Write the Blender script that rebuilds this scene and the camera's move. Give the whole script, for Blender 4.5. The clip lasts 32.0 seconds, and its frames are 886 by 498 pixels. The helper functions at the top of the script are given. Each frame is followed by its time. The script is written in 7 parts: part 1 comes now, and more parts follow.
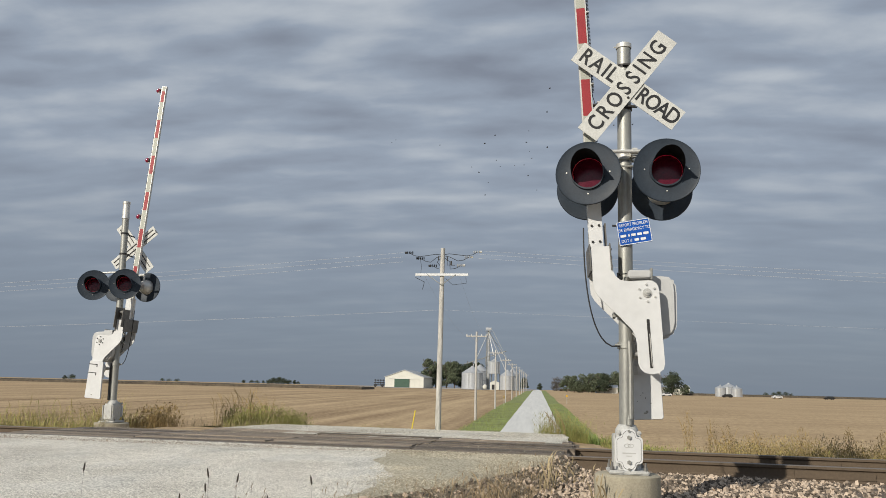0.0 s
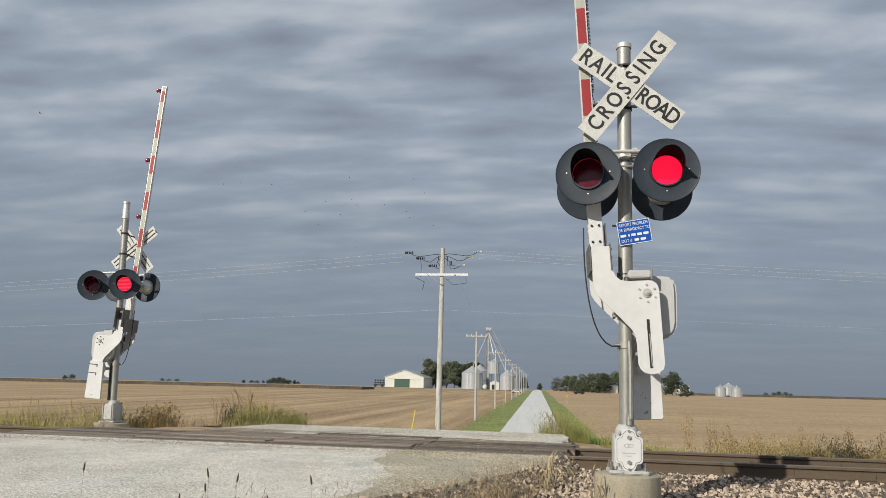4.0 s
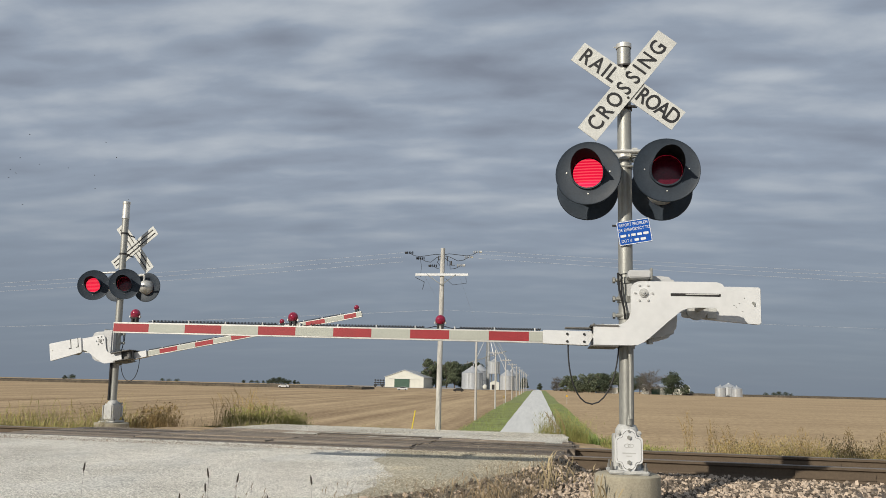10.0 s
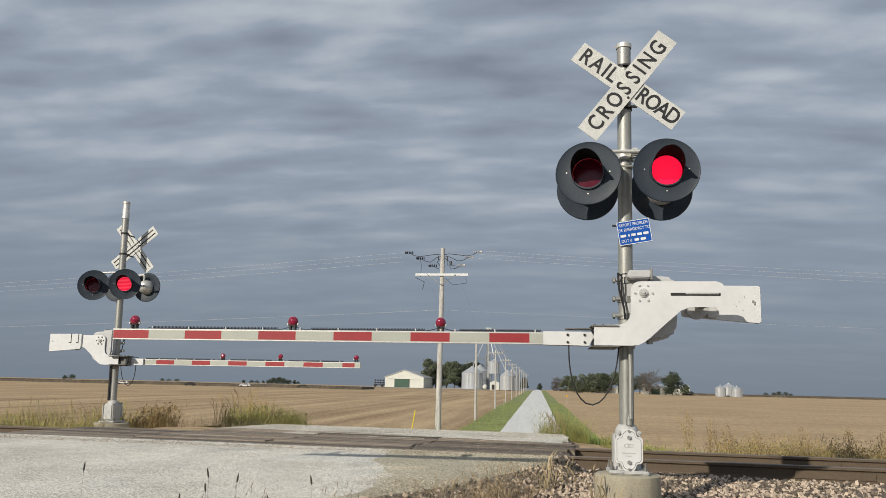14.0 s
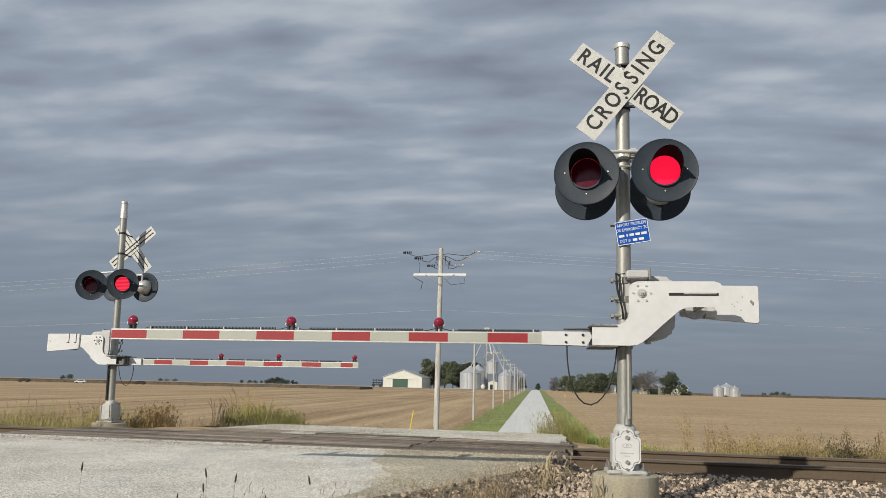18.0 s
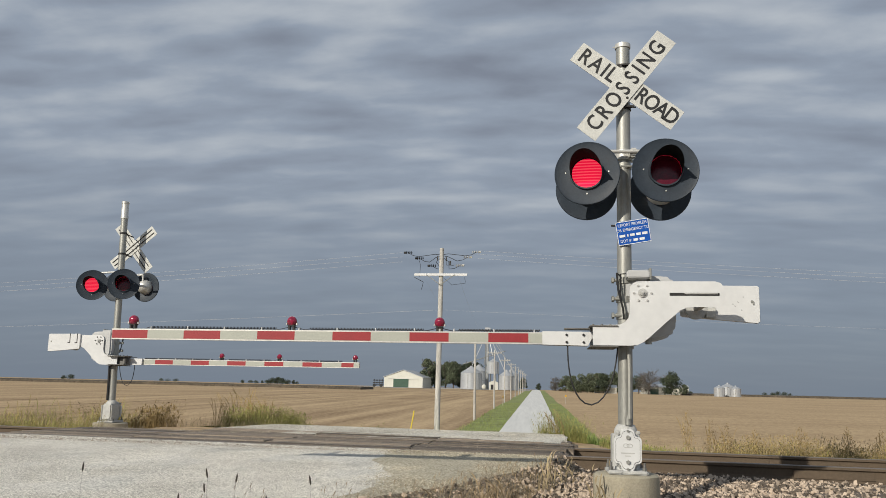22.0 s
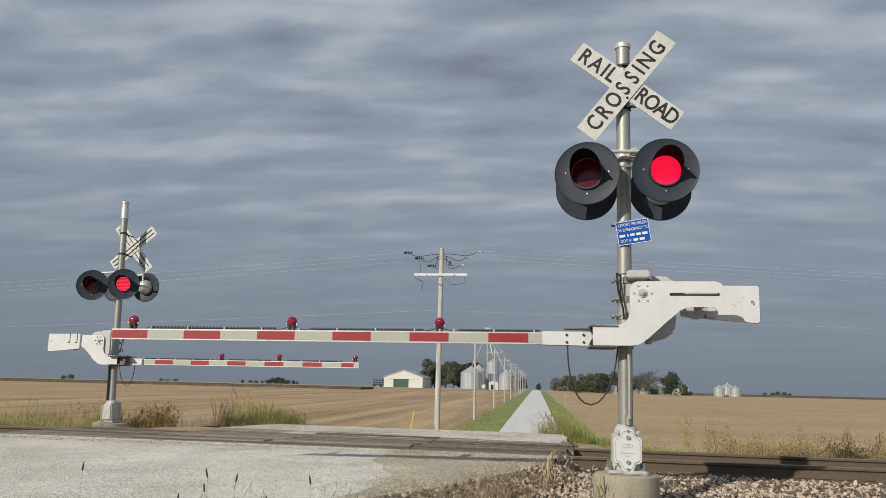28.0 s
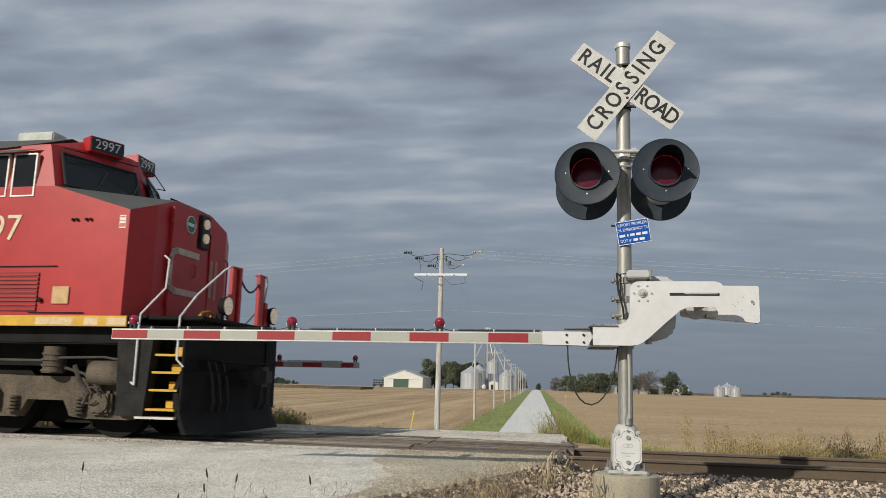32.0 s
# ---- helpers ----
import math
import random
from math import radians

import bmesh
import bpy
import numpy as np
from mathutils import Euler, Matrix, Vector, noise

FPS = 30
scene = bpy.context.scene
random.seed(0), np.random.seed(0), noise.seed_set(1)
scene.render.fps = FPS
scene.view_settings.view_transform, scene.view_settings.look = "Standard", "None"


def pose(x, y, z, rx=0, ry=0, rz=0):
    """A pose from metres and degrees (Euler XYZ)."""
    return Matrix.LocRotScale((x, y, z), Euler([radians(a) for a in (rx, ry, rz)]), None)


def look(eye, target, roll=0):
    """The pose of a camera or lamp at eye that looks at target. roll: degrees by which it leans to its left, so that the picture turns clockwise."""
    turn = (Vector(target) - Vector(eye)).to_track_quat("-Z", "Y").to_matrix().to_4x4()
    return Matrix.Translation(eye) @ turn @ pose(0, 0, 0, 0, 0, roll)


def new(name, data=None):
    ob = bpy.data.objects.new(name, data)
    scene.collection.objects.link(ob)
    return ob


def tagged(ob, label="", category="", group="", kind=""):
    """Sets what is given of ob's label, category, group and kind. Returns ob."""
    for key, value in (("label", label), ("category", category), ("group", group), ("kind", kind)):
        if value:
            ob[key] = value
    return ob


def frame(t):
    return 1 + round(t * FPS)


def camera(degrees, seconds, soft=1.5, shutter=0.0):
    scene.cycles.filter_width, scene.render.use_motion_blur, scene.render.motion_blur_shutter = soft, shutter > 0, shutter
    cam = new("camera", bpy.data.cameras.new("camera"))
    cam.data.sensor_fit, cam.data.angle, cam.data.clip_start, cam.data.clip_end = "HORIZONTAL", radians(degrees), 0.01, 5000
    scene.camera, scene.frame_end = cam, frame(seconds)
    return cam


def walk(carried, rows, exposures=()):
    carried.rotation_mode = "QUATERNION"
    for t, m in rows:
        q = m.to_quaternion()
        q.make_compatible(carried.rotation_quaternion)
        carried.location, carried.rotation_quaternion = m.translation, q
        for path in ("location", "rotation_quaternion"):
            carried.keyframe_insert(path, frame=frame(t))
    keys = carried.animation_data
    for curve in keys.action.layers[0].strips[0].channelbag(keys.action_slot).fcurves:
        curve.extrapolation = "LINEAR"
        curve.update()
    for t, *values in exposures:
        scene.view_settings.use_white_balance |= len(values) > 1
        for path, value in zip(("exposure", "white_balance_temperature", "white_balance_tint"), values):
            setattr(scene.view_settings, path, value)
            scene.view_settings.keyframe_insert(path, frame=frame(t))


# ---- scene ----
# ---------------------------------------------------------------- camera
EYE = (0.0, 0.0, 0.83)
YAW, PITCH, ROLL = -6.979, 9.923, 1.37
FOV = 58.5


def aim(dx):
    """The camera's pose, turned aside by dx thousandths of a radian."""
    a = radians(YAW) + dx / 1000
    p = radians(PITCH)
    way = Vector((math.sin(a) * math.cos(p), math.cos(a) * math.cos(p), math.sin(p)))
    return look(EYE, Vector(EYE) + way, ROLL)


cam = camera(FOV, 32.0, soft=0.62, shutter=0.05)
walk(cam, [(0, aim(0)), (16.4, aim(0)), (17.0, aim(0.8)), (17.5, aim(1.6)), (18.0, aim(2.2)), (18.5, aim(3.3)), (19.0, aim(2.4)),
           (19.5, aim(2.3)), (20.0, aim(3.0)), (20.5, aim(1.4)), (21.0, aim(1.3)), (32.0, aim(1.3))],
     exposures=[(0, 0.02), (13, -0.01), (24, -0.07), (32.0, -0.12)])

# ---------------------------------------------------------------- light
SUN_WAY = Vector((3.25, 5.1, -3.0)).normalized()
sun_data = bpy.data.lights.new("sun", "SUN")
sun_data.energy, sun_data.angle, sun_data.color = 4.0, radians(0.6), (1.0, 0.93, 0.81)
sun = new("sun", sun_data)
sun.matrix_basis = look((0, 0, 30), Vector((0, 0, 30)) + SUN_WAY)


SKY_AT = (-4.6, 1.7)


def make_world():
    w = bpy.data.worlds.new("cloudy_sky")
    scene.world = w
    w.use_nodes = True
    nt = w.node_tree
    nt.nodes.clear()
    N, L = nt.nodes.new, nt.links.new

    def math_node(op, a, b=None, c=None):
        n = N("ShaderNodeMath")
        n.operation = op
        for i, v in enumerate((a, b, c)):
            if v is None:
                continue
            if isinstance(v, (int, float)):
                n.inputs[i].default_value = v
            else:
                L(v, n.inputs[i])
        return n.outputs[0]

    tc = N("ShaderNodeTexCoord")
    sep = N("ShaderNodeSeparateXYZ")
    L(tc.outputs["Generated"], sep.inputs[0])
    up = math_node("MAXIMUM", sep.outputs["Z"], 0.0)
    flat = math_node("ADD", up, 0.16)
    cx = math_node("DIVIDE", sep.outputs["X"], flat)
    cy = math_node("DIVIDE", sep.outputs["Y"], flat)

    def deck(sx, sy, ox, oy, detail, rough, curl=0.0):
        """One layer of the cloud deck: noise drawn out along the rolls that lie across the view."""
        com = N("ShaderNodeCombineXYZ")
        L(math_node("MULTIPLY_ADD", cx, sx, ox), com.inputs[0])
        L(math_node("MULTIPLY_ADD", cy, sy, oy), com.inputs[1])
        n = N("ShaderNodeTexNoise")
        n.inputs["Scale"].default_value, n.inputs["Detail"].default_value = 1.0, detail
        n.inputs["Roughness"].default_value, n.inputs["Distortion"].default_value = rough, curl
        L(com.outputs[0], n.inputs["Vector"])
        return n.outputs["Fac"]

    rolls = deck(2.3, 6.4, SKY_AT[0], SKY_AT[1], 2, 0.42, 0.15)
    tufts = deck(6.0, 11.0, 3.7 + SKY_AT[0], 1.9, 4, 0.55, 0.2)
    broad = deck(1.3, 2.6, 7.1, 4.4 + SKY_AT[1], 2, 0.5)
    both = math_node("ADD", math_node("ADD", math_node("MULTIPLY", rolls, 0.47), math_node("MULTIPLY", tufts, 0.18)), math_node("MULTIPLY", broad, 0.35))
    # the relief of the deck softens with distance
    calm = N("ShaderNodeMapRange")
    calm.inputs["From Min"].default_value, calm.inputs["From Max"].default_value = 0.12, 0.36
    calm.inputs["To Min"].default_value, calm.inputs["To Max"].default_value = 0.40, 1.12
    L(up, calm.inputs["Value"])
    both = math_node("MULTIPLY_ADD", math_node("SUBTRACT", both, 0.5), calm.outputs[0], 0.5)
    ramp = N("ShaderNodeValToRGB")
    e = ramp.color_ramp.elements
    e[0].position, e[0].color = 0.36, (0.222, 0.252, 0.312, 1)
    e[1].position, e[1].color = 0.65, (0.52, 0.56, 0.605, 1)
    mid = ramp.color_ramp.elements.new(0.50)
    mid.color = (0.315, 0.367, 0.445, 1)
    L(both, ramp.inputs[0])
    # the deck grows darker and more even towards the horizon
    low = N("ShaderNodeMapRange")
    low.inputs["From Min"].default_value, low.inputs["From Max"].default_value = 0.01, 0.27
    low.inputs["To Min"].default_value, low.inputs["To Max"].default_value = 0.94, 0.0
    L(up, low.inputs["Value"])
    mix = N("ShaderNodeMixRGB")
    L(low.outputs[0], mix.inputs[0])
    L(ramp.outputs[0], mix.inputs[1])
    mix.inputs[2].default_value = (0.187, 0.228, 0.286, 1)
    sky = N("ShaderNodeTexSky")
    sky.sky_type, sky.sun_disc = "NISHITA", False
    sky.sun_elevation, sky.sun_rotation = math.asin(-SUN_WAY.z), math.atan2(-SUN_WAY.x, -SUN_WAY.y)
    bg1, bg2, tot = N("ShaderNodeBackground"), N("ShaderNodeBackground"), N("ShaderNodeMixShader")
    bg1.inputs[1].default_value = 0.06
    L(sky.outputs[0], bg1.inputs[0])
    L(mix.outputs[0], bg2.inputs[0])
    bg2.inputs[1].default_value = 1.0
    tot.inputs[0].default_value = 0.94
    L(bg1.outputs[0], tot.inputs[1])
    L(bg2.outputs[0], tot.inputs[2])
    out = N("ShaderNodeOutputWorld")
    L(tot.outputs[0], out.inputs[0])


make_world()

# ---------------------------------------------------------------- materials


def mat(name, col, rough=0.6, metal=0.0, var=0.15, scale=8.0, bump=0.0, bscale=None, col2=None, fine=60.0, spec=0.5, emit=0.0, stretch=(1, 1, 1), world=False, rand=0.0, coat=0.0):
    """Base colour with wear at two scales and a fine relief, at real-world size."""
    m = bpy.data.materials.new(name)
    m.use_nodes = True
    nt = m.node_tree
    bs = nt.nodes["Principled BSDF"]
    N, L = nt.nodes.new, nt.links.new
    bs.inputs["Roughness"].default_value, bs.inputs["Metallic"].default_value = rough, metal
    bs.inputs["Specular IOR Level"].default_value = spec
    bs.inputs["Coat Weight"].default_value = coat
    if world:
        co = N("ShaderNodeNewGeometry").outputs["Position"]
    else:
        co = N("ShaderNodeTexCoord").outputs["Object"]
    mp = N("ShaderNodeMapping")
    mp.inputs["Scale"].default_value = stretch
    L(co, mp.inputs[0])
    n1, n2 = N("ShaderNodeTexNoise"), N("ShaderNodeTexNoise")
    n1.inputs["Scale"].default_value, n1.inputs["Detail"].default_value = scale, 5
    n2.inputs["Scale"].default_value, n2.inputs["Detail"].default_value = fine, 3
    L(mp.outputs[0], n1.inputs["Vector"]), L(mp.outputs[0], n2.inputs["Vector"])
    mx = N("ShaderNodeMath")
    mx.operation = "MULTIPLY_ADD"
    L(n2.outputs["Fac"], mx.inputs[0])
    mx.inputs[1].default_value = 0.45
    ad = N("ShaderNodeMath")
    ad.operation = "MULTIPLY"
    L(n1.outputs["Fac"], ad.inputs[0])
    ad.inputs[1].default_value = 0.55
    L(ad.outputs[0], mx.inputs[2])
    last = mx.outputs[0]
    if rand:
        oi = N("ShaderNodeObjectInfo")
        r = N("ShaderNodeMath")
        r.operation = "MULTIPLY_ADD"
        both = N("ShaderNodeMath")
        both.operation = "WRAP"
        both.inputs[1].default_value, both.inputs[2].default_value = 1.0, 0.0
        isl = N("ShaderNodeMath")
        L(oi.outputs["Random"], isl.inputs[0])
        L(N("ShaderNodeNewGeometry").outputs["Random Per Island"], isl.inputs[1])
        L(isl.outputs[0], both.inputs[0])
        L(both.outputs[0], r.inputs[0])
        r.inputs[1].default_value = rand
        L(last, r.inputs[2])
        r2 = N("ShaderNodeMath")
        r2.operation = "SUBTRACT"
        L(r.outputs[0], r2.inputs[0])
        r2.inputs[1].default_value = rand / 2
        last = r2.outputs[0]
    ramp = N("ShaderNodeValToRGB")
    e = ramp.color_ramp.elements
    d = col2 if col2 else tuple(c * (1 - 2 * var) for c in col)
    e[0].position, e[0].color = 0.34, (*d, 1)
    e[1].position, e[1].color = 0.66, (*[min(1, c * (1 + var * 0.6)) for c in col], 1)
    L(last, ramp.inputs[0])
    L(ramp.outputs[0], bs.inputs["Base Color"])
    rr = N("ShaderNodeMapRange")
    rr.inputs["To Min"].default_value, rr.inputs["To Max"].default_value = max(0.03, rough - 0.12), min(1, rough + 0.12)
    L(n1.outputs["Fac"], rr.inputs[0])
    L(rr.outputs[0], bs.inputs["Roughness"])
    if bump:
        nb = N("ShaderNodeTexNoise")
        nb.inputs["Scale"].default_value, nb.inputs["Detail"].default_value = bscale or fine, 4
        L(mp.outputs[0], nb.inputs["Vector"])
        b = N("ShaderNodeBump")
        b.inputs["Strength"].default_value, b.inputs["Distance"].default_value = 1.0, bump
        L(nb.outputs["Fac"], b.inputs["Height"])
        L(b.outputs[0], bs.inputs["Normal"])
    if emit:
        bs.inputs["Emission Color"].default_value = (*col, 1)
        bs.inputs["Emission Strength"].default_value = emit
    return m


def mat_pebbles(name, a, b, cell, depth):
    """Loose stones pressed into a bed: cells with their own grey, dark joints and relief."""
    m = bpy.data.materials.new(name)
    m.use_nodes = True
    nt = m.node_tree
    bs = nt.nodes["Principled BSDF"]
    N, L = nt.nodes.new, nt.links.new
    bs.inputs["Roughness"].default_value = 0.9
    bs.inputs["Specular IOR Level"].default_value = 0.2
    pos = N("ShaderNodeNewGeometry").outputs["Position"]
    v = N("ShaderNodeTexVoronoi")
    v.inputs["Scale"].default_value = 1 / cell
    L(pos, v.inputs["Vector"])
    v2 = N("ShaderNodeTexVoronoi")
    v2.inputs["Scale"].default_value = 0.45 / cell
    L(pos, v2.inputs["Vector"])
    n = N("ShaderNodeTexNoise")
    n.inputs["Scale"].default_value, n.inputs["Detail"].default_value = 0.9, 6
    L(pos, n.inputs["Vector"])
    sep = N("ShaderNodeSeparateColor")
    L(v.outputs["Color"], sep.inputs[0])
    f = N("ShaderNodeMath")
    f.operation = "MULTIPLY_ADD"
    L(sep.outputs[0], f.inputs[0])
    f.inputs[1].default_value = 0.55
    h = N("ShaderNodeMath")
    h.operation = "MULTIPLY"
    L(n.outputs["Fac"], h.inputs[0])
    h.inputs[1].default_value = 0.7
    L(h.outputs[0], f.inputs[2])
    ramp = N("ShaderNodeValToRGB")
    e = ramp.color_ramp.elements
    e[0].position, e[0].color = 0.2, (*a, 1)
    e[1].position, e[1].color = 0.85, (*b, 1)
    L(f.outputs[0], ramp.inputs[0])
    dist = N("ShaderNodeMapRange")
    dist.inputs["From Min"].default_value, dist.inputs["From Max"].default_value = 0.45, 0.85
    dist.inputs["To Min"].default_value, dist.inputs["To Max"].default_value = 1.0, 0.5
    L(v.outputs["Distance"], dist.inputs[0])
    mul = N("ShaderNodeMixRGB")
    mul.blend_type = "MULTIPLY"
    mul.inputs[0].default_value = 1.0
    L(ramp.outputs[0], mul.inputs[1])
    L(dist.outputs[0], mul.inputs[2])
    L(mul.outputs[0], bs.inputs["Base Color"])
    s = N("ShaderNodeMath")
    s.operation = "ADD"
    L(v.outputs["Distance"], s.inputs[0])
    L(v2.outputs["Distance"], s.inputs[1])
    bp = N("ShaderNodeBump")
    bp.invert = True
    bp.inputs["Strength"].default_value, bp.inputs["Distance"].default_value = 1.0, depth
    L(s.outputs[0], bp.inputs["Height"])
    L(bp.outputs[0], bs.inputs["Normal"])
    return m


def mat_field():
    """Harvested stubble: straw on brown soil, with the lines of the passes and wetter swaths."""
    m = bpy.data.materials.new("stubble")
    m.use_nodes = True
    nt = m.node_tree
    bs = nt.nodes["Principled BSDF"]
    N, L = nt.nodes.new, nt.links.new
    bs.inputs["Roughness"].default_value, bs.inputs["Specular IOR Level"].default_value = 1.0, 0.1
    pos = N("ShaderNodeNewGeometry").outputs["Position"]

    def noise_at(sc, det, st, rot=0.0):
        mp = N("ShaderNodeMapping")
        mp.inputs["Scale"].default_value = st
        mp.inputs["Rotation"].default_value = (0, 0, rot)
        L(pos, mp.inputs[0])
        n = N("ShaderNodeTexNoise")
        n.inputs["Scale"].default_value, n.inputs["Detail"].default_value = sc, det
        L(mp.outputs[0], n.inputs["Vector"])
        return n.outputs["Fac"]

    rows = noise_at(1.0, 5, (0.34, 0.008, 1), 0.12)
    across = noise_at(1.0, 6, (0.012, 0.30, 1), 0.05)
    sep = N("ShaderNodeSeparateXYZ")
    L(pos, sep.inputs[0])
    east = N("ShaderNodeMath")
    east.operation = "GREATER_THAN"
    L(sep.outputs["X"], east.inputs[0])
    east.inputs[1].default_value = 1.0
    pick = N("ShaderNodeMixRGB")
    L(east.outputs[0], pick.inputs[0])
    L(rows, pick.inputs[1])
    calm = N("ShaderNodeMath")
    calm.operation = "MULTIPLY_ADD"
    L(across, calm.inputs[0])
    calm.inputs[1].default_value, calm.inputs[2].default_value = 0.30, 0.40
    L(calm.outputs[0], pick.inputs[2])
    rows = pick.outputs[0]
    blot = noise_at(0.05, 5, (1, 1, 1))
    straw = noise_at(2.0, 8, (1, 1, 1))
    a = N("ShaderNodeMath")
    a.operation = "MULTIPLY_ADD"
    L(rows, a.inputs[0])
    a.inputs[1].default_value = 0.62
    b = N("ShaderNodeMath")
    b.operation = "MULTIPLY_ADD"
    L(blot, b.inputs[0])
    b.inputs[1].default_value = 0.22
    c = N("ShaderNodeMath")
    c.operation = "MULTIPLY"
    L(straw, c.inputs[0])
    c.inputs[1].default_value = 0.55
    L(c.outputs[0], b.inputs[2])
    L(b.outputs[0], a.inputs[2])
    ramp = N("ShaderNodeValToRGB")
    e = ramp.color_ramp.elements
    e[0].position, e[0].color = 0.49, (0.215, 0.145, 0.086, 1)
    e[1].position, e[1].color = 0.83, (0.53, 0.395, 0.240, 1)
    L(a.outputs[0], ramp.inputs[0])
    L(ramp.outputs[0], bs.inputs["Base Color"])
    bp = N("ShaderNodeBump")
    bp.inputs["Strength"].default_value, bp.inputs["Distance"].default_value = 0.7, 0.12
    L(straw, bp.inputs["Height"])
    L(bp.outputs[0], bs.inputs["Normal"])
    return m


M_FIELD = mat_field()
M_FARLANE = mat("pale_lane_gravel", (0.70, 0.69, 0.65), 0.95, 0, 0.07, 1.3, 0.0006, 9.0, fine=3.5, stretch=(1, 0.03, 1), world=True)
M_GRAVEL = mat_pebbles("white_gravel", (0.34, 0.325, 0.28), (0.88, 0.85, 0.77), 0.016, 0.009)
M_TANGRAVEL = mat_pebbles("tan_gravel", (0.31, 0.275, 0.20), (0.63, 0.575, 0.445), 0.018, 0.008)
M_PEBBLE = mat_pebbles("white_stone", (0.58, 0.555, 0.50), (0.90, 0.87, 0.80), 0.018, 0.002)
M_MIDPEBBLE = mat_pebbles("grey_tan_stone", (0.32, 0.30, 0.25), (0.66, 0.625, 0.55), 0.022, 0.002)
M_TANPEBBLE = mat_pebbles("tan_stone", (0.31, 0.275, 0.205), (0.68, 0.62, 0.49), 0.018, 0.002)
M_BANKSTONE = mat_pebbles("dirty_stone", (0.15, 0.12, 0.085), (0.40, 0.33, 0.245), 0.02, 0.002)
M_LANE = mat("pale_lane", (0.46, 0.44, 0.40), 0.95, 0, 0.12, 0.3, 0.01, 3.0, fine=2.0, world=True)
M_APRON = mat_pebbles("apron_gravel", (0.38, 0.36, 0.31), (0.76, 0.73, 0.65), 0.02, 0.006)
M_SLOPE = mat_pebbles("dark_slope_gravel", (0.12, 0.098, 0.068), (0.40, 0.345, 0.26), 0.026, 0.018)
M_BED = mat("ballast_bed", (0.17, 0.135, 0.105), 0.95, 0, 0.3, 2.0, 0.03, 18.0, fine=14.0, world=True)
M_STONE = mat("ballast_stone", (0.455, 0.365, 0.280), 0.9, 0, 0.38, 14.0, 0.004, 60.0, rand=0.7, world=True, fine=3.0)
M_VERGE = mat("mown_grass", (0.25, 0.31, 0.090), 0.95, 0, 0.25, 0.45, 0.05, 6.0, col2=(0.150, 0.145, 0.055), fine=3.0, world=True, rand=0.0)
M_PLANK = mat("weathered_plank", (0.335, 0.275, 0.215), 0.9, 0, 0.42, 3.0, 0.014, 30.0, stretch=(0.3, 5, 5), fine=26.0, rand=0.2)
M_RAIL = mat("rusty_rail", (0.118, 0.086, 0.057), 0.85, 0.0, 0.13, 1.6, 0.001, 60.0, fine=40.0)
M_RAILTOP = mat("worn_railhead", (0.20, 0.175, 0.155), 0.55, 0.4, 0.15, 3.0, stretch=(0.2, 1, 1))
M_CONC = mat("concrete", (0.40, 0.36, 0.27), 0.9, 0, 0.15, 5.0, 0.004, 50.0)
M_GALV = mat("galvanised_steel", (0.375, 0.375, 0.345), 0.5, 0.55, 0.14, 6.0, 0.0008, 90.0, stretch=(1, 1, 0.25))
M_ALUM = mat("silver_paint", (0.62, 0.61, 0.57), 0.45, 0.45, 0.1, 7.0)
M_WHITE = mat("white_enamel", (0.66, 0.665, 0.66), 0.40, 0, 0.045, 3.0, 0.0002, 30.0, fine=14.0)
M_CAST = mat("white_casting", (0.50, 0.50, 0.48), 0.55, 0, 0.12, 10.0, 0.0015, 50.0)
M_BRACKET = mat("dull_bracket", (0.17, 0.165, 0.155), 0.6, 0.3, 0.2, 8.0)
M_MACHINE = mat("machine_paint", (0.50, 0.505, 0.50), 0.42, 0, 0.05, 3.0, 0.0002, 30.0, fine=14.0)
M_WIRE = mat("weathered_wire", (0.42, 0.43, 0.44), 0.7, 0.0, 0.0, 0.5, fine=1.0)
M_HOODIN = mat("matt_black_lining", (0.010, 0.010, 0.011), 0.9, 0, 0.2, 9.0, spec=0.1)
M_OLIVE = mat("olive_grass", (0.36, 0.285, 0.100), 0.9, 0, 0.35, 1.2, fine=5.0)
M_BLACK = mat("black_paint", (0.028, 0.039, 0.054), 0.55, 0, 0.15, 6.0, spec=0.3)
M_DARK = mat("dark_steel", (0.035, 0.033, 0.032), 0.6, 0.3, 0.25, 8.0)
M_RUBBER = mat("black_cable", (0.015, 0.015, 0.016), 0.6)
M_REDTAPE = mat("red_reflective_tape", (0.31, 0.018, 0.024), 0.55, 0, 0.1, 5.0)
M_GREYTAPE = mat("white_reflective_tape", (0.40, 0.41, 0.355), 0.55, 0, 0.06, 5.0)
M_SHEET = mat("sign_sheeting", (0.58, 0.583, 0.55), 0.55, 0, 0.1, 9.0, fine=70.0)
M_INK = mat("black_ink", (0.012, 0.012, 0.013), 0.5)
M_BLUE = mat("blue_sheeting", (0.006, 0.080, 0.38), 0.6, 0, 0.06, 6.0, spec=0.15)
M_LETTER = mat("white_ink", (0.72, 0.74, 0.76), 0.5)
M_LENSOFF = mat("dark_red_lens", (0.105, 0.005, 0.020), 0.22, 0, 0.15, 30.0, 0.0008, 90.0)
M_LENSPLAIN = mat("lit_red_lens", (1.0, 0.010, 0.055), 0.4, 0, 0.04, 60.0, emit=0.9, spec=0.1)


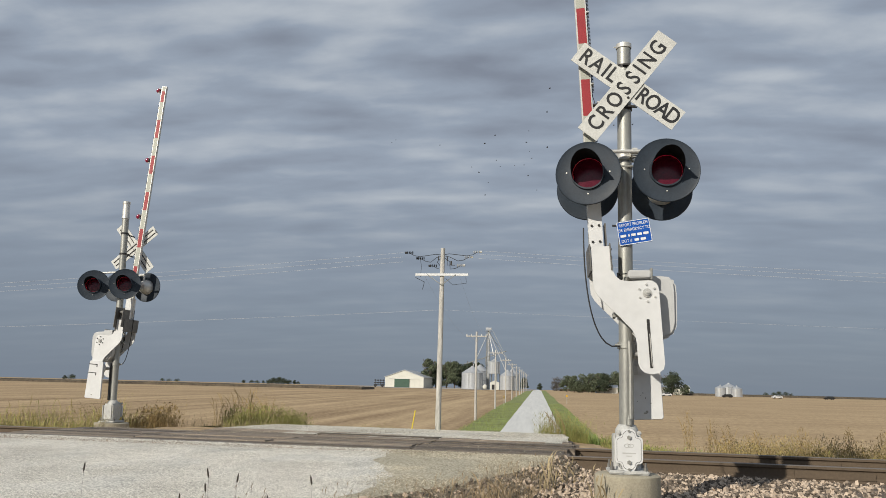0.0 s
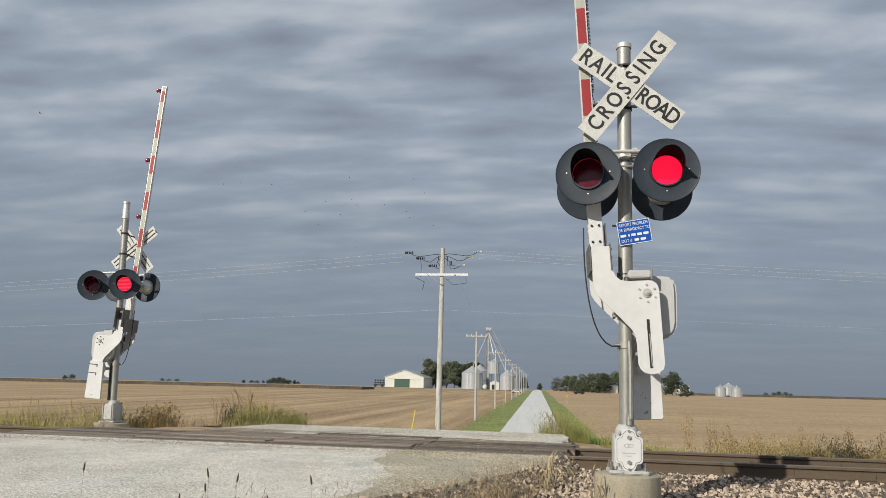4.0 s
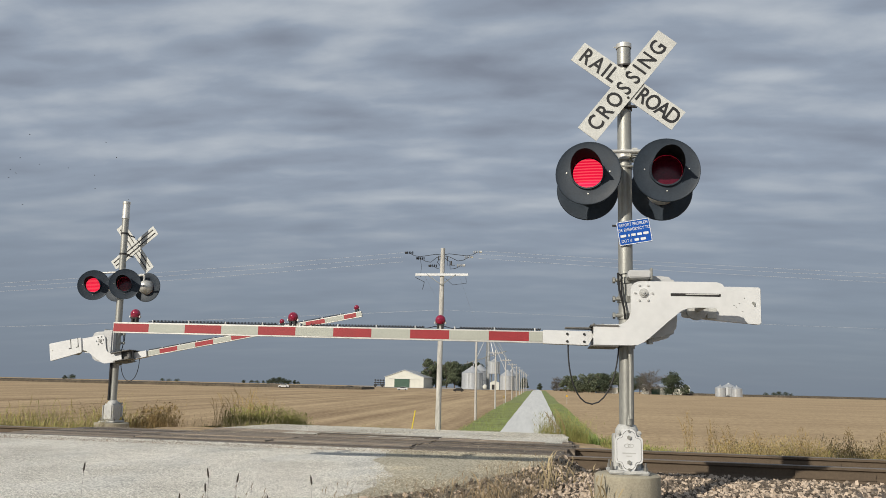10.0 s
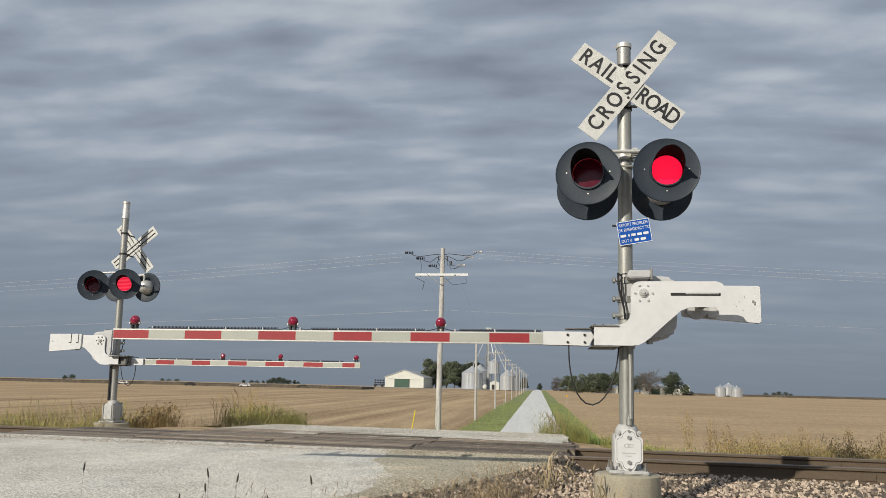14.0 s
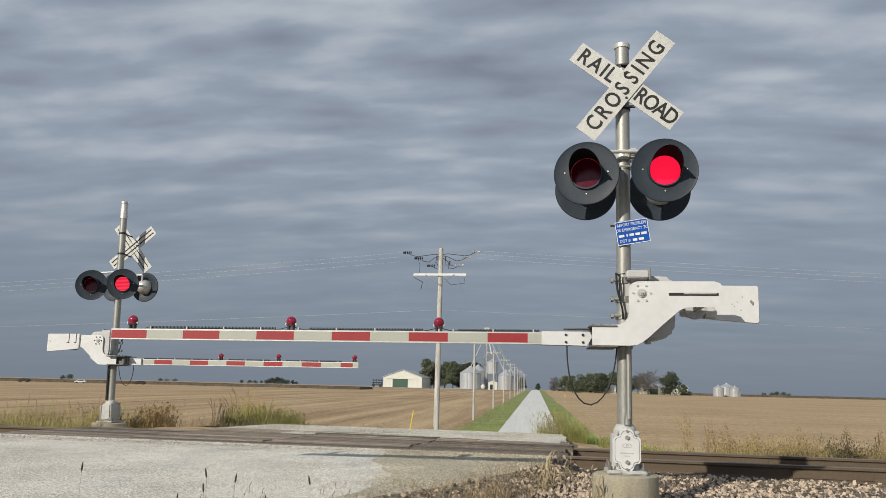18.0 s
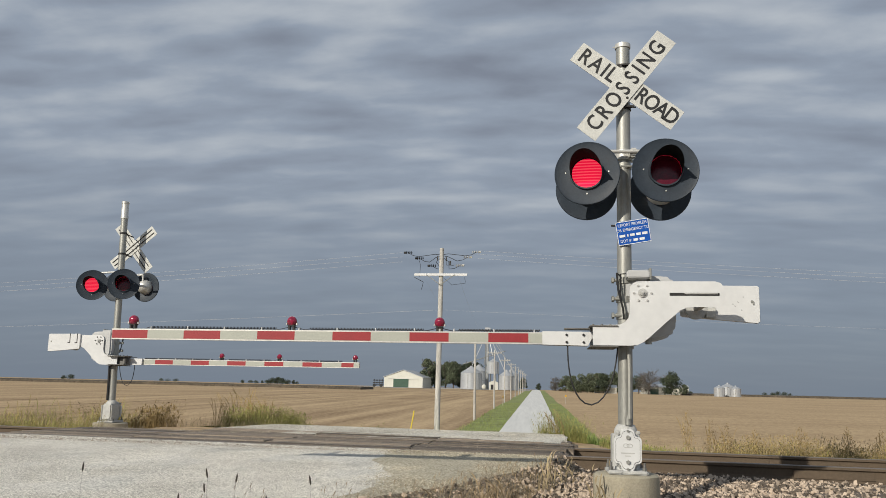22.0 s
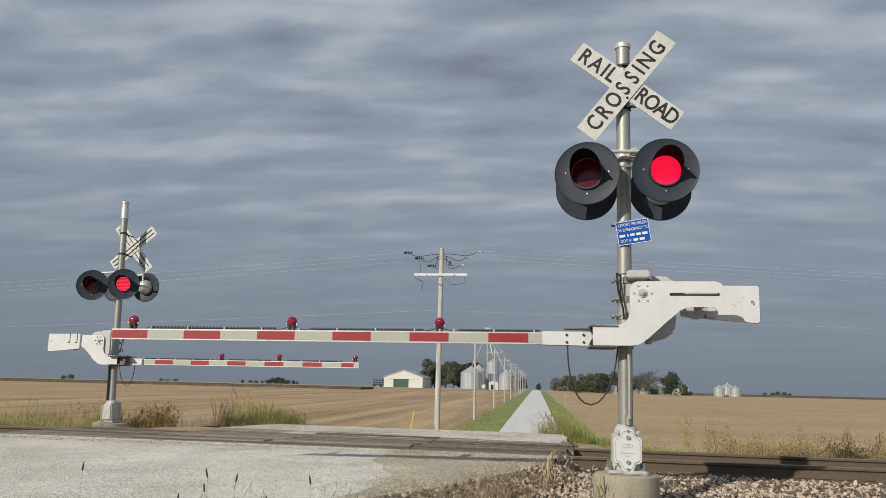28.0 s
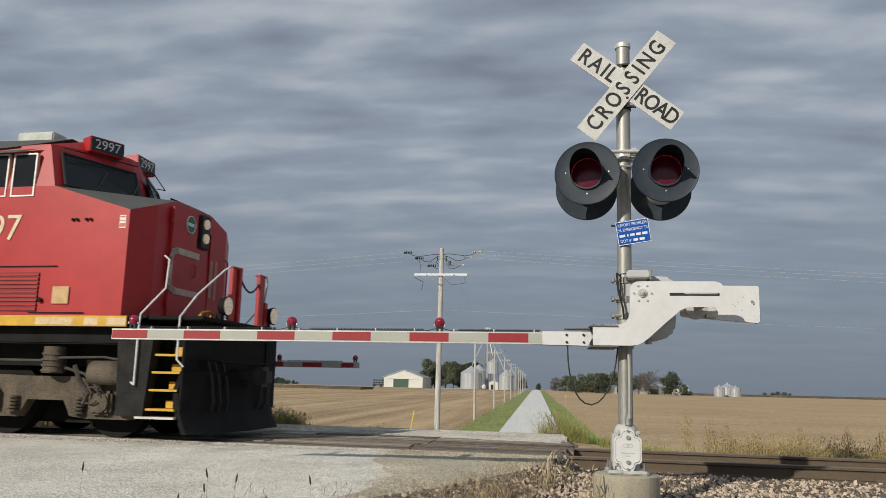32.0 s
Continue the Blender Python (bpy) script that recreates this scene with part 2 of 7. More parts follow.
def mat_diodes():
    """A lit lens whose rows of diodes show as paler lines."""
    m = mat("lit_red_diodes", (1.0, 0.010, 0.055), 0.4, 0, 0.04, 60.0, emit=0.9, spec=0.1)
    nt = m.node_tree
    N, L = nt.nodes.new, nt.links.new
    co = N("ShaderNodeTexCoord")
    w = N("ShaderNodeTexWave")
    w.bands_direction = "Z"
    w.inputs["Scale"].default_value, w.inputs["Distortion"].default_value = 11.0, 0.5
    w.inputs["Detail"].default_value, w.inputs["Detail Scale"].default_value = 2.0, 12.0
    L(co.outputs["Object"], w.inputs["Vector"])
    r = N("ShaderNodeValToRGB")
    e = r.color_ramp.elements
    e[0].position, e[0].color = 0.40, (0.80, 0.006, 0.045, 1)
    e[1].position, e[1].color = 1.0, (1.0, 0.10, 0.13, 1)
    L(w.outputs["Fac"], r.inputs[0])
    L(r.outputs[0], nt.nodes["Principled BSDF"].inputs["Emission Color"])
    return m


M_LENSON = mat_diodes()
M_REDLENS = mat("red_lamp_glass", (0.28, 0.005, 0.036), 0.10, 0, 0.25, 30.0, 0.002, 60.0, coat=0.8)
M_WOOD = mat("weathered_pole", (0.55, 0.53, 0.49), 0.9, 0, 0.28, 4.0, 0.006, 30.0, stretch=(2, 2, 0.15), fine=30.0)
M_RED = mat("red_loco_paint", (0.41, 0.021, 0.022), 0.42, 0, 0.09, 0.9, 0.0006, 9.0, fine=5.0, spec=0.42)
M_YELLOW = mat("yellow_paint", (0.62, 0.36, 0.02), 0.5, 0, 0.12, 6.0)
M_GRIME = mat("road_grime", (0.075, 0.066, 0.054), 0.9, 0, 0.3, 4.0, 0.004, 30.0)
M_LBLACK = mat("loco_black", (0.015, 0.0145, 0.014), 0.75, 0, 0.4, 3.0, spec=0.15)
M_DUSTBLACK = mat("dusty_black_plate", (0.030, 0.029, 0.027), 0.85, 0, 0.4, 4.0, 0.002, 30.0, spec=0.2)
M_TRUCK = mat("truck_frame_dust", (0.125, 0.100, 0.070), 0.9, 0, 0.4, 3.0, 0.004, 25.0)
M_ROOF = mat("grey_roof_paint", (0.085, 0.088, 0.084), 0.8, 0, 0.15, 4.0)
M_GLASS = mat("tinted_glass", (0.030, 0.036, 0.038), 0.16, 0, 0.05, 3.0, spec=0.9)
M_CABGLASS = mat("cab_side_glass", (0.010, 0.012, 0.013), 0.15, 0, 0.05, 3.0, spec=0.35)
M_LAMPGLASS = mat("headlamp_glass", (0.70, 0.58, 0.42), 0.15, 0.0, 0.4, 22.0, spec=0.8, emit=0.3)
M_TIN = mat("galvanised_bin", (0.46, 0.475, 0.49), 0.5, 0.35, 0.1, 0.6, fine=6.0, stretch=(1, 1, 4))
M_BARN = mat("cream_cladding", (0.62, 0.61, 0.54), 0.7, 0, 0.06, 0.4, fine=3.0)
M_GREEN = mat("green_sheet", (0.035, 0.085, 0.055), 0.6, 0, 0.12, 0.5, fine=3.0)
M_LEAF = mat("leaves", (0.125, 0.148, 0.085), 0.85, 0, 0.35, 0.25, fine=1.4, rand=0.3)
M_LEAFDARK = mat("dark_leaves", (0.065, 0.086, 0.048), 0.85, 0, 0.35, 0.25, fine=1.4)
M_TWIG = mat("grey_twigs", (0.135, 0.122, 0.105), 0.95, 0, 0.25, 0.2, fine=1.0)
M_BARK = mat("bark", (0.13, 0.105, 0.085), 0.95, 0, 0.25, 3.0)
M_CORN = mat("ripe_corn", (0.125, 0.098, 0.066), 0.95, 0, 0.3, 0.15, fine=1.2, world=True)
M_WEED = mat("green_weed", (0.315, 0.305, 0.095), 0.9, 0, 0.3, 1.2, fine=5.0)
M_LUSH = mat("lush_grass", (0.20, 0.27, 0.065), 0.9, 0, 0.3, 1.0, col2=(0.11, 0.15, 0.035), fine=5.0)
M_STEMS = mat("withered_stems", (0.33, 0.245, 0.14), 0.9, 0, 0.35, 1.2, fine=5.0)
M_DEADWEED = mat("dead_weed", (0.21, 0.155, 0.088), 0.9, 0, 0.3, 1.2, fine=5.0)
M_STALK = mat("dark_seed_head", (0.055, 0.044, 0.032), 0.9)
M_STRAW = mat("dry_grass", (0.42, 0.335, 0.195), 0.9, 0, 0.3, 1.2, fine=5.0)
M_STUBBLE = mat("cut_straw", (0.43, 0.325, 0.185), 0.95, 0, 0.35, 0.6, fine=5.0)
M_BROWNWEED = mat("brown_weed", (0.37, 0.265, 0.115), 0.9, 0, 0.3, 1.2, fine=5.0)

# ---------------------------------------------------------------- mesh helpers


def box(bm, c, s, m=None, bev=0.0):
    r = bmesh.ops.create_cube(bm, size=1.0, matrix=(m or Matrix()) @ Matrix.Translation(c) @ Matrix.Diagonal((*s, 1)))
    if bev:
        es = list({e for v in r["verts"] for e in v.link_edges})
        bmesh.ops.bevel(bm, geom=es, offset=bev, segments=2, affect="EDGES", clamp_overlap=True)


def cyl(bm, p0, p1, r0, r1=None, n=16, caps=True):
    p0, p1 = Vector(p0), Vector(p1)
    d = p1 - p0
    m = Matrix.Translation((p0 + p1) / 2) @ d.to_track_quat("Z", "Y").to_matrix().to_4x4()
    bmesh.ops.create_cone(bm, cap_ends=caps, segments=n, radius1=r0, radius2=r0 if r1 is None else r1, depth=d.length, matrix=m)


def prism(bm, pts, y0, y1, m=None):
    """A plate with the outline pts, (x, z), from y0 to y1."""
    m = m or Matrix()
    a = [bm.verts.new(m @ Vector((x, y0, z))) for x, z in pts]
    b = [bm.verts.new(m @ Vector((x, y1, z))) for x, z in pts]
    n = len(pts)
    bm.faces.new(a)
    bm.faces.new(b[::-1])
    for i in range(n):
        bm.faces.new((a[i], b[i], b[(i + 1) % n], a[(i + 1) % n]))
    bmesh.ops.recalc_face_normals(bm, faces=bm.faces[:])


def tube(bm, pts, r, n=8):
    """A round bar along pts."""
    pts = [Vector(p) for p in pts]
    rings = []
    side = None
    for i, p in enumerate(pts):
        d = (pts[min(i + 1, len(pts) - 1)] - pts[max(i - 1, 0)]).normalized()
        if side is None:
            side = d.orthogonal().normalized()
        side = (side - d * side.dot(d)).normalized()
        up = d.cross(side)
        rings.append([bm.verts.new(p + (side * math.cos(2 * math.pi * k / n) + up * math.sin(2 * math.pi * k / n)) * r) for k in range(n)])
    for a, b in zip(rings, rings[1:]):
        for k in range(n):
            bm.faces.new((a[k], a[(k + 1) % n], b[(k + 1) % n], b[k]))
    bm.faces.new(rings[0][::-1])
    bm.faces.new(rings[-1])


def spin(bm, prof, n=24, m=None):
    """A turned body: prof is (radius, height) pairs about z."""
    m = m or Matrix()
    rings = []
    for r, z in prof:
        if r < 1e-6:
            rings.append([bm.verts.new(m @ Vector((0, 0, z)))])
        else:
            rings.append([bm.verts.new(m @ Vector((r * math.cos(2 * math.pi * k / n), r * math.sin(2 * math.pi * k / n), z))) for k in range(n)])
    for a, b in zip(rings, rings[1:]):
        for k in range(n):
            j = (k + 1) % n
            if len(a) == 1 and len(b) == 1:
                continue
            if len(a) == 1:
                bm.faces.new((a[0], b[k], b[j]))
            elif len(b) == 1:
                bm.faces.new((a[k], a[j], b[0]))
            else:
                bm.faces.new((a[k], a[j], b[j], b[k]))
    bmesh.ops.recalc_face_normals(bm, faces=bm.faces[:])


def finish(name, bm, material, smooth=False):
    me = bpy.data.meshes.new(name)
    bm.to_mesh(me)
    bm.free()
    mats = material if isinstance(material, (list, tuple)) else [material]
    for x in mats:
        me.materials.append(x)
    if smooth:
        me.polygons.foreach_set("use_smooth", [True] * len(me.polygons))
        me.set_sharp_from_angle(angle=radians(38))
    return me


def part(name, bm, material, parent=None, label="", smooth=True):
    ob = new(name, finish(name, bm, material, smooth))
    ob.parent = parent
    if label:
        ob["label"] = label
    return ob


def thing(name, label, category, group="", m=None):
    ob = new(name)
    ob.empty_display_size = 0.2
    tagged(ob, label, category, group)
    if m is not None:
        ob.matrix_basis = m
    return ob


def from_lists(name, verts, faces, material, smooth=False):
    me = bpy.data.meshes.new(name)
    me.from_pydata(verts, [], faces)
    me.update()
    for x in material if isinstance(material, (list, tuple)) else [material]:
        me.materials.append(x)
    if smooth:
        me.polygons.foreach_set("use_smooth", [True] * len(me.polygons))
    return me


def text_bm(bm, body, size, m, depth=0.002, align="CENTER", squeeze=1.0, bold=0.0):
    """Adds raised letters, in the xy plane of m."""
    cu = bpy.data.curves.new("letters", "FONT")
    cu.body, cu.size, cu.align_x, cu.align_y, cu.extrude = body, size, align, "CENTER", depth
    cu.resolution_u, cu.offset = 3, bold
    ob = bpy.data.objects.new("letters", cu)
    scene.collection.objects.link(ob)
    bpy.context.view_layer.update()
    me = bpy.data.meshes.new_from_object(ob.evaluated_get(bpy.context.evaluated_depsgraph_get()))
    me.transform(m @ Matrix.Diagonal((squeeze, 1, 1, 1)))
    bm.from_mesh(me)
    bpy.data.objects.remove(ob)
    bpy.data.curves.remove(cu)
    bpy.data.meshes.remove(me)


# ---------------------------------------------------------------- lie of the land
TRACK_AT = Vector((-8.681, 12.237))
TRACK_U = Vector((0.99574, -0.09223))
TRACK_N = Vector((0.09223, 0.99574))
TRACK_TURN = -5.292
H = 0.83


def smooth01(a, b, v):
    t = min(1, max(0, (v - a) / (b - a)))
    return t * t * (3 - 2 * t)


def lane_x(y):
    """The middle of the road at y."""
    return -3.4 + 2.85 * smooth01(16, 58, y)


def road_edge(y):
    """The flared right edge of the gravel before the rails."""
    pts = ((-20, -9.0), (3.0, -5.6), (5.5, -3.0), (7.2, -1.5), (8.4, -0.62), (9.6, 0.0), (10.7, 0.36), (13.0, 0.5))
    for (ya, xa), (yb, xb) in zip(pts, pts[1:]):
        if y <= yb:
            t = max(0, (y - ya) / (yb - ya))
            return xa + (xb - xa) * t
    return pts[-1][1]


def ground_z(x, y):
    c = (x - TRACK_AT.x) * TRACK_N.x + (y - TRACK_AT.y) * TRACK_N.y
    if c > 0:
        plain = -3.02 + 0.0068 * min(y, 500)
        onroad = 1 - smooth01(3.7 - 0.9 * smooth01(20, 45, y), 6.8 - 1.8 * smooth01(20, 45, y), abs(x - lane_x(y)))
        f_side = smooth01(4.2, 13.0, c)
        side = (-0.27 - 0.02 * c) * (1 - f_side) + plain * f_side
        road = max(0.022 * smooth01(2.2, 2.7, c) - 0.061 * max(0, c - 3.7), plain)
        z = side * (1 - onroad) + road * onroad
        return z if c > 1.45 else -0.26
    d = -c
    onroad = 1 - smooth01(0.0, 0.55, x - road_edge(y))
    onroad *= smooth01(-11.5, -9.4, x)
    side = -0.27 - 0.03 * max(0, d - 2.0) - 0.25 * smooth01(5.0, 9.0, d)
    road = -0.022 + 0.030 * (1 - smooth01(0.98, 1.6, d)) - 0.045 * max(0, d - 1.2)
    low = -1.2 * smooth01(14, 40, d)
    return (road * onroad + side * (1 - onroad) if d > 1.0 else -0.26) + low



def apron_z(x, y):
    """The far approach, rounded off at its left shoulder."""
    left = lane_x(y) - 3.9 + 1.4 * (1 - smooth01(13, 17.5, y))
    return ground_z(x, y) - 0.13 * (1 - smooth01(0.0, 1.9, x - left)) * (1 - smooth01(17, 24, y))


# ---------------------------------------------------------------- ground and roads


def spread(lo, hi, near, first, growth):
    """Grid lines that widen away from near."""
    out, d, step = [near], 0.0, first
    while near + d < hi or near - d > lo:
        d += step
        step *= growth
        if near + d <= hi:
            out.append(near + d)
        if near - d >= lo:
            out.append(near - d)
    return sorted(out + [lo, hi])


def sheet(name, xs, ys, material, lift=0.0, edge=None, zfun=ground_z, rough=0.0):
    verts, faces = [], []
    for j, y in enumerate(ys):
        for i, x in enumerate(xs):
            xx = edge(i / (len(xs) - 1), y) if edge else x
            z = zfun(xx, y) + lift
            if rough:
                z += rough * noise.fractal(Vector((xx * 1.3, y * 1.3, 0)), 1.0, 2.0, 3)
            verts.append((xx, y, z))
    n = len(xs)
    for j in range(len(ys) - 1):
        for i in range(n - 1):
            a = j * n + i
            faces.append((a, a + 1, a + n + 1, a + n))
    return new(name, from_lists(name, verts, faces, material, True))


def steps(a, b, n):
    return [a + (b - a) * i / n for i in range(n + 1)]


def build_land():
    g = sheet("ground", spread(-4000, 4000, -2.0, 0.45, 1.045), spread(-60, 4800, 12.0, 0.40, 1.045), M_FIELD, lift=-0.10)
    tagged(g, "tan harvested stubble field on flat farmland", "ground", kind="structure")
    xs = steps(0, 1, 40)
    ys = steps(-20, 3, 23) + steps(3, 10.4, 60)[1:]

    def tan_from(y):
        return -2.0 + 0.16 * (10.75 - y) + 0.10 * math.sin(y * 3.1) + 0.05 * math.sin(y * 9.0)

    def trackside(x, y):
        """Draws the last rows of the sheet up to the skewed deck."""
        lim = 12.237 - 0.0926 * (x + 8.681) - 0.98
        return min(y, lim) if y < 10.35 else lim

    def gravel_sheet(name, n, material, lift, edge):
        verts, faces = [], []
        for y in ys:
            for i in range(n + 1):
                x = edge(i / n, y)
                yy = trackside(x, y)
                z = ground_z(x, min(yy, 10.2)) if yy > 12.237 - 0.0926 * (x + 8.681) - 1.25 else ground_z(x, yy)
                z += 0.012 * noise.fractal(Vector((x * 1.3, y * 1.3, 0)), 1.0, 2.0, 3) * smooth01(0, 0.6, 12.237 - 0.0926 * (x + 8.681) - 0.95 - yy) + lift
                verts.append((x, yy, z))
        for j in range(len(ys) - 1):
            for i in range(n):
                k = j * (n + 1) + i
                faces.append((k, k + 1, k + n + 2, k + n + 1))
        return new(name, from_lists(name, verts, faces, material, True))

    near = gravel_sheet("road", 60, M_GRAVEL, 0.0, lambda f, y: -11.0 + f * (tan_from(y) + 0.25 + 11.0))
    tagged(near, "crushed white gravel road rising to the rails", "road", kind="structure")
    sh = gravel_sheet("road_shoulder", 30, M_TANGRAVEL, 0.006, lambda f, y: min(tan_from(y), road_edge(y) - 0.3) + f * (road_edge(y) + 0.50 + 0.06 * math.sin(y * 5) - min(tan_from(y), road_edge(y) - 0.3)))
    tagged(sh, "tan fine gravel shoulder of the road", "shoulder", kind="structure")
    far = sheet("road", steps(0, 1, 24), steps(12.9, 62, 74) + steps(62, 500, 60)[1:] + [700, 1000, 1600, 2600], [M_FARLANE], 0.0,
                lambda f, y: lane_x(y) + (f - 0.5) * (7.7 - 2.75 * smooth01(17, 45, y)) + 1.4 * (1 - f) * (1 - smooth01(13, 17.5, y)) + 0.08 * (1 - 0.7 * smooth01(17, 22, y)) * math.sin(y * 2.3), zfun=apron_z, rough=0.002)
    tagged(far, "pale gravel country road running straight to the horizon", "road", kind="structure")
    ap = sheet("road_apron", steps(0, 1, 24), steps(12.9, 21, 30), M_APRON, 0.007,
               lambda f, y: lane_x(y) - 0.04 + (f - 0.5) * (7.8 - 2.75 * smooth01(17, 45, y)) + 1.4 * (1 - f) * (1 - smooth01(13, 17.5, y)) + 0.08 * math.sin(y * 2.3), zfun=apron_z, rough=0.012)
    tagged(ap, "grey dusty gravel apron beyond the timber deck", "road", kind="structure")
    for a in (-1, 1):
        v = sheet("verge", steps(0, 1, 8), steps(18, 62, 40) + steps(62, 560, 60)[1:], M_VERGE, -0.03,
                  lambda f, y: lane_x(y) + a * ((3.75 - 1.35 * smooth01(17, 45, y)) + f * (3.6 if a < 0 else 2.75) * (1 + 0.06 * math.sin(y * 0.7))), rough=0.03)
        tagged(v, "mown green grass verge beside the road", "verge", kind="structure")
    sl = sheet("bank", steps(0, 1, 30), steps(-6, 3, 9) + steps(3, 11.4, 60)[1:], M_SLOPE, 0.014, lambda f, y: road_edge(y) + 0.10 + 0.07 * math.sin(y * 4.1) + f * (9.0 - road_edge(y)) * (0.1 + 0.9 * f), rough=0.012)
    tagged(sl, "stony brown bank beside the gravel road", "bank", kind="structure")
    # railway formation
    for side, c0, c1 in (("north", 0.9, 4.6), ("south", -2.2, -0.9)):
        verts, faces = [], []
        ss = steps(-640, -30, 60) + steps(-30, 60, 90)[1:] + steps(60, 900, 60)[1:]
        cs = steps(c0, c1, 8)
        for s in ss:
            for c in cs:
                p = TRACK_AT + TRACK_U * s + TRACK_N * c
                d = abs(c)
                z = -0.19 - 0.10 * smooth01(1.4, 3.2, d) + 0.02 * noise.noise(Vector((s * 2, c * 2, 0)))
                if abs(p.x + 4.2) < 5.0 and d > 1.0:
                    z -= 0.16 * (1 - smooth01(4.1, 5.0, abs(p.x + 4.2)))
                verts.append((p.x, p.y, z))
        n = len(cs)
        for j in range(len(ss) - 1):
            for i in range(n - 1):
                a = j * n + i
                faces.append((a, a + 1, a + n + 1, a + n))
        b = new("ballast_bed", from_lists("ballast_bed", verts, faces, M_BED, True))
        tagged(b, "brown stone bed beside the rails", "ballast", kind="structure")
    verts, faces = [], []
    for s in (-640, 900):
        for c in (-1.0, 1.0):
            p = TRACK_AT + TRACK_U * s + TRACK_N * c
            verts.append((p.x, p.y, -0.20))
    b = new("ballast_bed", from_lists("ballast_bed", verts, [(0, 2, 3, 1)], M_BED))
    tagged(b, "brown stone bed between the rails", "ballast", kind="structure")


def on_track(s, c, z):
    p = TRACK_AT + TRACK_U * s + TRACK_N * c
    return (p.x, p.y, z)


def track_pose(s, c, z):
    return Matrix.Translation(on_track(s, c, z)) @ pose(0, 0, 0, 0, 0, TRACK_TURN)


RAIL = [(-0.07, -0.186), (0.07, -0.186), (0.07, -0.174), (0.018, -0.150), (0.010, -0.135), (0.010, -0.055), (0.020, -0.045), (0.037, -0.036), (0.037, -0.008), (0.030, 0.0),
        (-0.030, 0.0), (-0.037, -0.008), (-0.037, -0.036), (-0.020, -0.045), (-0.010, -0.055), (-0.010, -0.135), (-0.018, -0.150), (-0.07, -0.174)]


def build_track():
    for c in (-0.755, 0.755):
        bm = bmesh.new()
        a = [bm.verts.new((-640, y, z)) for y, z in RAIL]
        b = [bm.verts.new((900, y, z)) for y, z in RAIL]
        n = len(RAIL)
        for i in range(n):
            f = bm.faces.new((a[i], b[i], b[(i + 1) % n], a[(i + 1) % n]))
            f.material_index = 1 if 8 < i < 11 else 0
        bm.faces.new(a[::-1])
        bm.faces.new(b)
        r = thing("rail", "rusty brown steel rail with a worn head", "rail", "rails of the track", track_pose(0, c, 0))
        part("running_rail", bm, [M_RAIL, M_RAILTOP], r, smooth=False)
        bm = bmesh.new()
        box(bm, (0, 0, -0.192), (0.19, 0.34, 0.016), bev=0.003)
        for sy in (-1, 1):
            box(bm, (0.05 * sy, sy * 0.085, -0.172), (0.03, 0.03, 0.04), bev=0.004)
        plate = finish("tie_plate", bm, M_RAIL)
        for i in range(-14, 24):
            s = 9.0 + i * 0.55
            if 0.3 < s < 9.4:
                continue
            ob = new("tie_plate", plate)
            ob.parent = r
            ob.matrix_basis = pose(s, 0, 0)
        for s in (12.35,):
            for sy in (-1, 1):
                bm = bmesh.new()
                prism(bm, [(-0.45, -0.15), (0.45, -0.15), (0.45, -0.06), (-0.45, -0.06)], sy * 0.012, sy * 0.038)
                part("joint_bar", bm, M_RAIL, r).matrix_basis = pose(s, 0, 0)
    # sleepers, to both sides of the crossing
    bm = bmesh.new()
    box(bm, (0, 0, 0), (0.22, 2.55, 0.16), bev=0.012)
    me = finish("sleeper", bm, M_PLANK)
    for i in range(-40, 60):
        s = 9.0 + i * 0.55
        if 0.3 < s < 9.4:
            continue
        ob = new("sleeper", me)
        tagged(ob, "grey weathered timber sleeper half sunk in ballast", "sleeper", "sleepers of the track")
        ob.matrix_basis = track_pose(s, random.uniform(-0.03, 0.03), -0.262) @ pose(0, 0, 0, 0, 0, random.uniform(-1, 1))
    # timber crossing panels
    rows = [(-0.915, 0.20), (-0.53, 0.24), (-0.27, 0.25), (0.0, 0.25), (0.27, 0.25), (0.53, 0.24), (0.92, 0.20), (1.16, 0.24), (1.42, 0.24), (1.68, 0.25), (1.94, 0.25), (2.19, 0.24)]
    deck = thing("crossing_deck", "grey weathered timber planks level with the rails", "level crossing")
    deck.matrix_basis = track_pose(0, 0, 0)
    bms = []
    for L in (2.13, 2.12, 2.14):
        bm = bmesh.new()
        box(bm, (0, 0, 0), (L - 0.02, 1, 0.18))
        bms.append(finish("plank", bm, M_PLANK))
    for c, w in rows:
        s = (0.62 if c < 1.5 else 2.76) + random.uniform(-0.10, 0.06)
        while s < 8.3:
            ob = new("plank", random.choice(bms))
            ob.parent = deck
            ob.matrix_basis = pose(s + 1.07, c, (-0.088 if c < 1.5 else -0.079) + random.uniform(-0.012, 0.008), random.uniform(-0.8, 0.8), random.uniform(-0.25, 0.25), 0) @ Matrix.Diagonal((1, w, 1, 1))
            s += 2.14


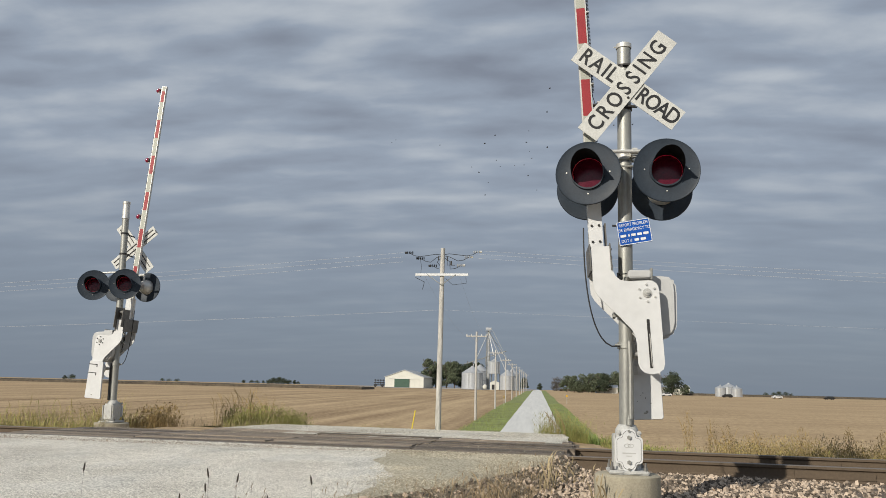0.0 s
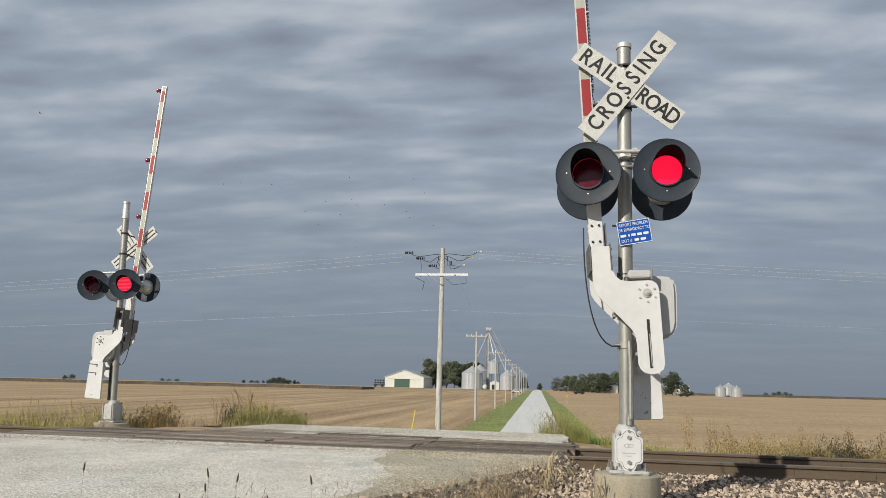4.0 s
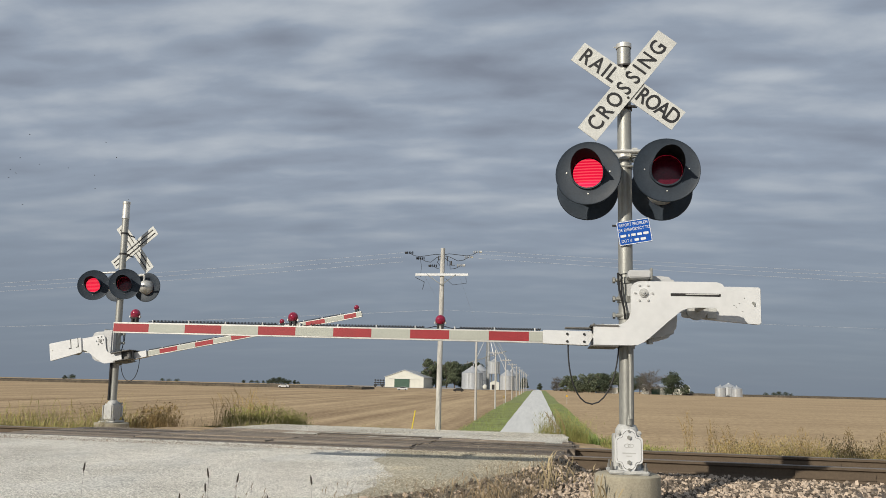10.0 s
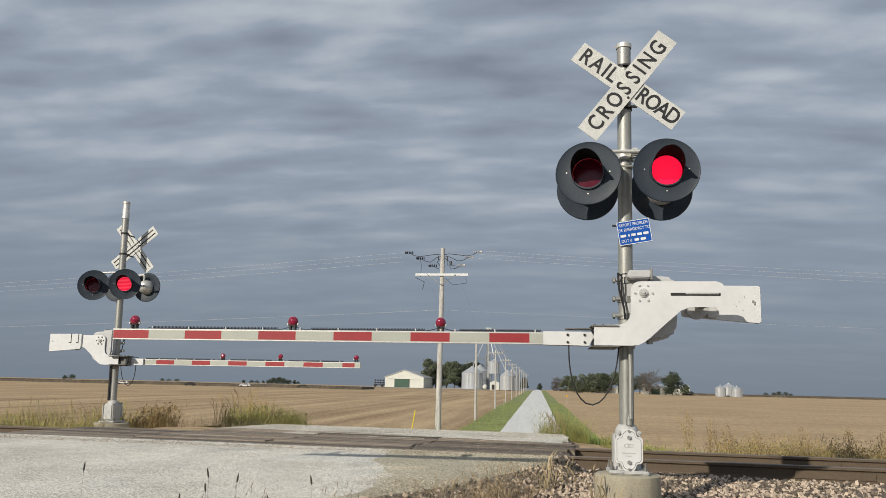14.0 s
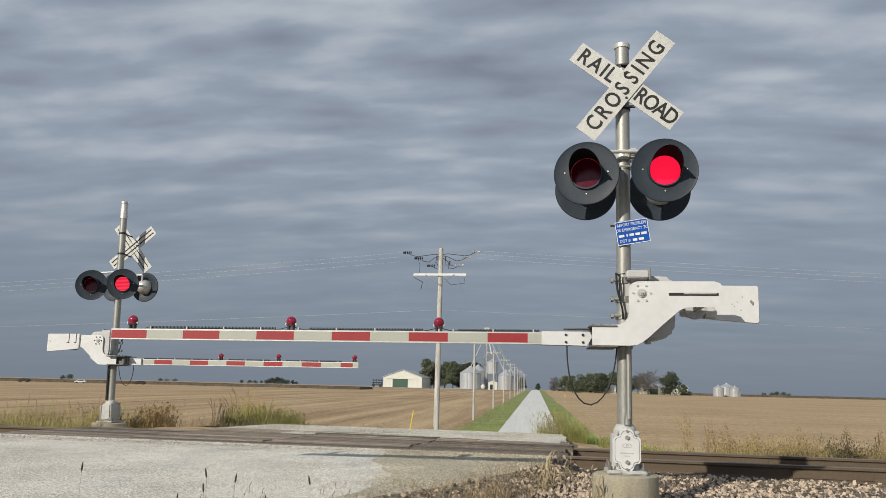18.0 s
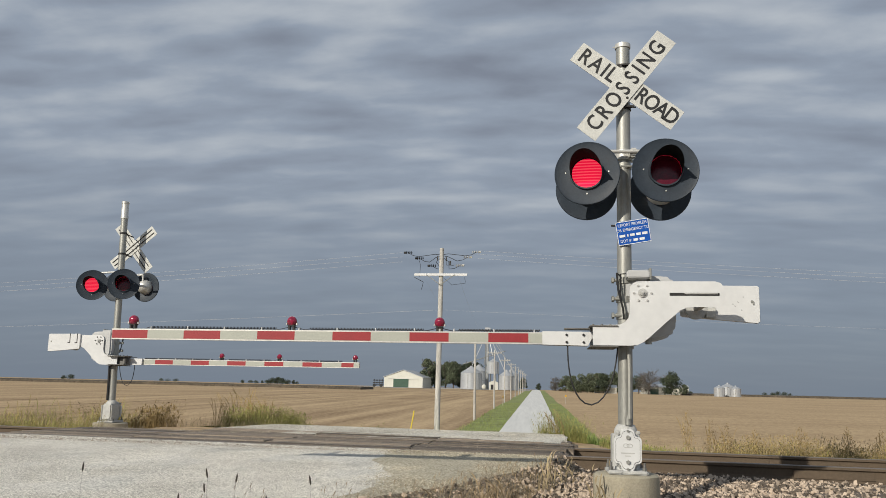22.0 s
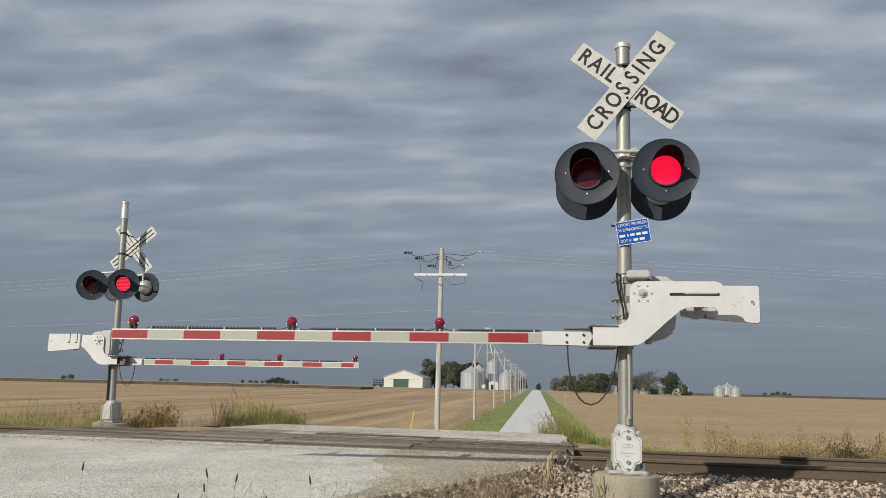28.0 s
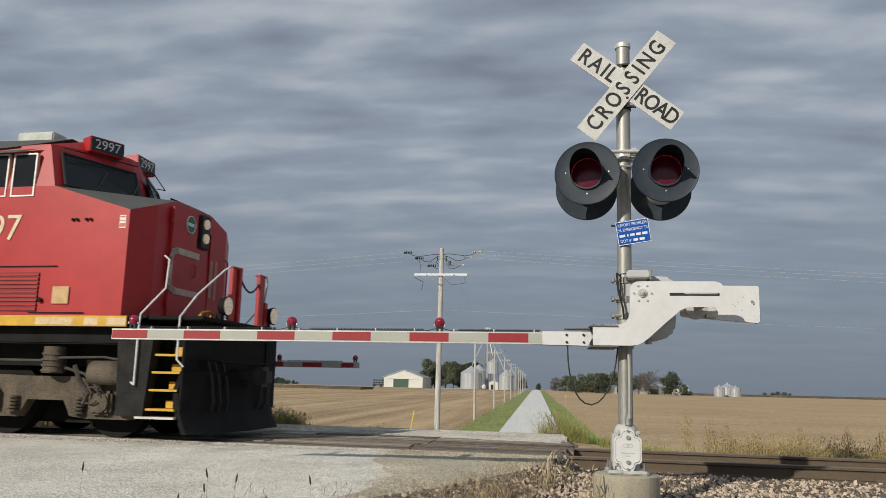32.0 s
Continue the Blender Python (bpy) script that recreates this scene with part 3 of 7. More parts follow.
def stone_lists(n, rng, place, verts, faces):
    """Angular stones; place(i) gives position and size."""
    base = [(a, b * 0.8, c * 0.6) for c in (-0.62, 0.62) for b in (-0.62, 0.62) for a in (-0.62, 0.62)]
    tri = [(0, 2, 3, 1), (4, 5, 7, 6), (0, 1, 5, 4), (2, 6, 7, 3), (0, 4, 6, 2), (1, 3, 7, 5)]
    for i in range(n):
        (x, y, z), r = place(i)
        q = Euler((rng.uniform(0, 6), rng.uniform(0, 6), rng.uniform(0, 6))).to_matrix()
        k = len(verts)
        for b in base:
            v = q @ Vector((b[0] * rng.uniform(0.5, 1.5), b[1] * rng.uniform(0.5, 1.5), b[2] * rng.uniform(0.5, 1.5)))
            verts.append((x + v.x * r, y + v.y * r, z + v.z * r))
        faces.extend(tuple(q + k for q in t) for t in tri)


def stone_meshes(rng):
    out = []
    for j in range(7):
        bm = bmesh.new()
        bmesh.ops.create_icosphere(bm, subdivisions=1, radius=1.0)
        for v in bm.verts:
            v.co = Vector((v.co.x * rng.uniform(0.6, 1.3), v.co.y * rng.uniform(0.5, 1.15), v.co.z * rng.uniform(0.4, 1.0)))
        out.append(finish("stone", bm, M_STONE))
    return out


def ballast_z(x, y):
    p = Vector((x, y)) - TRACK_AT
    d = abs(p.dot(TRACK_N))
    return -0.195 - 0.09 * smooth01(1.2, 3.2, d) - 0.03 * smooth01(2.0, 4.5, x) - (0.06 * (d - 4) if d > 4 else 0)


def build_ballast():
    rng = random.Random(5)
    bed = thing("ballast", "pinkish grey crushed stones heaped beside the rails", "ballast")
    tagged(bed, kind="stuff")

    def place(i):
        while True:
            x, y = rng.uniform(-2.2, 6.2), rng.uniform(6.2, 11.0)
            c = (Vector((x, y)) - TRACK_AT).dot(TRACK_N)
            if c > -0.80 or x < road_edge(y) + rng.choice((0.34, 0.22, 0.06)):
                continue
            if (x - 0.83) ** 2 + (y - 7.75) ** 2 < 0.12:
                continue
            r = rng.uniform(0.014, 0.041)
            return (x, y, max(ballast_z(x, y), ground_z(x, y) + 0.004) + rng.uniform(-0.02, 0.03)), r

    verts, faces = [], []
    stone_lists(30000, rng, place, verts, faces)
    ob = new("stones", from_lists("stones", verts, faces, M_STONE))
    ob.parent = bed
    tagged(ob, kind="stuff")
    # far shoulder and the shoulder to the left of the road
    verts, faces = [], []

    def place2(i):
        x = rng.choice((rng.uniform(-14, -8.7), rng.uniform(0.9, 9)))
        c = rng.choice((rng.uniform(0.85, 2.6), rng.uniform(-2.6, -0.85)))
        s = (x - TRACK_AT.x) / TRACK_U.x
        p = on_track(s, c, 0)
        return (p[0], p[1], -0.18 - 0.10 * smooth01(1.4, 3.2, abs(c)) + rng.uniform(-0.02, 0.02)), rng.uniform(0.022, 0.045)

    stone_lists(2600, rng, place2, verts, faces)
    ob = new("stones", from_lists("stones", verts, faces, M_STONE))
    ob.parent = bed
    tagged(ob, kind="stuff")
    mes = stone_meshes(rng)
    for i in range(260):
        (x, y, z), r = place(i)
        if y > 10.2 or x > 4.6:
            continue
        ob = new("stone", rng.choice(mes))
        ob.parent = bed
        ob.matrix_basis = Matrix.LocRotScale((x, y, z + 0.02), Euler((rng.uniform(-0.6, 0.6), rng.uniform(-0.6, 0.6), rng.uniform(0, 6))), (r * 1.05,) * 3)


build_land()
build_track()
build_ballast()

# ---------------------------------------------------------------- crossing signals
NEAR_AT = (0.825, 7.75, 0.084)
FAR_AT = (-8.672, 15.668, -0.036)
PIVOT = (0.14, 1.66)
FAR_PIVOT = 0.24
PLATE = [(-0.02, 0.111), (0.66, 0.111), (0.71, 0.095), (0.742, 0.05), (0.751, -0.01), (0.735, -0.075), (0.70, -0.112), (0.65, -0.128), (0.47, -0.128), (0.40, -0.135), (0.34, -0.16),
         (0.21, -0.27), (0.05, -0.415), (0.00, -0.455), (-0.06, -0.485), (-0.12, -0.49), (-0.463, -0.49), (-0.463, -0.304), (-0.22, -0.296), (-0.17, -0.275), (-0.135, -0.235), (-0.119, -0.172), (-0.119, 0.03), (-0.110, 0.063), (-0.088, 0.091), (-0.055, 0.107)]


def bolt(bm, p, r, h, axis=(0, -1, 0)):
    a = Vector(axis)
    cyl(bm, p, Vector(p) + a * h, r, r * 0.9, 6)


def build_light_head(parent, at, turn, ribbed=True):
    """One flashing lamp: round backing, hooded lens and its housing. It faces -y before turn."""
    # the head's frame: local -y is the way that it faces
    head = part("signal_light", head_housing(), M_ALUM, parent, "flashing light unit with silver housing and black disc")
    head.matrix_basis = Matrix.Translation(at) @ pose(0, 0, 0, 0, 0, turn)
    bm = bmesh.new()
    # backing disc with a rolled rim and an opening for the lens
    prof = [(0.148, -0.035), (0.162, -0.035), (0.165, -0.012), (0.290, -0.006), (0.309, -0.014), (0.314, -0.004), (0.307, 0.008), (0.160, 0.006), (0.148, -0.002)]
    spin(bm, prof, 48, pose(0, 0, 0, 90, 0, 0) @ Matrix.Diagonal((1, 1, -1, 1)))
    part("backing_disc", bm, M_BLACK, head)
    bm = bmesh.new()
    # hood over the top half, longer above
    n = 26
    inner, outer = [], []
    for i in range(n + 1):
        a = radians(-38 + (256 * i / n))
        ln = 0.03 + 0.26 * max(0, math.sin(a)) ** 0.8 + 0.07 * smooth01(-0.6, 0.0, math.sin(a))
        for r, lst in ((0.150, inner), (0.154, outer)):
            lst.append((bm.verts.new((r * math.cos(a), -0.02, r * math.sin(a))), bm.verts.new((r * math.cos(a) * 0.99, -0.02 - ln, r * math.sin(a) * 0.99 - 0.012))))
    for k, lst in enumerate((inner, outer)):
        for p, q in zip(lst, lst[1:]):
            bm.faces.new((p[0], p[1], q[1], q[0])).material_index = 1 - k
    for p, q in zip(zip(inner, outer), list(zip(inner, outer))[1:]):
        bm.faces.new((p[0][1], p[1][1], q[1][1], q[0][1]))
    bmesh.ops.recalc_face_normals(bm, faces=bm.faces[:])
    part("hood", bm, [M_BLACK, M_HOODIN], head)
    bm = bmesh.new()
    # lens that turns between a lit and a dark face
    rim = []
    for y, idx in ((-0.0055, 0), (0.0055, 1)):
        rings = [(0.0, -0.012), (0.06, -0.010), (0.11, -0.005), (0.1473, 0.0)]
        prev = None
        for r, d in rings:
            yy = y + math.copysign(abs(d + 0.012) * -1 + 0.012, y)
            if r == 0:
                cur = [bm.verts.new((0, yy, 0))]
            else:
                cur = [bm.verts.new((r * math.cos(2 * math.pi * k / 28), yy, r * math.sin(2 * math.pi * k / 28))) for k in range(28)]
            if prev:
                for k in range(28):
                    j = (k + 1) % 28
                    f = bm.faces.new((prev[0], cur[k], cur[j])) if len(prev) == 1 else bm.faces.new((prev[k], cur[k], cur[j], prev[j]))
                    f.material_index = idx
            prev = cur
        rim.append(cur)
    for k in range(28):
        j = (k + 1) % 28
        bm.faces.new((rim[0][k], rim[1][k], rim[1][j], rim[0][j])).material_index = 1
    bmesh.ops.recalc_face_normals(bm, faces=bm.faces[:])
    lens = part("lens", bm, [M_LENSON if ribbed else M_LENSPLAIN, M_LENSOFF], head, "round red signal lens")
    bm = bmesh.new()
    for a in (0, 92, -92):
        x, z = 0.205 * math.cos(radians(a - 90)), 0.205 * math.sin(radians(a - 90))
        bolt(bm, (x, -0.008, z), 0.008, 0.01)
    part("screws", bm, M_ALUM, head)
    return lens


def head_housing():
    bm = bmesh.new()
    prof = [(0.0, 0.20), (0.06, 0.195), (0.10, 0.17), (0.135, 0.11), (0.15, 0.05), (0.155, 0.007)]
    spin(bm, prof, 28, pose(0, 0, 0, -90, 0, 0))
    return bm


def build_gate_arm(signal, lamps, first_red):
    """Support plates, counterweights and the striped arm. Origin at the pivot."""
    arm = part("gate_arm", yoke_plate(-0.235), M_WHITE, signal, "white enamelled gate support with a red and white striped arm")
    arm.matrix_basis = pose(PIVOT[0] if first_red else FAR_PIVOT, 0, PIVOT[1])
    part("rear_plate", yoke_plate(0.215), M_WHITE, arm)
    bm = bmesh.new()
    box(bm, (-0.36, 0, -0.31), (0.26, 0.50, 0.012), bev=0.003)
    box(bm, (-0.36, 0, -0.50), (0.26, 0.50, 0.012), bev=0.003)
    box(bm, (-0.30, 0, -0.40), (0.012, 0.45, 0.17))
    box(bm, (-0.54, 0.0, -0.325), (0.36, 0.16, 0.012))
    for k in range(3):
        cyl(bm, (-0.45 + 0.08 * k, -0.12, -0.31), (-0.45 + 0.08 * k, -0.12, -0.285), 0.012, n=6)
    part("bridge_bracket", bm, M_BRACKET, arm, "dull steel bridge bracket")
    if not first_red:
        bm = bmesh.new()
        box(bm, (-0.50, 0.14, -0.40), (0.34, 0.06, 0.16), bev=0.004)
        box(bm, (-0.50, 0.20, -0.315), (0.42, 0.24, 0.014), bev=0.003)
        box(bm, (-0.50, 0.20, -0.485), (0.36, 0.24, 0.014), bev=0.003)
        cyl(bm, (-0.62, 0.20, -0.46), (-0.62, 0.20, -0.34), 0.035, n=12)
        part("arm_clamp", bm, M_BRACKET, arm, "dull steel arm clamp with flanges")
    bm = bmesh.new()
    # boss with its ring of bolts
    cyl(bm, (0, -0.235, 0), (0, -0.246, 0), 0.042, n=24)
    cyl(bm, (0, -0.246, 0), (0, -0.262, 0), 0.030, 0.026, 20)
    cyl(bm, (0, -0.262, 0), (0, -0.275, 0), 0.016, 0.012, 6)
    for k in range(6):
        a = radians(60 * k)
        bolt(bm, (0.080 * math.cos(a), -0.235, 0.080 * math.sin(a)), 0.011, 0.012)
    part("pivot_boss", bm, M_CAST, arm)
    bm = bmesh.new()
    cyl(bm, (0, 0.227, 0), (0, 0.240, 0), 0.042, n=24)
    cyl(bm, (0, 0.240, 0), (0, 0.262, 0), 0.020, 0.016, 12)
    part("rear_boss", bm, M_CAST, arm)
    for k in range(6):
        a = radians(60 * k)
        bm = bmesh.new()
        bolt(bm, (0.080 * math.cos(a), 0.227, 0.080 * math.sin(a)), 0.013, 0.014, (0, 1, 0))
        part("rear_bolt", bm, M_DARK, arm)
    # counterweight plate bolted behind the supports
    bm = bmesh.new()
    prism(bm, [(0.42, -0.165), (0.44, -0.178), (1.15, -0.238), (1.172, -0.22), (1.176, 0.115), (1.158, 0.130), (0.44, 0.134), (0.42, 0.12)], 0.228, 0.262)
    bmesh.ops.bevel(bm, geom=bm.edges[:], offset=0.004, segments=1, affect="EDGES", clamp_overlap=True)
    w = part("counterweight", bm, M_WHITE, arm, "white counterweight plate with scuffs")
    bm = bmesh.new()
    cyl(bm, (1.10, 0.220, -0.025), (1.10, 0.270, -0.025), 0.013, 0.013, 10)
    box(bm, (1.112, 0.221, -0.040), (0.014, 0.010, 0.035), bev=0.003)
    part("weight_bolt", bm, M_GALV, w)
    for k, (x, z) in enumerate(((0.92, -0.05), (0.97, -0.03), (1.00, -0.11), (0.94, -0.07), (1.02, 0.02))):
        bm = bmesh.new()
        box(bm, (0, 0, 0), (0.018 - 0.002 * k, 0.002, 0.004), pose(x, 0.2275, z, 0, 20 * k, 0))
        part("scuff", bm, M_DARK, w)
    for x in (0.66, 0.49):
        bm = bmesh.new()
        box(bm, (x, 0.263, 0.045), (0.016, 0.004, 0.19))
        box(bm, (x + 0.02, 0.264, -0.05), (0.06, 0.005, 0.016))
        part("weight_slot", bm, M_DARK, w)
    bm = bmesh.new()
    cyl(bm, (0.56, 0.17, -0.10), (0.56, 0.227, -0.10), 0.105, n=28)
    cyl(bm, (0.56, -0.20, -0.10), (0.56, 0.17, -0.10), 0.030, n=12)
    part("weight_clamp", bm, M_CAST, arm)
    bm = bmesh.new()
    box(bm, (0.70, 0.20, -0.14), (0.09, 0.05, 0.10), bev=0.004)
    part("weight_spacer", bm, M_SHEET, arm)
    bm = bmesh.new()
    box(bm, (0.470, -0.236, -0.011), (0.45, 0.008, 0.027), bev=0.003)
    part("slot", bm, M_DARK, arm, "long dark slot in the support plate")
    bm = bmesh.new()
    box(bm, (0.53, -0.236, -0.006), (0.30, 0.012, 0.007))
    part("slot_bar", bm, M_ALUM, arm)
    # sleeve
    bm = bmesh.new()
    prism(bm, [(-0.93, -0.352), (-0.47, -0.355), (-0.463, -0.42), (-0.50, -0.487), (-0.93, -0.480)], -0.075, -0.035)
    prism(bm, [(-0.93, -0.352), (-0.47, -0.355), (-0.463, -0.42), (-0.50, -0.487), (-0.93, -0.480)], 0.035, 0.075)
    s = part("arm_sleeve", bm, M_WHITE, arm, "white bolted arm sleeve")
    for x in (-0.70, -0.54):
        for z in (-0.385, -0.455):
            bm = bmesh.new()
            bolt(bm, (x, -0.075, z), 0.013, 0.012)
            part("sleeve_bolt", bm, M_DARK, s)
    # striped arm: tapering hollow blade
    x0, x1 = -0.49, -5.328 if first_red else -5.59

    def half(x):
        t = (x - x0) / (x1 - x0)
        return 0.058 - 0.004 * t

    bm = bmesh.new()
    prism(bm, [(x0, -0.418 + half(x0)), (x0, -0.418 - half(x0)), (x1, -0.415 - half(x1)), (x1, -0.415 + half(x1))], -0.030, 0.030)
    rail = part("arm_core", bm, M_ALUM, arm, "pale aluminium arm extrusion")
    w = 0.3877 if first_red else 0.402
    cuts = [0.004] + [w * k for k in range(1, 13)] if first_red else [0.004, 0.112] + [0.360 + w * k for k in range(12)]
    for k in range(len(cuts) - 1):
        xa, xb = x1 + cuts[k], min(x1 + cuts[k + 1], -0.935)
        red = (k % 2 == 0) == first_red
        if xb - xa < 0.05:
            continue
        for y0, y1 in ((-0.0325, -0.030), (0.030, 0.0325)):
            bm = bmesh.new()
            prism(bm, [(xa, -0.416 + half(xa) - 0.013), (xb, -0.416 + half(xb) - 0.013), (xb, -0.416 - half(xb) + 0.013), (xa, -0.416 - half(xa) + 0.013)], y0, y1)
            part("stripe", bm, M_REDTAPE if red else M_GREYTAPE, arm, "red reflective stripe" if red else "pale grey reflective stripe", smooth=False)
    # lamps on the arm and the coiled cord between them
    for i, lx in enumerate(lamps):
        bm = bmesh.new()
        bmesh.ops.create_uvsphere(bm, u_segments=18, v_segments=12, radius=0.052, matrix=Matrix.Translation((lx, 0, -0.272)) @ Matrix.Diagonal((1, 0.85, 1, 1)))
        lp = part("arm_lamp", bm, M_REDLENS, arm, "round red lamp on the gate arm")
        bm = bmesh.new()
        box(bm, (lx - 0.022, 0, -0.335), (0.020, 0.05, 0.055), bev=0.003)
        box(bm, (lx + 0.022, 0, -0.335), (0.020, 0.05, 0.055), bev=0.003)
        box(bm, (lx, 0, -0.315), (0.075, 0.06, 0.012), bev=0.003)
        part("lamp_bracket", bm, M_DARK, lp)
        for sx in (-0.052, 0.052):
            bm = bmesh.new()
            box(bm, (lx + sx, 0, -0.300), (0.012, 0.03, 0.022), bev=0.003)
            part("lamp_latch", bm, M_ALUM, lp)
    bm = bmesh.new()
    pts = []
    x = x1 + 0.35
    while x < -0.95:
        near_lamp = min(abs(x - lx) for lx in lamps)
        if near_lamp < 0.16:
            pts.append((x, 0.0, -0.342 + 0.014 * math.cos(near_lamp / 0.16 * math.pi)))
            x += 0.05
        else:
            a = x * 2 * math.pi / 0.015
            pts.append((x, 0.010 * math.cos(a), -0.344 + 0.011 * math.sin(a)))
            x += 0.015 / 5
    tube(bm, pts, 0.0042, 4)
    part("coiled_cord", bm, M_RUBBER, arm, "black coiled lamp cord")
    for k in range(11):
        bm = bmesh.new()
        cx = x1 + 0.42 + k * 0.39
        box(bm, (cx, 0, -0.349), (0.012, 0.064, 0.030), bev=0.003)
        part("cord_clip", bm, M_WHITE, arm)
    return arm


def yoke_plate(y):
    bm = bmesh.new()
    prism(bm, PLATE, y, y + 0.012)
    return bm


def build_signal(at, turn, lean, mast_h, lamps, near):
    words = "galvanised crossing signal with crossbuck, red lights and"
    sg = thing("crossing_signal", words + (" striped gate" if near else " taller mast"), "crossing signal", "crossing signals", Matrix.Translation(at) @ pose(0, 0, 0, 0, lean, 0) @ pose(0, 0, 0, 0, 0, turn))
    bm = bmesh.new()
    cyl(bm, (0, 0, 0.40), (0, 0, mast_h), 0.069, n=28)
    part("mast", bm, M_GALV, sg, "round galvanised steel mast")
    bm = bmesh.new()
    spin(bm, [(0.074, mast_h - 0.035), (0.078, mast_h - 0.03), (0.078, mast_h + 0.012), (0.06, mast_h + 0.022), (0.0, mast_h + 0.026)], 24)
    cyl(bm, (-0.078, 0, mast_h - 0.012), (-0.10, 0, mast_h - 0.012), 0.008, n=6)
    part("mast_cap", bm, M_ALUM, sg, "silver mast cap")
    if not near:
        bm = bmesh.new()
        spin(bm, [(0.0695, mast_h - 0.36), (0.079, mast_h - 0.355), (0.079, mast_h - 0.30), (0.073, mast_h - 0.29), (0.073, mast_h - 0.03), (0.0695, mast_h - 0.03)], 24)
        part("mast_sleeve", bm, M_ALUM, sg, "pale sleeve round the mast top")
    # base casting with its cover
    bm = bmesh.new()
    box(bm, (0, 0, 0.022), (0.36, 0.38, 0.036), bev=0.01)
    spin(bm, [(0.13, 0.03), (0.118, 0.08), (0.112, 0.34), (0.105, 0.40), (0.082, 0.44), (0.071, 0.445)], 24)
    box(bm, (0, -0.10, 0.21), (0.20, 0.10, 0.30), bev=0.02)
    box(bm, (0, 0.10, 0.215), (0.22, 0.12, 0.33), bev=0.025)
    for x in (-0.115, 0.115):
        box(bm, (x, 0.06, 0.20), (0.022, 0.20, 0.30), bev=0.006)
    base = part("base_casting", bm, M_CAST, sg, "silver cast junction base")
    bm = bmesh.new()
    out = []
    for sx, sz in ((1, 1), (-1, 1), (-1, -1), (1, -1)):
        lobe = [(0.062 * math.cos(radians(q)), 0.145 + 0.050 * math.sin(radians(q))) for q in (0, 22, 45, 67, 90)]
        neck = [(0.092 + 0.030 * math.cos(radians(q)), 0.148 + 0.030 * math.sin(radians(q))) for q in (262, 236, 208, 180)]
        side = [(0.092 + 0.032 * math.cos(radians(q)), 0.086 + 0.034 * math.sin(radians(q))) for q in (0, 30, 60, 85)]
        run = [(0.124, 0.02)] + side + neck + lobe[:-1]
        run = [(sx * x, 0.222 + sz * z) for x, z in run]
        out += run if sx * sz > 0 else run[::-1]
    prism(bm, out, -0.172, -0.152)
    inn = [(x * 0.86, 0.222 + (z - 0.222) * 0.88) for x, z in out]
    prism(bm, inn, -0.180, -0.171)
    # dark plate whose showing rim stands for the shade in the cover's groove
    gap = bmesh.new()
    prism(gap, [(x * 0.885, 0.222 + (z - 0.222) * 0.90) for x, z in out], -0.1738, -0.1722)
    part("groove_shade", gap, M_DARK, base)
    cv = part("base_cover", bm, M_WHITE, base, "white cast cover with raised rim")
    for z, r in ((0.115, 0.020), (0.335, 0.020), (0.052, 0.013), (0.392, 0.013)):
        bm = bmesh.new()
        bolt(bm, (0, -0.180, z), r, r)
        part("cover_bolt", bm, M_GALV, base)
    for x in (-0.092, 0.092):
        bm = bmesh.new()
        cyl(bm, (x, -0.15, 0.375), (x, -0.17, 0.375), 0.022, n=14)
        cyl(bm, (x, -0.17, 0.378), (x, -0.18, 0.378), 0.015, n=8)
        part("hinge_ear", bm, M_CAST, base)
    bm = bmesh.new()
    for dx in (-0.016, 0.016):
        tube(bm, [(dx + 0.026 * math.cos(q * 0.5236), -0.1805, 0.262 + 0.017 * math.sin(q * 0.5236)) for q in range(13)], 0.003, 5)
    box(bm, (0.0, -0.181, 0.195), (0.12, 0.003, 0.010))
    box(bm, (0.0, -0.181, 0.170), (0.05, 0.003, 0.010))
    part("cast_marking", bm, M_CAST, base)
    bm = bmesh.new()
    for x in (-0.15, 0.15):
        for y in (-0.15, 0.15):
            bolt(bm, (x, y, 0.04), 0.024, 0.03, (0, 0, 1))
            cyl(bm, (x, y, 0.03), (x, y, 0.11), 0.011, n=8)
    part("anchor_bolts", bm, M_BRACKET, base)
    bm = bmesh.new()
    cyl(bm, (0.015, -0.075, 0.44), (0.015, -0.075, 0.50), 0.030, n=12)
    cyl(bm, (0.015, -0.075, 0.50), (0.015, -0.075, 0.53), 0.022, n=12)
    part("conduit_fitting", bm, M_GALV, sg)
    # conduit up the mast
    bm = bmesh.new()
    tube(bm, [(0.03, -0.088, 0.5), (0.03, -0.088, 1.0), (0.02, -0.09, 1.22)] if near else [(0.05, 0.085, 0.45), (0.05, 0.085, 1.2)], 0.022, 8)
    part("conduit", bm, M_GALV if near else M_RUBBER, sg)
    # crossbuck
    zc = 3.764 if near else 3.72
    yb = -0.105 if near else -0.42
    for k, ang in enumerate((51.8, -37.4)):
        bm = bmesh.new()
        hl = 0.643 if k == 0 else 0.615
        m = Matrix.Translation((0.022, yb - (0.012 if k == 0 else 0.0), zc - 0.012)) @ pose(0, 0, 0, 0, -ang, 0)
        prism(bm, [(-hl, -0.114), (hl, -0.114), (hl, 0.114), (-hl, 0.114)], -0.004, 0.004, m)
        bl = part("crossbuck_blade", bm, M_SHEET, sg, "pale grey crossbuck blade with black lettering", smooth=False)
        tm = m @ pose(0, -0.0055, 0, 90, 0, 0)
        spots = ((-0.50, -0.355, -0.197, -0.048, 0.095, 0.20, 0.322, 0.488),) if k == 0 else ((-0.51, -0.37, -0.265, -0.185), (0.185, 0.305, 0.425, 0.540))
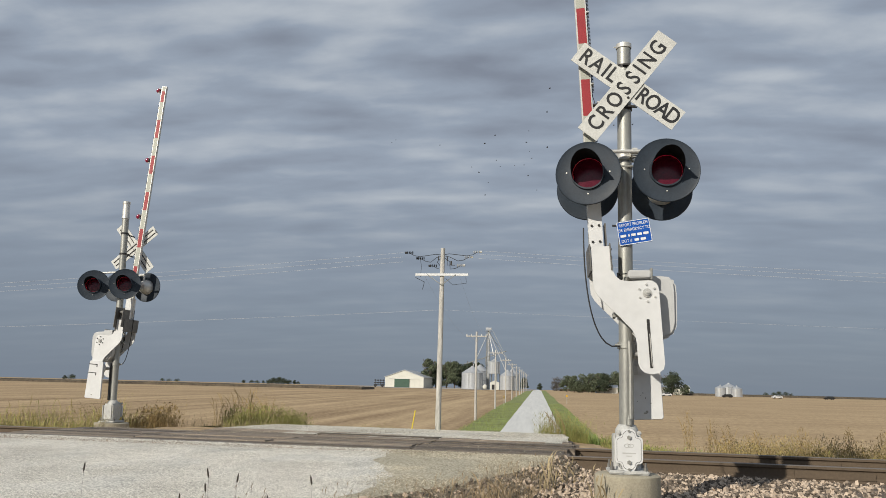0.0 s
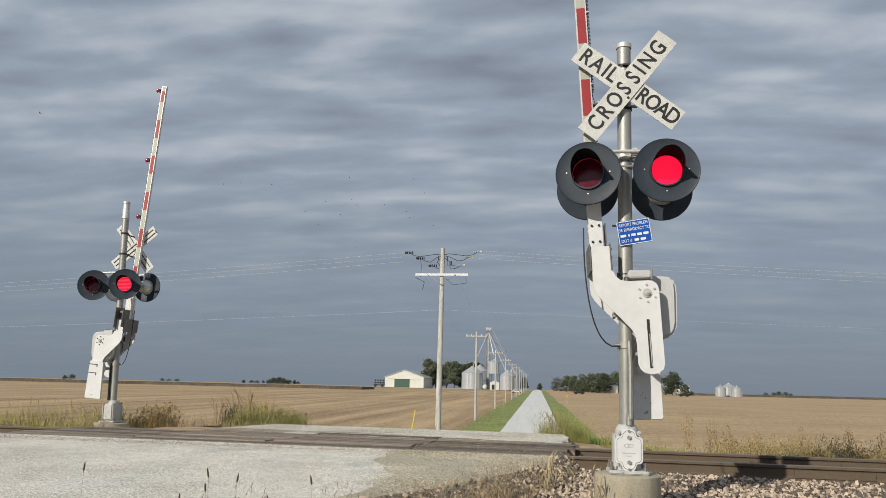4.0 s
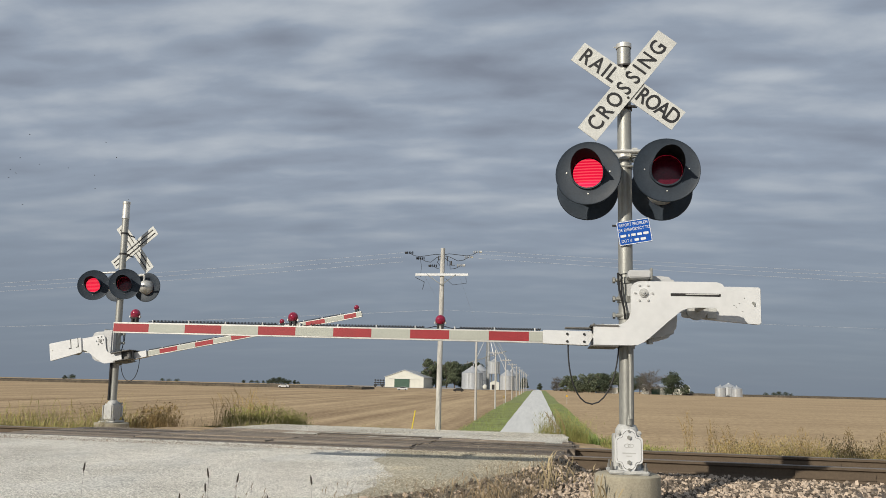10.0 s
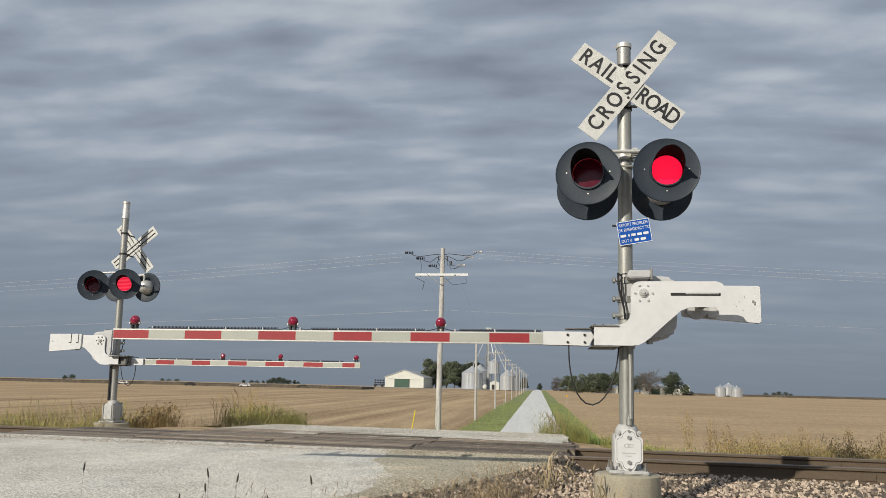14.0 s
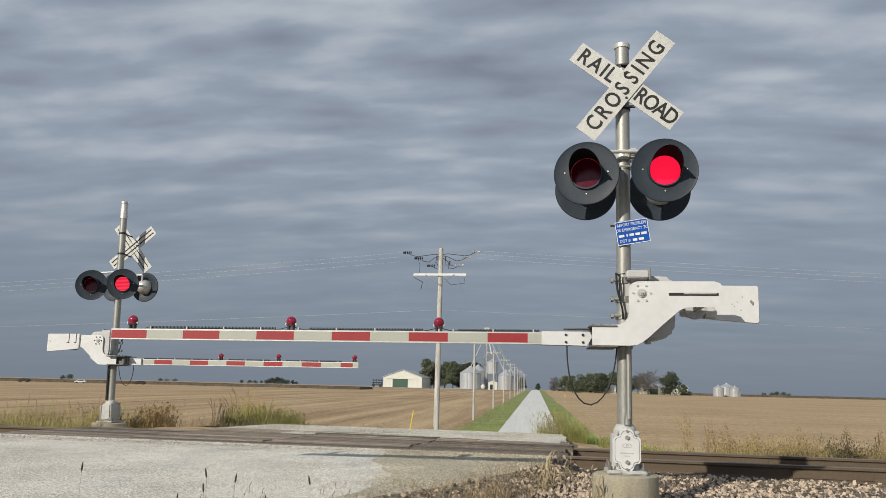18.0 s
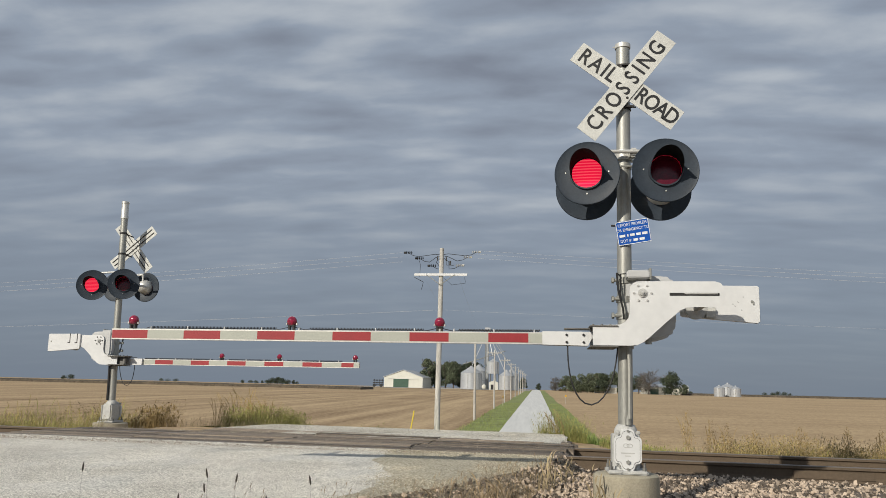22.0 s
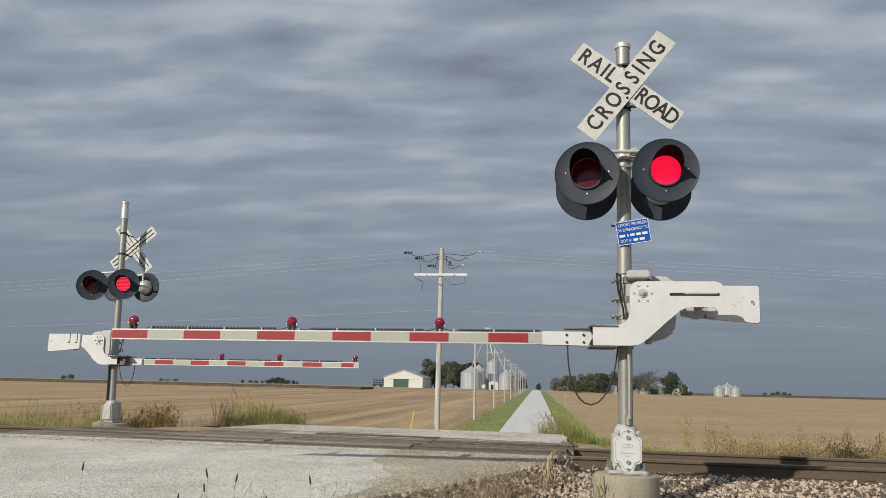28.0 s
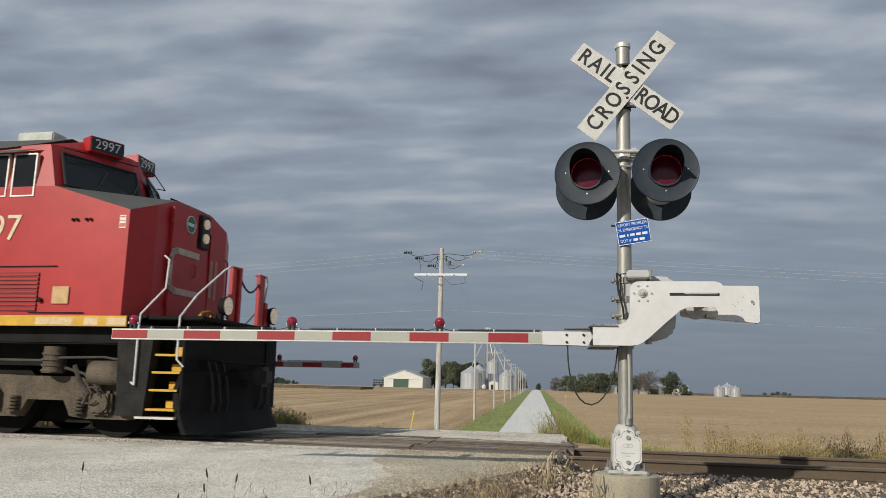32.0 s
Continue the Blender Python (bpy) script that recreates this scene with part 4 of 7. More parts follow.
        for word, xs in zip(("CROSSING",) if k == 0 else ("RAIL", "ROAD"), spots):
            for ch, x in zip(word, xs):
                bm = bmesh.new()
                text_bm(bm, ch, 0.225, tm @ pose(x, 0, 0), 0.001, squeeze=0.82, bold=0.0036)
                part("letter", bm, M_INK, bl, smooth=False)
        bm = bmesh.new()
        if near:
            for t in (-0.10, 0.10):
                bolt(bm, m @ Vector((t, -0.004, 0.085 if t > 0 else -0.085)), 0.014, 0.008)
        for z in (-0.045, 0.045):
            box(bm, (0, 0.010, z), (1.15, 0.012, 0.014), m)
        part("blade_stiffener", bm, M_DARK, bl)
    for z in (zc - 0.22, zc + 0.22):
        bm = bmesh.new()
        spin(bm, [(0.0695, z - 0.018), (0.078, z - 0.018), (0.078, z + 0.018), (0.0695, z + 0.018)], 20)
        box(bm, (0.04, -0.085, z), (0.12, 0.03, 0.016))
        cyl(bm, (-0.09, -0.06, z), (0.12, -0.06, z), 0.008, n=6)
        if not near:
            tube(bm, [(0.0, -0.07, z), (0.03, yb + 0.02, z)], 0.014, 6)
        part("crossbuck_clamp", bm, M_DARK, sg)
    # lamps: two that face the road's traffic and two that face the other way
    zl = 2.815 if near else 2.83
    yo = 0.0 if near else 0.10
    bm = bmesh.new()
    for y, sgn in ((-0.10 - yo * 0.6, -1), (0.10 + yo * 0.6, 1)):
        cyl(bm, (-0.37, y * 1.6, zl + 0.24), (0.37, y * 1.6, zl + 0.24), 0.020, n=10)
        for x in (-0.37, 0.37):
            cyl(bm, (x, y * 1.6, zl + 0.24), (x, y * 1.6, zl + 0.10), 0.020, n=10)
    spin(bm, [(0.070, zl + 0.19), (0.086, zl + 0.19), (0.086, zl + 0.29), (0.070, zl + 0.29)], 20)
    box(bm, (0.085, -0.10, zl + 0.24), (0.07, 0.10, 0.09), bev=0.012)
    part("crossarm", bm, M_ALUM, sg, "silver lamp crossarm")
    bm = bmesh.new()
    spin(bm, [(0.070, zl + 0.10), (0.077, zl + 0.10), (0.077, zl + 0.13), (0.070, zl + 0.13)], 20)
    cyl(bm, (-0.10, -0.07, zl + 0.115), (0.12, -0.07, zl + 0.115), 0.012, n=8)
    part("mast_band", bm, M_GALV, sg)
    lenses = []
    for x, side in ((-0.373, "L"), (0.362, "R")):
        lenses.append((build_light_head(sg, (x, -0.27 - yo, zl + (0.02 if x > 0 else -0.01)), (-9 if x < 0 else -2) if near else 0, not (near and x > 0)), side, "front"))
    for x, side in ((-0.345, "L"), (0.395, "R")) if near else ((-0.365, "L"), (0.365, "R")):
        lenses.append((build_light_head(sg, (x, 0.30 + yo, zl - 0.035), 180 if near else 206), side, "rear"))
    # gate machine
    bm = bmesh.new()
    pts = [(-0.02, 1.85), (0.36, 1.85), (0.43, 1.835), (0.462, 1.79), (0.472, 1.70), (0.472, 1.40), (0.455, 1.325), (0.415, 1.275), (0.35, 1.245), (0.24, 1.225), (0.14, 1.222), (0.06, 1.27), (0.0, 1.36), (-0.02, 1.44)]
    prism(bm, pts, -0.070, 0.19)
    bmesh.ops.bevel(bm, geom=bm.edges[:], offset=0.045, segments=4, affect="EDGES", clamp_overlap=True)
    mach = part("gate_machine", bm, M_MACHINE, sg, "pale grey gate machine housing")
    bm = bmesh.new()
    box(bm, (0.105, -0.03, 1.838), (0.21, 0.42, 0.075), bev=0.012)
    part("machine_lid", bm, M_MACHINE, mach)
    bm = bmesh.new()
    box(bm, (0.215, -0.05, 1.845), (0.022, 0.36, 0.11), bev=0.006)
    cyl(bm, (0.20, -0.15, 1.19), (0.20, -0.15, 1.23), 0.03, n=10)
    part("machine_latch", bm, M_GALV, mach)
    for z in (1.80, 1.62, 1.46):
        bm = bmesh.new()
        spin(bm, [(0.070, z - 0.03), (0.082, z - 0.03), (0.082, z + 0.03), (0.070, z + 0.03)], 20)
        cyl(bm, (-0.13, -0.06, z), (0.06, -0.06, z), 0.017, n=8)
        cyl(bm, (-0.13, -0.06, z - 0.001), (-0.105, -0.06, z - 0.001), 0.030, n=6)
        part("u_bolt", bm, M_GALV, mach)
    bm = bmesh.new()
    spin(bm, [(0.070, 1.15), (0.082, 1.15), (0.082, 1.21), (0.070, 1.21)], 20)
    cyl(bm, (-0.11, -0.05, 1.18), (0.0, -0.05, 1.18), 0.014, n=8)
    part("u_bolt", bm, M_GALV, mach)
    bm = bmesh.new()
    tube(bm, [(-0.055, -0.10, 1.84), (-0.085, -0.13, 1.86), (-0.075, -0.14, 1.70), (-0.03, -0.14, 1.52), (-0.02, -0.12, 1.42)], 0.010, 6)
    tube(bm, [(0.02, -0.11, 1.86), (-0.05, -0.13, 1.85), (-0.055, -0.14, 1.66), (-0.02, -0.14, 1.45)], 0.008, 6)
    part("control_cable", bm, M_RUBBER, mach)
    arm = build_gate_arm(sg, lamps, near)
    if near:
        bm = bmesh.new()
        m = pose(0.076, -0.10, 2.268, 0, -8.5, 0) @ pose(0, 0, 0, 0, 0, -8)
        box(bm, (0, 0, 0), (0.315, 0.004, 0.235), m)
        bmesh.ops.bevel(bm, geom=[e for e in bm.edges if abs((e.verts[0].co - e.verts[1].co).length - 0.004) < 1e-4], offset=0.015, segments=3, affect="EDGES")
        nt = part("notice", bm, M_BLUE, sg, "small blue notice with white lettering", smooth=False)
        tm = m @ pose(0, -0.0035, 0, 90, 0, 0)
        for word, x, y in (("REPORT PROBLEM", 0.0, 0.078), ("OR EMERGENCY TO", 0.0, 0.029), ("DOT #", -0.082, -0.078)):
            bm = bmesh.new()
            text_bm(bm, word, 0.042, tm @ pose(x, y, 0), 0.0010, squeeze=0.80)
            part("word", bm, M_LETTER, nt, smooth=False)
        for x, y, w in ((-0.108, -0.026, 0.062), (-0.055, -0.026, 0.014), (-0.012, -0.026, 0.050), (0.045, -0.026, 0.050), (0.105, -0.026, 0.060),
                        (0.012, -0.078, 0.050), (0.072, -0.078, 0.056)):
            bm = bmesh.new()
            box(bm, (x, y, 0.001), (w * 0.85, 0.024, 0.0016), tm)
            part("printed_bar", bm, M_LETTER, nt, smooth=False)
        bm = bmesh.new()
        for s, w, x, y in (((0.304, 0.006), 0, 0, 0.112), ((0.304, 0.006), 0, 0, -0.112), ((0.006, 0.222), 0, 0.152, 0), ((0.006, 0.222), 0, -0.152, 0)):
            box(bm, (x, y, 0.0008), (s[0], s[1], 0.0016), tm)
        part("border", bm, M_LETTER, nt, smooth=False)
        bm = bmesh.new()
        spin(bm, [(0.070, 2.32), (0.076, 2.32), (0.076, 2.35), (0.070, 2.35)], 20)
        cyl(bm, (-0.13, -0.06, 2.335), (0.02, -0.06, 2.335), 0.010, n=6)
        part("notice_clamp", bm, M_DARK, sg)
    return sg, arm, lenses


NEAR_SIGNAL, NEAR_ARM, NEAR_LENSES = build_signal(NEAR_AT, 0, 0.45, 4.22, (-5.115, -3.432, -1.933), True)
FAR_SIGNAL, FAR_ARM, FAR_LENSES = build_signal(FAR_AT, 174, -1.5, 4.62, (-5.50, -3.925, -2.68), False)


def build_foundation(at, r, h, label):
    bm = bmesh.new()
    spin(bm, [(0.0, at[2]), (r - 0.02, at[2]), (r, at[2] - 0.015), (r * 1.04, at[2] - h), (0.0, at[2] - h)], 40)
    for v in bm.verts:
        v.co.x += at[0] + 0.004 * noise.noise(v.co * 9)
        v.co.y += at[1]
    tagged(part("foundation", bm, M_CONC), label, "foundation", "signal foundations")


build_foundation(NEAR_AT, 0.30, 0.6, "round weathered concrete foundation under the signal mast")
build_foundation(FAR_AT, 0.34, 0.6, "round grey concrete foundation under the signal mast")

# ---------------------------------------------------------------- locomotive
# local axes: x forward along the track, y to its left (away from the road's near side), z up from the rail


def hull(bm, pts):
    vs = [bm.verts.new(p) for p in pts]
    bmesh.ops.convex_hull(bm, input=vs)


def build_axle(parent, x):
    bm = bmesh.new()
    for y in (-0.755, 0.755):
        s = 1 if y > 0 else -1
        cyl(bm, (0, y - 0.06, 0), (0, y + 0.06, 0), 0.53, n=32)
        cyl(bm, (0, y - s * 0.09, 0), (0, y - s * 0.06, 0), 0.56, n=32)
        for k in range(5):
            a = 2 * math.pi * k / 5
            cyl(bm, (0.30 * math.cos(a), y + s * 0.055, 0.30 * math.sin(a)), (0.30 * math.cos(a), y + s * 0.068, 0.30 * math.sin(a)), 0.06, n=10)
    cyl(bm, (0, -1.0, 0), (0, 1.0, 0), 0.09, n=14)
    # near-black colour puts the shade under the frame onto the wheels
    ax = part("wheelset", bm, M_LBLACK, parent, "steel wheelset coloured near black for the shade under the frame")
    ax.matrix_basis = pose(x, 0, 0.53)
    return ax


def build_truck(parent, xc):
    """Three-axle bogie frame with springs and gear; the wheelsets are made apart."""
    bm = bmesh.new()
    side = [(-2.55, 0.98), (-2.55, 0.62), (-2.30, 0.50), (-2.25, 0.28), (-1.70, 0.28), (-1.55, 0.52), (-0.75, 0.52), (-0.65, 0.32), (-0.55, 0.27), (0.45, 0.27), (0.60, 0.52),
            (1.20, 0.52), (1.32, 0.30), (1.60, 0.27), (2.25, 0.27), (2.42, 0.40), (2.42, 0.80), (2.30, 1.02), (1.75, 0.98), (1.5, 0.86), (-1.4, 0.86), (-1.7, 0.98)]
    for y in (-1.16, 0.98):
        prism(bm, side, y, y + 0.18, pose(xc, 0, 0))
    box(bm, (xc, 0, 0.72), (0.5, 2.0, 0.3))
    tr = part("bogie", bm, M_TRUCK, parent, "dust-covered cast bogie frame")
    for x in (-1.95, 0.0, 1.85):
        for y in (-1.20, 1.20):
            bm = bmesh.new()
            box(bm, (xc + x, y, 0.50), (0.34, 0.12, 0.34), bev=0.04)
            cyl(bm, (xc + x, y - 0.08, 0.50), (xc + x, y + 0.08, 0.50), 0.14, n=16)
            part("axle_box", bm, M_TRUCK, tr)
    for x in (-2.3, -1.62, -0.4, 0.4, 1.5, 2.2):
        for y in (-1.19, 1.19):
            bm = bmesh.new()
            cyl(bm, (xc + x, y, 0.34), (xc + x, y, 0.57), 0.05, n=8)
            for k in range(5):
                cyl(bm, (xc + x, y, 0.34 + 0.05 * k), (xc + x, y, 0.37 + 0.05 * k), 0.085, n=12)
            part("coil_spring", bm, M_TRUCK, tr)
    for x in (-1.0, 1.05):
        for y in (-1.25, 1.25):
            bm = bmesh.new()
            cyl(bm, (xc + x, y, 0.90), (xc + x, y, 1.28), 0.15, n=16)
            for k in range(4):
                cyl(bm, (xc + x, y, 0.92 + 0.08 * k), (xc + x, y, 0.95 + 0.08 * k), 0.17, n=16)
            part("damper", bm, M_TRUCK, tr)
    for x in (2.05,):
        for y in (-1.28, 1.28):
            bm = bmesh.new()
            cyl(bm, (xc + x - 0.32, y, 0.92), (xc + x + 0.20, y, 0.92), 0.17, n=18)
            cyl(bm, (xc + x + 0.20, y, 0.92), (xc + x + 0.26, y, 0.92), 0.12, n=18)
            part("brake_cylinder", bm, M_TRUCK, tr)
    bm = bmesh.new()
    for y in (-1.32, 1.32):
        tube(bm, [(xc - 2.5, y, 1.08), (xc + 0.9, y, 1.08), (xc + 1.15, y, 1.12), (xc + 1.9, y, 1.14), (xc + 2.35, y, 1.08)], 0.018, 6)
        tube(bm, [(xc + 1.45, y, 1.02), (xc + 1.55, y, 0.80), (xc + 1.70, y, 0.62), (xc + 1.64, y, 0.48)], 0.035, 6)
        tube(bm, [(xc + 1.30, y, 0.98), (xc + 1.62, y, 0.90), (xc + 1.86, y, 0.70)], 0.022, 6)
        tube(bm, [(xc + 1.75 + 0.12 * math.cos(i * 0.7), y, 0.60 + 0.12 * math.sin(i * 0.7)) for i in range(9)], 0.014, 5)
    part("brake_rigging", bm, M_GRIME, tr)
    return tr


def build_loco():
    lo = thing("locomotive", "red diesel freight locomotive with black roof, yellow sill and white handrails", "locomotive", m=track_pose(-430, 0, 0))
    # underframe and sill
    bm = bmesh.new()
    box(bm, (-11.0, 0, 1.47), (20.6, 2.7, 0.30), bev=0.02)
    box(bm, (-11.0, 0, 1.18), (20.0, 1.9, 0.34))
    part("underframe", bm, M_LBLACK, lo, "black underframe")
    # black block fills the gap: traction gear and deep shade in one
    for xc in (-3.35, -17.6):
        bm = bmesh.new()
        prism(bm, [(-2.6, 1.1), (-2.6, 0.55), (-2.35, 0.18), (2.35, 0.18), (2.6, 0.55), (2.6, 1.1)], -0.62, 0.62, pose(xc, 0, 0))
        part("gear_and_shade", bm, M_LBLACK, lo, "black block for the traction gear and the shade between the wheels")
    for y in (-1.53, 1.53):
        bm = bmesh.new()
        box(bm, (-11.2, y, 1.635), (20.4, 0.02, 0.15))
        sill = part("sill_stripe", bm, M_YELLOW, lo, "yellow reflective sill stripe", smooth=False)
        bm = bmesh.new()
        for x, w in ((-1.16, 0.30), (-1.56, 0.22), (-2.15, 0.60), (-4.2, 0.6), (-6.5, 0.6), (-9.5, 0.6)):
            box(bm, (x, y + math.copysign(0.011, y), 1.63), (w, 0.004, 0.10))
        part("sill_label", bm, mat("cream_label", (0.66, 0.50, 0.30), 0.6), sill, "cream printed strips", smooth=False)
    bm = bmesh.new()
    box(bm, (-10.9, 0, 1.70), (20.4, 3.05, 0.03))
    part("walkway", bm, M_LBLACK, lo)
    # cab and nose
    bm = bmesh.new()
    # side walls with a tumblehome towards the roof
    hull(bm, [(-5.0, -1.53, 1.715), (-1.12, -1.51, 1.715), (-1.12, -1.51, 3.235), (-2.40, -1.52, 3.62), (-5.0, -1.53, 3.62),
              (-5.0, 1.53, 1.715), (-1.12, 1.50, 1.715), (-1.12, 1.50, 3.23), (-2.40, 1.52, 3.62), (-5.0, 1.53, 3.62),
              (-0.93, -1.10, 1.715), (-0.93, 1.10, 1.715), (-0.96, -1.08, 3.40), (-0.96, 1.08, 3.40), (-0.98, -0.55, 3.58), (-0.98, 0.55, 3.58), (-1.02, -0.2, 3.61), (-1.02, 0.2, 3.61), (-1.9, -0.3, 3.64), (-1.9, 0.3, 3.64)])
    bm.normal_update()
    for fc in bm.faces:
        if fc.normal.z > 0.6 and fc.calc_center_median().x > -3.0:
            fc.material_index = 1
    part("cab_body", bm, [M_RED, M_ROOF], lo, "red wide nose and cab sides, black nose top", smooth=False)
    bm = bmesh.new()
    hull(bm, [(-5.0, -1.53, 3.60), (-2.39, -1.52, 3.60), (-2.62, -1.42, 4.30), (-5.0, -1.42, 4.22),
              (-5.0, 1.53, 3.60), (-2.39, 1.52, 3.60), (-2.62, 1.42, 4.30), (-5.0, 1.42, 4.22),
              (-1.88, -0.10, 3.58), (-1.88, 0.10, 3.58), (-2.15, -0.10, 4.43), (-2.15, 0.10, 4.43), (-5.0, -0.8, 4.50), (-5.0, 0.8, 4.50), (-2.55, -0.8, 4.52), (-2.55, 0.8, 4.52)])
    part("cab_top", bm, M_RED, lo, smooth=False)
    bm = bmesh.new()
    hull(bm, [(-5.05, -1.47, 4.26), (-3.15, -1.46, 4.27), (-5.05, 1.47, 4.26), (-3.15, 1.46, 4.27), (-5.05, -0.84, 4.60), (-2.75, -0.80, 4.58), (-5.05, 0.84, 4.60), (-2.75, 0.80, 4.58), (-5.05, -1.48, 4.16), (-5.05, 1.48, 4.16)])
    part("cab_roof", bm, M_ROOF, lo, "dark grey cab roof", smooth=False)
    bm = bmesh.new()
    box(bm, (-3.50, -0.55, 4.67), (0.66, 0.36, 0.17), bev=0.02)
    part("roof_unit", bm, mat("roof_box_paint", (0.55, 0.58, 0.52), 0.7), lo, "pale green roof air conditioner")
    # windshields
    for sgn in (-1, 1):
        bm = bmesh.new()

        def wp(t, u, out):
            """A point of the windshield: t from the middle to the side, u from the bottom up."""
            y = sgn * (0.09 + 1.41 * t - 0.09 * u * t)
            x = -1.875 - 0.515 * t - 0.245 * u + out
            return (x, y, 3.63 + (0.68 - 0.06 * t) * u)
        quad = [wp(0.04, 0.06, 0.075), wp(0.93, 0.05, 0.06), wp(0.91, 0.90, 0.06), wp(0.06, 0.78, 0.09)]
        bm.faces.new([bm.verts.new(p) for p in quad])
        bmesh.ops.solidify(bm, geom=bm.faces[:], thickness=0.01)
        g = part("windshield", bm, M_GLASS, lo, "dark tinted windshield", smooth=False)
        bm = bmesh.new()
        for a, b in zip(quad, quad[1:] + quad[:1]):
            tube(bm, [a, b], 0.022, 6)
        part("windshield_frame", bm, M_RUBBER, g)
        bm = bmesh.new()
        for t in (0.28, 0.70):
            tube(bm, [wp(t, -0.05, 0.10), wp(t - 0.12, 0.20, 0.11), wp(t - 0.26, 0.62, 0.11)], 0.010, 5)
        part("wiper", bm, M_RUBBER, g)
        bm = bmesh.new()
        tube(bm, [wp(0.10, 0.98, 0.10), wp(0.12, 0.92, 0.24), wp(0.86, 0.96, 0.24), wp(0.90, 1.04, 0.08)], 0.010, 5)
        part("windshield_rail", bm, M_LBLACK, g)
        bm = bmesh.new()
        tube(bm, [wp(-0.02, 0.0, 0.10), wp(0.0, -0.08, 0.14), wp(0.03, 0.10, 0.16)], 0.035, 6)
        part("wiper_motor", bm, M_LBLACK, g)
        # number board
        bm = bmesh.new()
        m = pose(-2.32, sgn * (0.60 if sgn < 0 else 0.42), 4.46, 0, -4, -24 if sgn < 0 else 4)
        box(bm, (0, 0, 0), (0.24, 0.58, 0.25), m, bev=0.01)
        nb = part("number_board", bm, M_RED, lo, "number board box with white figures on black")
        bm = bmesh.new()
        box(bm, (0.122, 0, 0), (0.006, 0.55, 0.21), m)
        part("board_face", bm, M_INK, nb, smooth=False)
        bm = bmesh.new()
        text_bm(bm, "2997", 0.22, m @ pose(0.127, 0, 0, 90, 0, 90), 0.001)
        part("figures", bm, M_LETTER, nb, smooth=False)
    # nose door with panel, headlights, bands and emblem
    bm = bmesh.new()
    box(bm, (-0.93, -0.36, 2.62), (0.06, 0.74, 1.68), bev=0.012)
    door = part("nose_door", bm, M_RED, lo, "red nose door")
    bm = bmesh.new()
    cyl(bm, (-0.905, -0.22, 3.27), (-0.895, -0.22, 3.27), 0.138, n=28)
    part("emblem", bm, mat("emblem_green", (0.02, 0.16, 0.06), 0.5), door, "round green and white emblem")
    bm = bmesh.new()
    cyl(bm, (-0.8955, -0.22, 3.27), (-0.8935, -0.22, 3.27), 0.028, n=14)
    box(bm, (-0.894, -0.22, 3.27), (0.002, 0.20, 0.05))
    part("emblem_band", bm, M_LETTER, door)
    bm = bmesh.new()
    tube(bm, [(-0.893, -0.22 + 0.135 * math.cos(q * math.pi / 12), 3.27 + 0.135 * math.sin(q * math.pi / 12)) for q in range(25)], 0.009, 6)
    part("emblem_ring", bm, M_LETTER, door, "white ring round the emblem")
    bm = bmesh.new()
    for z in (1.98, 2.62, 3.26):
        cyl(bm, (-0.90, -0.735, z - 0.06), (-0.90, -0.735, z + 0.06), 0.022, n=8)
    tube(bm, [(-0.90, -0.05, 2.45), (-0.86, -0.05, 2.47), (-0.86, -0.05, 2.63), (-0.90, -0.05, 2.65)], 0.012, 6)
    part("door_hinges", bm, M_RED, door)
    # faded second letter form of the band
    bm = bmesh.new()
    box(bm, (-0.921, 0.56, 2.50), (0.004, 0.10, 0.62))
    box(bm, (-0.921, 0.72, 2.50), (0.004, 0.09, 0.66))
    part("faded_band", bm, mat("faded_band_paint", (0.42, 0.22, 0.19), 0.7), lo, smooth=False)
    # pale band logo as a plain curved bar
    bm = bmesh.new()
    pts = [(-0.878, 0.06, 2.80), (-0.878, -0.58, 2.80), (-0.878, -0.68, 2.76), (-0.878, -0.72, 2.66), (-0.878, -0.72, 2.32), (-0.878, -0.68, 2.22), (-0.878, -0.58, 2.18), (-0.878, 0.08, 2.18)]
    for a, b in zip(pts, pts[1:]):
        a, b = Vector(a), Vector(b)
        d = (b - a)
        m = Matrix.Translation((a + b) / 2) @ pose(0, 0, 0, math.degrees(math.atan2(d.z, d.y)), 0, 0)
        box(bm, (-0.012, 0, 0), (0.004, d.length + 0.07, 0.10), m)
    part("nose_band", bm, mat("pale_band", (0.52, 0.43, 0.36), 0.6), lo, "pale grey painted band", smooth=False)
    bm = bmesh.new()
    box(bm, (-0.93, 0.26, 3.24), (0.07, 0.30, 0.56), bev=0.02)
    hb = part("headlight_box", bm, M_DARK, lo, "dark recessed headlight panel")
    for z in (3.37, 3.13):
        bm = bmesh.new()
        cyl(bm, (-0.90, 0.26, z), (-0.868, 0.26, z), 0.085, 0.080, 24)
        part("headlight", bm, M_LAMPGLASS, hb, "round headlight")
    bm = bmesh.new()
    box(bm, (-0.94, 0.62, 2.55), (0.03, 0.26, 1.4), bev=0.01)
    tube(bm, [(-0.92, 1.0, 2.1), (-0.86, 1.0, 2.15), (-0.86, 1.0, 2.85), (-0.92, 1.0, 2.9)], 0.014, 6)
    part("nose_panel", bm, M_RED, lo)
    bm = bmesh.new()
    tube(bm, [(-1.3, 0.9, 3.50), (-1.3, 0.9, 3.67), (-1.3, 0.2, 3.71), (-1.3, -0.2, 3.71), (-1.3, -0.2, 3.60)], 0.014, 6)
    for y in (0.2, 0.6):
        tube(bm, [(-1.3, y, 3.55), (-1.3, y, 3.70)], 0.012, 6)
    part("nose_rail", bm, M_LBLACK, lo)
